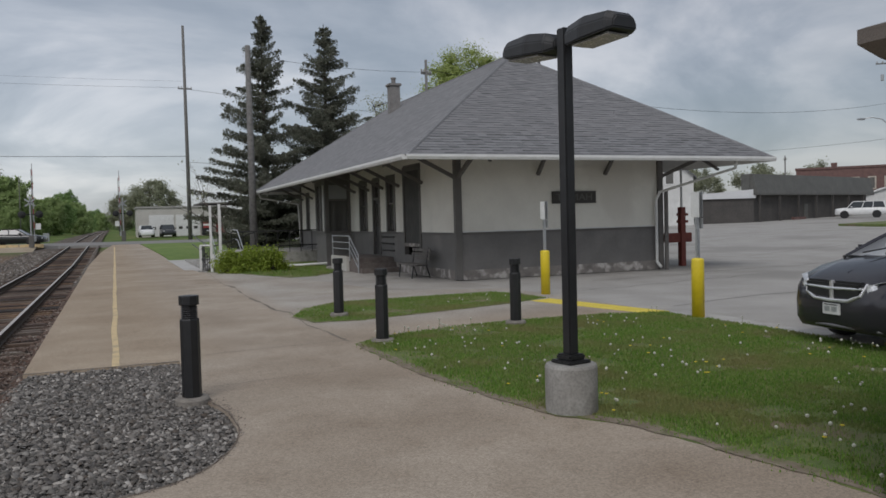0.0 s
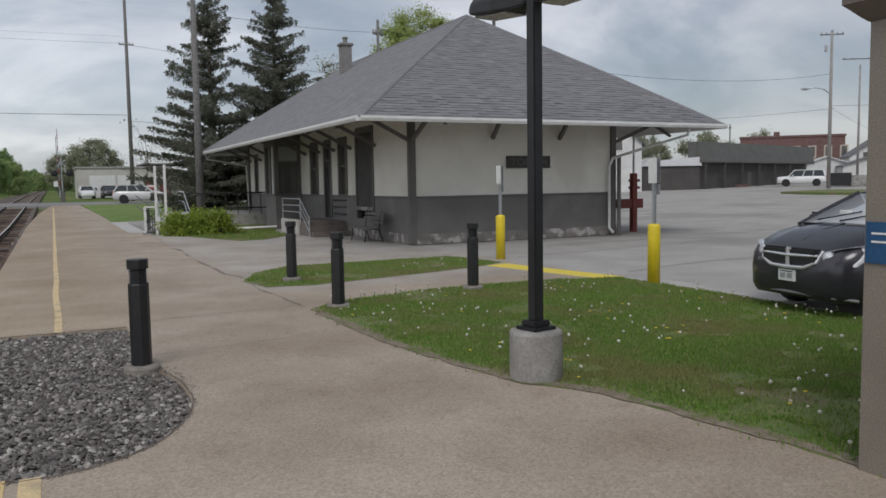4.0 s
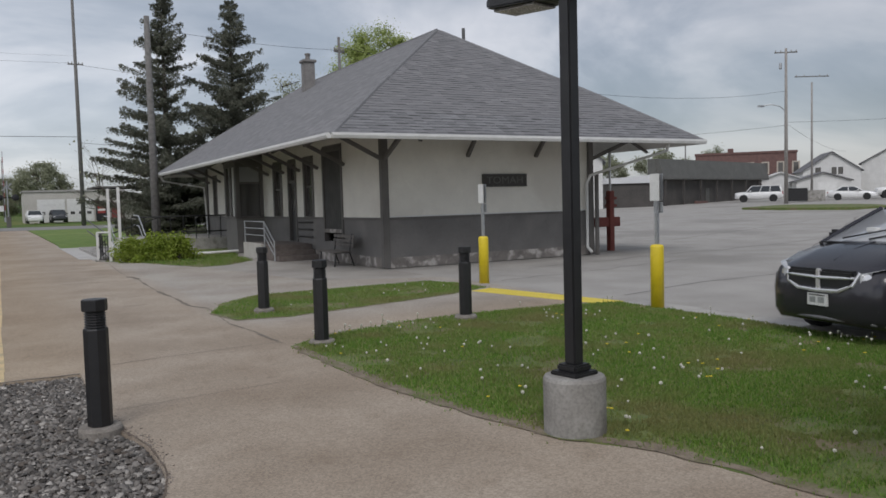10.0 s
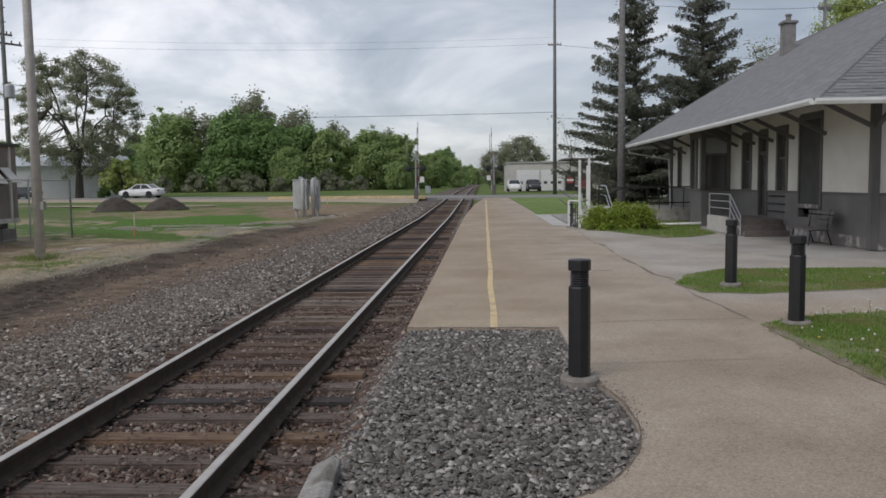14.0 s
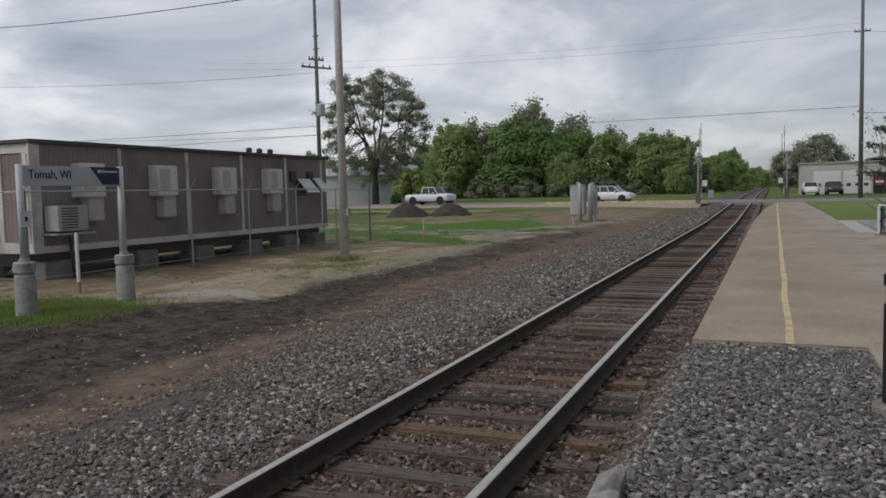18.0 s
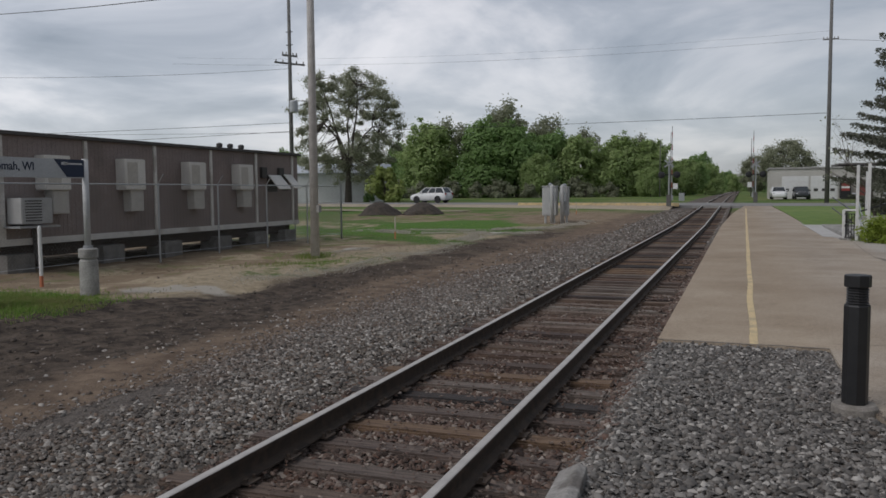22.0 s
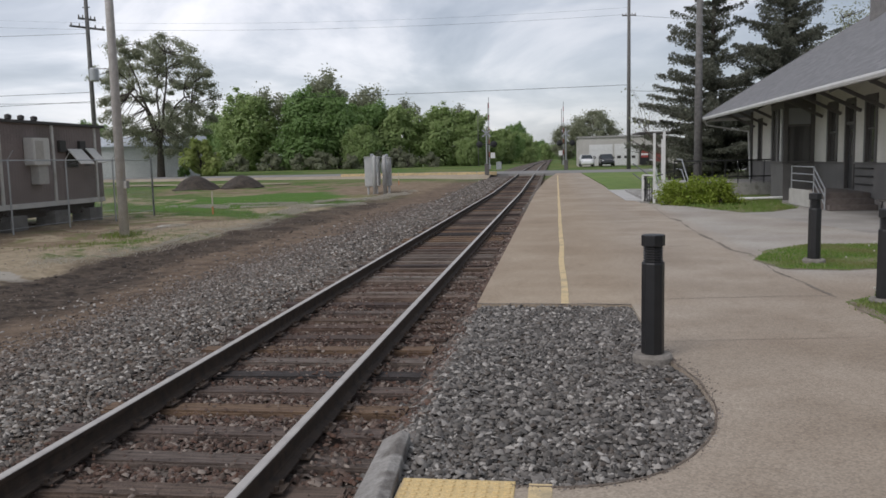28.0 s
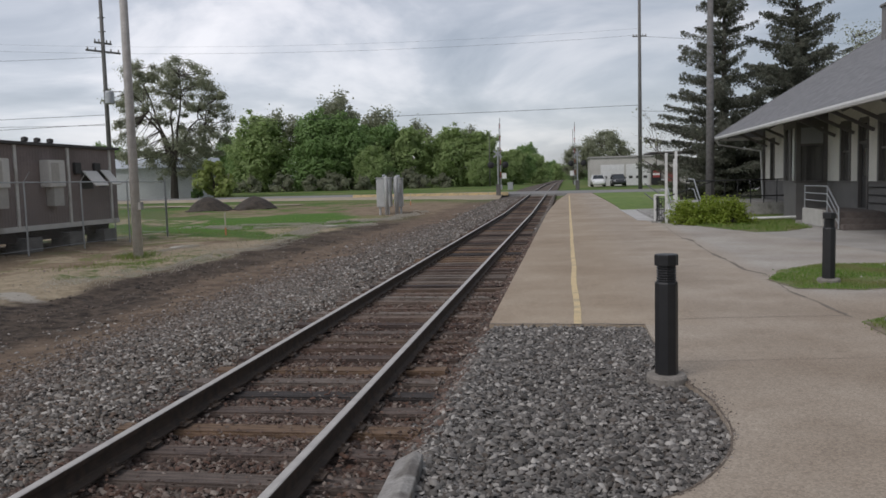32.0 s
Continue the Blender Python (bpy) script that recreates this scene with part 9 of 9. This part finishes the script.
BIGSUV = dict(body=[(2.6, 0.78, 0.42, 0.95), (2.52, 0.95, 0.36, 1.04), (2.0, 1.0, 0.32, 1.12), (1.2, 1.01, 0.3, 1.16), (-0.5, 1.02, 0.3, 1.18), (-2.2, 1.01, 0.32, 1.18), (-2.55, 0.97, 0.38, 1.14), (-2.65, 0.9, 0.45, 1.05)],
              cabin=dict(belt=1.14, low=(1.35, -2.5), top=(0.75, -2.3), height=1.86, posts=(0.33, 0.62)), wheels=(1.62, -1.62), radius=0.39, half=1.01,
              lamps=dict(front=[(2.56, 0.6, 0.94, 0.78, 0.98)], rear=[(-2.67, 0.75, 0.95, 0.8, 1.15)]))
PICKUP = dict(body=[(2.85, 0.8, 0.44, 1.0), (2.76, 0.96, 0.38, 1.08), (2.2, 1.0, 0.34, 1.16), (1.4, 1.01, 0.32, 1.18), (-0.6, 1.01, 0.34, 1.2), (-0.75, 1.0, 0.36, 1.12), (-2.7, 1.0, 0.4, 1.12), (-2.85, 0.96, 0.48, 1.08)],
              cabin=dict(belt=1.16, low=(1.5, -0.65), top=(0.9, -0.5), height=1.88, posts=(0.5,)), wheels=(1.85, -1.75), radius=0.41, half=1.01,
              lamps=dict(front=[(2.82, 0.65, 0.95, 0.85, 1.03)], rear=[(-2.87, 0.8, 0.97, 0.75, 1.08)]))

MOVING = []


def build_traffic():
    black = car_paint("black_car_paint", (0.012, 0.014, 0.013))
    white = car_paint("white_car_paint", (0.76, 0.76, 0.75), 0.35)
    silver = car_paint("silver_car_paint", (0.62, 0.62, 0.61), 0.3, 0.1)
    dark = car_paint("dark_grey_car_paint", (0.03, 0.032, 0.034))
    runs = [("sedan", "dark green-black saloon crossing the railway", black, SEDAN, -1, 8.62, -5.87), ("suv", "silver-white estate car crossing the railway", silver, CROSS, -1, 9.41, -28.55),
            ("sedan", "dark grey saloon driving along the road", dark, SEDAN, 1, -11.0, 103.6), ("sedan", "white saloon driving along the road", white, SEDAN, 1, -15.02, 174.83),
            ("suv", "white sport utility car driving along the road", white, CROSS, -1, 12.76, -242.49), ("pickup_truck", "white crew-cab pickup truck driving along the road", white, PICKUP, -1, 14.31, -291.26),
            ("crossover", "pearl white crossover driving along the road", white, CROSS, 1, -14.04, 277.33)]
    for name, label, paint, kind, lane, speed, at0 in runs:
        v, hubs = vehicle(name, label, paint, **kind)
        if kind is CROSS and lane < 0:
            v.scale = (0.92, 0.92, 0.92)
        if paint is dark:
            v.scale = (0.88, 0.88, 0.88)
        MOVING.append((v, hubs, lane, speed, at0))

    def parked(name, label, paint, kind, x, y, z, turn):
        v, _ = vehicle(name, label, paint, **kind)
        v.matrix_world = pose(x, y, z, 0, 0, turn)
        if 100 < y:
            v.scale = (0.9, 0.9, 0.88)
        return v

    parked("suv", "white patrol car parked before the garage", white, CROSS, 5.95, 108.2, grade(108) - 0.06, -88)
    parked("suv", "dark car with a white nose parked before the garage", dark, CROSS, 8.5, 108.0, grade(108) - 0.06, -88)
    parked("suv", "large white sport utility car parked by the dark building", white, BIGSUV, 80.5, 66.3, lot_z(80), 129)
    parked("sedan", "white saloon parked beyond the grass verge", white, SEDAN, 82.8, 56.0, lot_z(83), -58)
    parked("pickup_truck", "white pickup truck parked beyond the verge", white, PICKUP, 89.0, 54.0, lot_z(89), 128)
    parked("sedan", "white saloon parked beside the house", white, SEDAN, 92.0, 46.0, lot_z(92) + 0.05, 125)


build_traffic()


def build_van():
    """The black minivan at the lawn's edge, in more detail."""
    paint = car_paint("black_van_paint", (0.026, 0.025, 0.031), 0.22)
    v = thing("minivan", pose(13.30, 7.98, -0.01, 0, 0, 172.5), "black minivan with a chrome cross-bar grille, parked at the lawn", "car")
    body = [(2.60, 0.55, 0.33, 0.70), (2.56, 0.74, 0.27, 0.80), (2.46, 0.86, 0.23, 0.90), (2.3, 0.92, 0.22, 0.975), (2.05, 0.96, 0.22, 1.07), (1.6, 0.985, 0.2, 1.16), (1.25, 0.99, 0.2, 1.18), (0.4, 1.0, 0.2, 1.17), (-1.0, 1.0, 0.2, 1.17), (-2.2, 0.99, 0.22, 1.17), (-2.5, 0.95, 0.3, 1.1), (-2.58, 0.86, 0.38, 1.0)]
    part("body", loft([(x, rim_profile(w, zb, (zb + zt) / 2 + 0.06, zt, 0.045)) for x, w, zb, zt in body]), paint, v, smooth=True)
    g = loft([(1.62, [(0, 1.06), (0.86, 1.05), (0.86, 1.15), (0, 1.22)]), (1.2, [(0, 1.05), (0.92, 1.05), (0.8, 1.34), (0, 1.41)]), (0.68, [(0, 1.05), (0.93, 1.05), (0.72, 1.57), (0, 1.64)]), (0.25, [(0, 1.05), (0.94, 1.06), (0.71, 1.66), (0, 1.71)]), (-2.1, [(0, 1.05), (0.94, 1.08), (0.72, 1.66), (0, 1.72)]), (-2.5, [(0, 1.05), (0.88, 1.08), (0.76, 1.3), (0, 1.35)])])
    # pale base colour stands in for reflected sky and the light interior
    part("window_band", g, glass("van_glass", (0.42, 0.43, 0.44), 0.06), v, "sloping windscreen and side windows, reflected sky in their pale tint", True)
    part("roof", loft([(0.64, [(0, 1.60), (0.72, 1.55), (0.70, 1.60), (0, 1.66)]), (0.2, [(0, 1.66), (0.74, 1.64), (0.71, 1.70), (0, 1.75)]), (-1.2, [(0, 1.68), (0.75, 1.66), (0.72, 1.72), (0, 1.78)]), (-2.3, [(0, 1.66), (0.75, 1.64), (0.72, 1.69), (0, 1.74)])]), paint, v, smooth=True)
    for sg in (-1, 1):
        part("pillar", tube([(1.63, sg * 0.87, 1.14), (1.2, sg * 0.81, 1.35), (0.66, sg * 0.73, 1.59)], 0.032, 8), paint, v)
        for x, xt in ((0.1, 0.0), (-1.1, -1.15), (-2.35, -2.2)):
            part("pillar", rod((x, sg * 0.945, 1.06), (xt, sg * 0.735, 1.66), 0.04, n=8), paint, v)
        m = part("mirror", box(1.08, 1.2, sg * 0.99, sg * 1.17, 1.17, 1.31, 0.045), paint, v, "black door mirror")
        part("mirror_arm", rod((1.16, sg * 0.9, 1.16), (1.14, sg * 1.02, 1.2), 0.025), BLACK, m)
        h = part("headlight", bmesh.new(), LENS, v, "large clear wraparound headlight")
        bm = bmesh.new()
        pts = [(2.54, 0.555, 0.72), (2.53, 0.555, 0.875), (2.38, 0.78, 0.935), (2.1, 0.915, 0.975), (2.08, 0.965, 0.86), (2.34, 0.9, 0.7)]
        front = [bm.verts.new((x + 0.035, sg * (y + 0.014), z)) for x, y, z in pts]
        back = [bm.verts.new((x - 0.12, sg * (y - 0.12), z)) for x, y, z in pts]
        bm.faces.new(front)
        bm.faces.new(back)
        for k in range(6):
            bm.faces.new((front[k], front[(k + 1) % 6], back[(k + 1) % 6], back[k]))
        bmesh.ops.recalc_face_normals(bm, faces=bm.faces)
        bmesh.ops.bevel(bm, geom=bm.edges[:], offset=0.008, segments=2, affect="EDGES")
        bm.to_mesh(h.data)
        for dy, dx in ((0.62, 2.43), (0.78, 2.30)):
            part("reflector", lathe([(0.065, 0), (0.05, 0.03), (0.02, 0.035)], 14), CHROME, h).matrix_local = pose(dx + 0.075, sg * dy, 0.825, 0, 78, sg * 25)
        part("fog_recess", box(2.44, 2.52, sg * 0.5, sg * 0.8, 0.42, 0.5, 0.02), BLACK, v)
        part("wiper", tube([(1.64, sg * 0.2 - 0.3, 1.225), (1.4, sg * 0.2 + 0.25, 1.35)], 0.012, 6), BLACK, v, "windscreen wiper")
    # grille: dark recess, chrome surround and cross
    gr = part("grille", box(2.48, 2.606, -0.50, 0.50, 0.665, 0.905, 0.03), BLACK, v, "dark grille with a chrome surround and cross-bars")
    sx = 2.615
    path = [(sx - 0.09, -0.54, 0.885), (sx - 0.03, -0.48, 0.73), (sx + 0.0, -0.30, 0.655), (sx + 0.01, 0, 0.645), (sx + 0.0, 0.30, 0.655), (sx - 0.03, 0.48, 0.73), (sx - 0.09, 0.54, 0.885)]
    part("surround", tube(path, 0.024, 8), CHROME, gr)
    part("bar", tube([(sx - 0.03, -0.51, 0.82), (sx - 0.0, 0, 0.805), (sx - 0.03, 0.51, 0.82)], 0.021, 8), CHROME, gr)
    part("upright", box(sx - 0.05, sx + 0.008, -0.033, 0.033, 0.65, 0.91, 0.012), CHROME, gr)
    part("slat", tube([(sx - 0.035, 0.1, 0.72), (sx - 0.03, 0.34, 0.725)], 0.008, 6), STEEL, gr)
    pl = part("number_plate", box(2.60, 2.625, -0.155, 0.155, 0.455, 0.605, 0.006), WHITE, v, "white number plate with dark bars")
    part("plate_bar", box(2.626, 2.629, -0.11, -0.02, 0.495, 0.56), STEEL, pl)
    part("plate_bar", box(2.626, 2.629, 0.015, 0.11, 0.495, 0.56), STEEL, pl)
    part("plate_header", box(2.626, 2.629, -0.12, 0.12, 0.578, 0.592), GREY_TRIM, pl)
    part("lip", tube([(2.3, -0.9, 0.27), (2.52, -0.7, 0.30), (2.60, 0, 0.31), (2.52, 0.7, 0.30), (2.3, 0.9, 0.27)], 0.022, 8), surf("satin_lip", (0.12, 0.12, 0.125), (0.16, 0.16, 0.165), 5, 0.4, 0.05), v, "satin lower bumper lip")
    part("bonnet_crease", tube([(2.35, 0.0, 1.0), (2.0, 0.0, 1.125), (1.65, 0, 1.2)], 0.006, 6), paint, v)
    part("cowl", box(1.58, 1.72, -0.8, 0.8, 1.16, 1.18, 0.01), BLACK, v)
    part("dash_paper", box(1.3, 1.4, -0.35, -0.2, 1.3, 1.36, 0.01), WHITE, v, "paper on the dashboard")
    for x in (1.62, -1.45):
        for sg in (-1, 1):
            w = part("wheel", lathe([(0.21, -0.11), (0.32, -0.11), (0.345, -0.08), (0.345, 0.08), (0.32, 0.11), (0.21, 0.11)], 26), TYRE, v, "tyre and alloy wheel", True)
            w.matrix_local = pose(x, sg * 0.87, 0.345, 90, 0, 0)
            part("rim", lathe([(0.2, -0.1), (0.225, -0.115), (0.225, 0.115), (0.2, 0.1)], 22), RIM, w)
            for k in range(5):
                part("spoke", box(-0.035, 0.035, 0.03, 0.21, -0.105, 0.105, 0.012), RIM, w).matrix_local = pose(0, 0, 0, 0, 0, 72 * k)


build_van()

# ---- loose ballast, last ----
build_stones()


# ---- what moves ----
def motions():
    """Cars drive along the road; each waits out of the way beyond the depot or the yard before and after."""
    east, west = 31.0, -84.0
    for v, hubs, lane, speed, at0 in MOVING:
        t_in, t_out = sorted(((west - at0) / speed, (east - at0) / speed))
        heading = math.degrees(math.atan2(-0.17, 1.0)) + (0 if speed > 0 else 180)

        def spot(x):
            y = road_y(x) + 1.7 * lane
            return pose(x, y, grade(y) + 0.065, 0, 0, heading)

        def place(t):
            return at0 + speed * min(max(t, t_in), t_out)

        times = sorted({0.0, 32.0, *[t for t in (t_in - 0.4, t_in, t_in + 0.4, t_out - 0.4, t_out, t_out + 0.4) if 0 < t < 32], *[round(k * 0.5, 2) for k in range(1, 64) if t_in < k * 0.5 < t_out]})
        walk(v, [(t, spot(place(t))) for t in times])
        n0, n1 = max(0, math.ceil(t_in * 30)), min(960, math.floor(t_out * 30))
        for w, x, y, r in hubs:
            rows = []
            for n in sorted({0, *range(n0, n1 + 1), 960}):
                a = math.degrees(abs(speed) * (min(max(n / 30, t_in), t_out) - max(t_in, 0)) / r)
                rows.append((n / 30, Matrix.Translation((x, y, r)) @ pose(0, 0, 0, 0, a % 360, 0) @ pose(0, 0, 0, 90, 0, 0)))
            walk(w, rows)


motions()
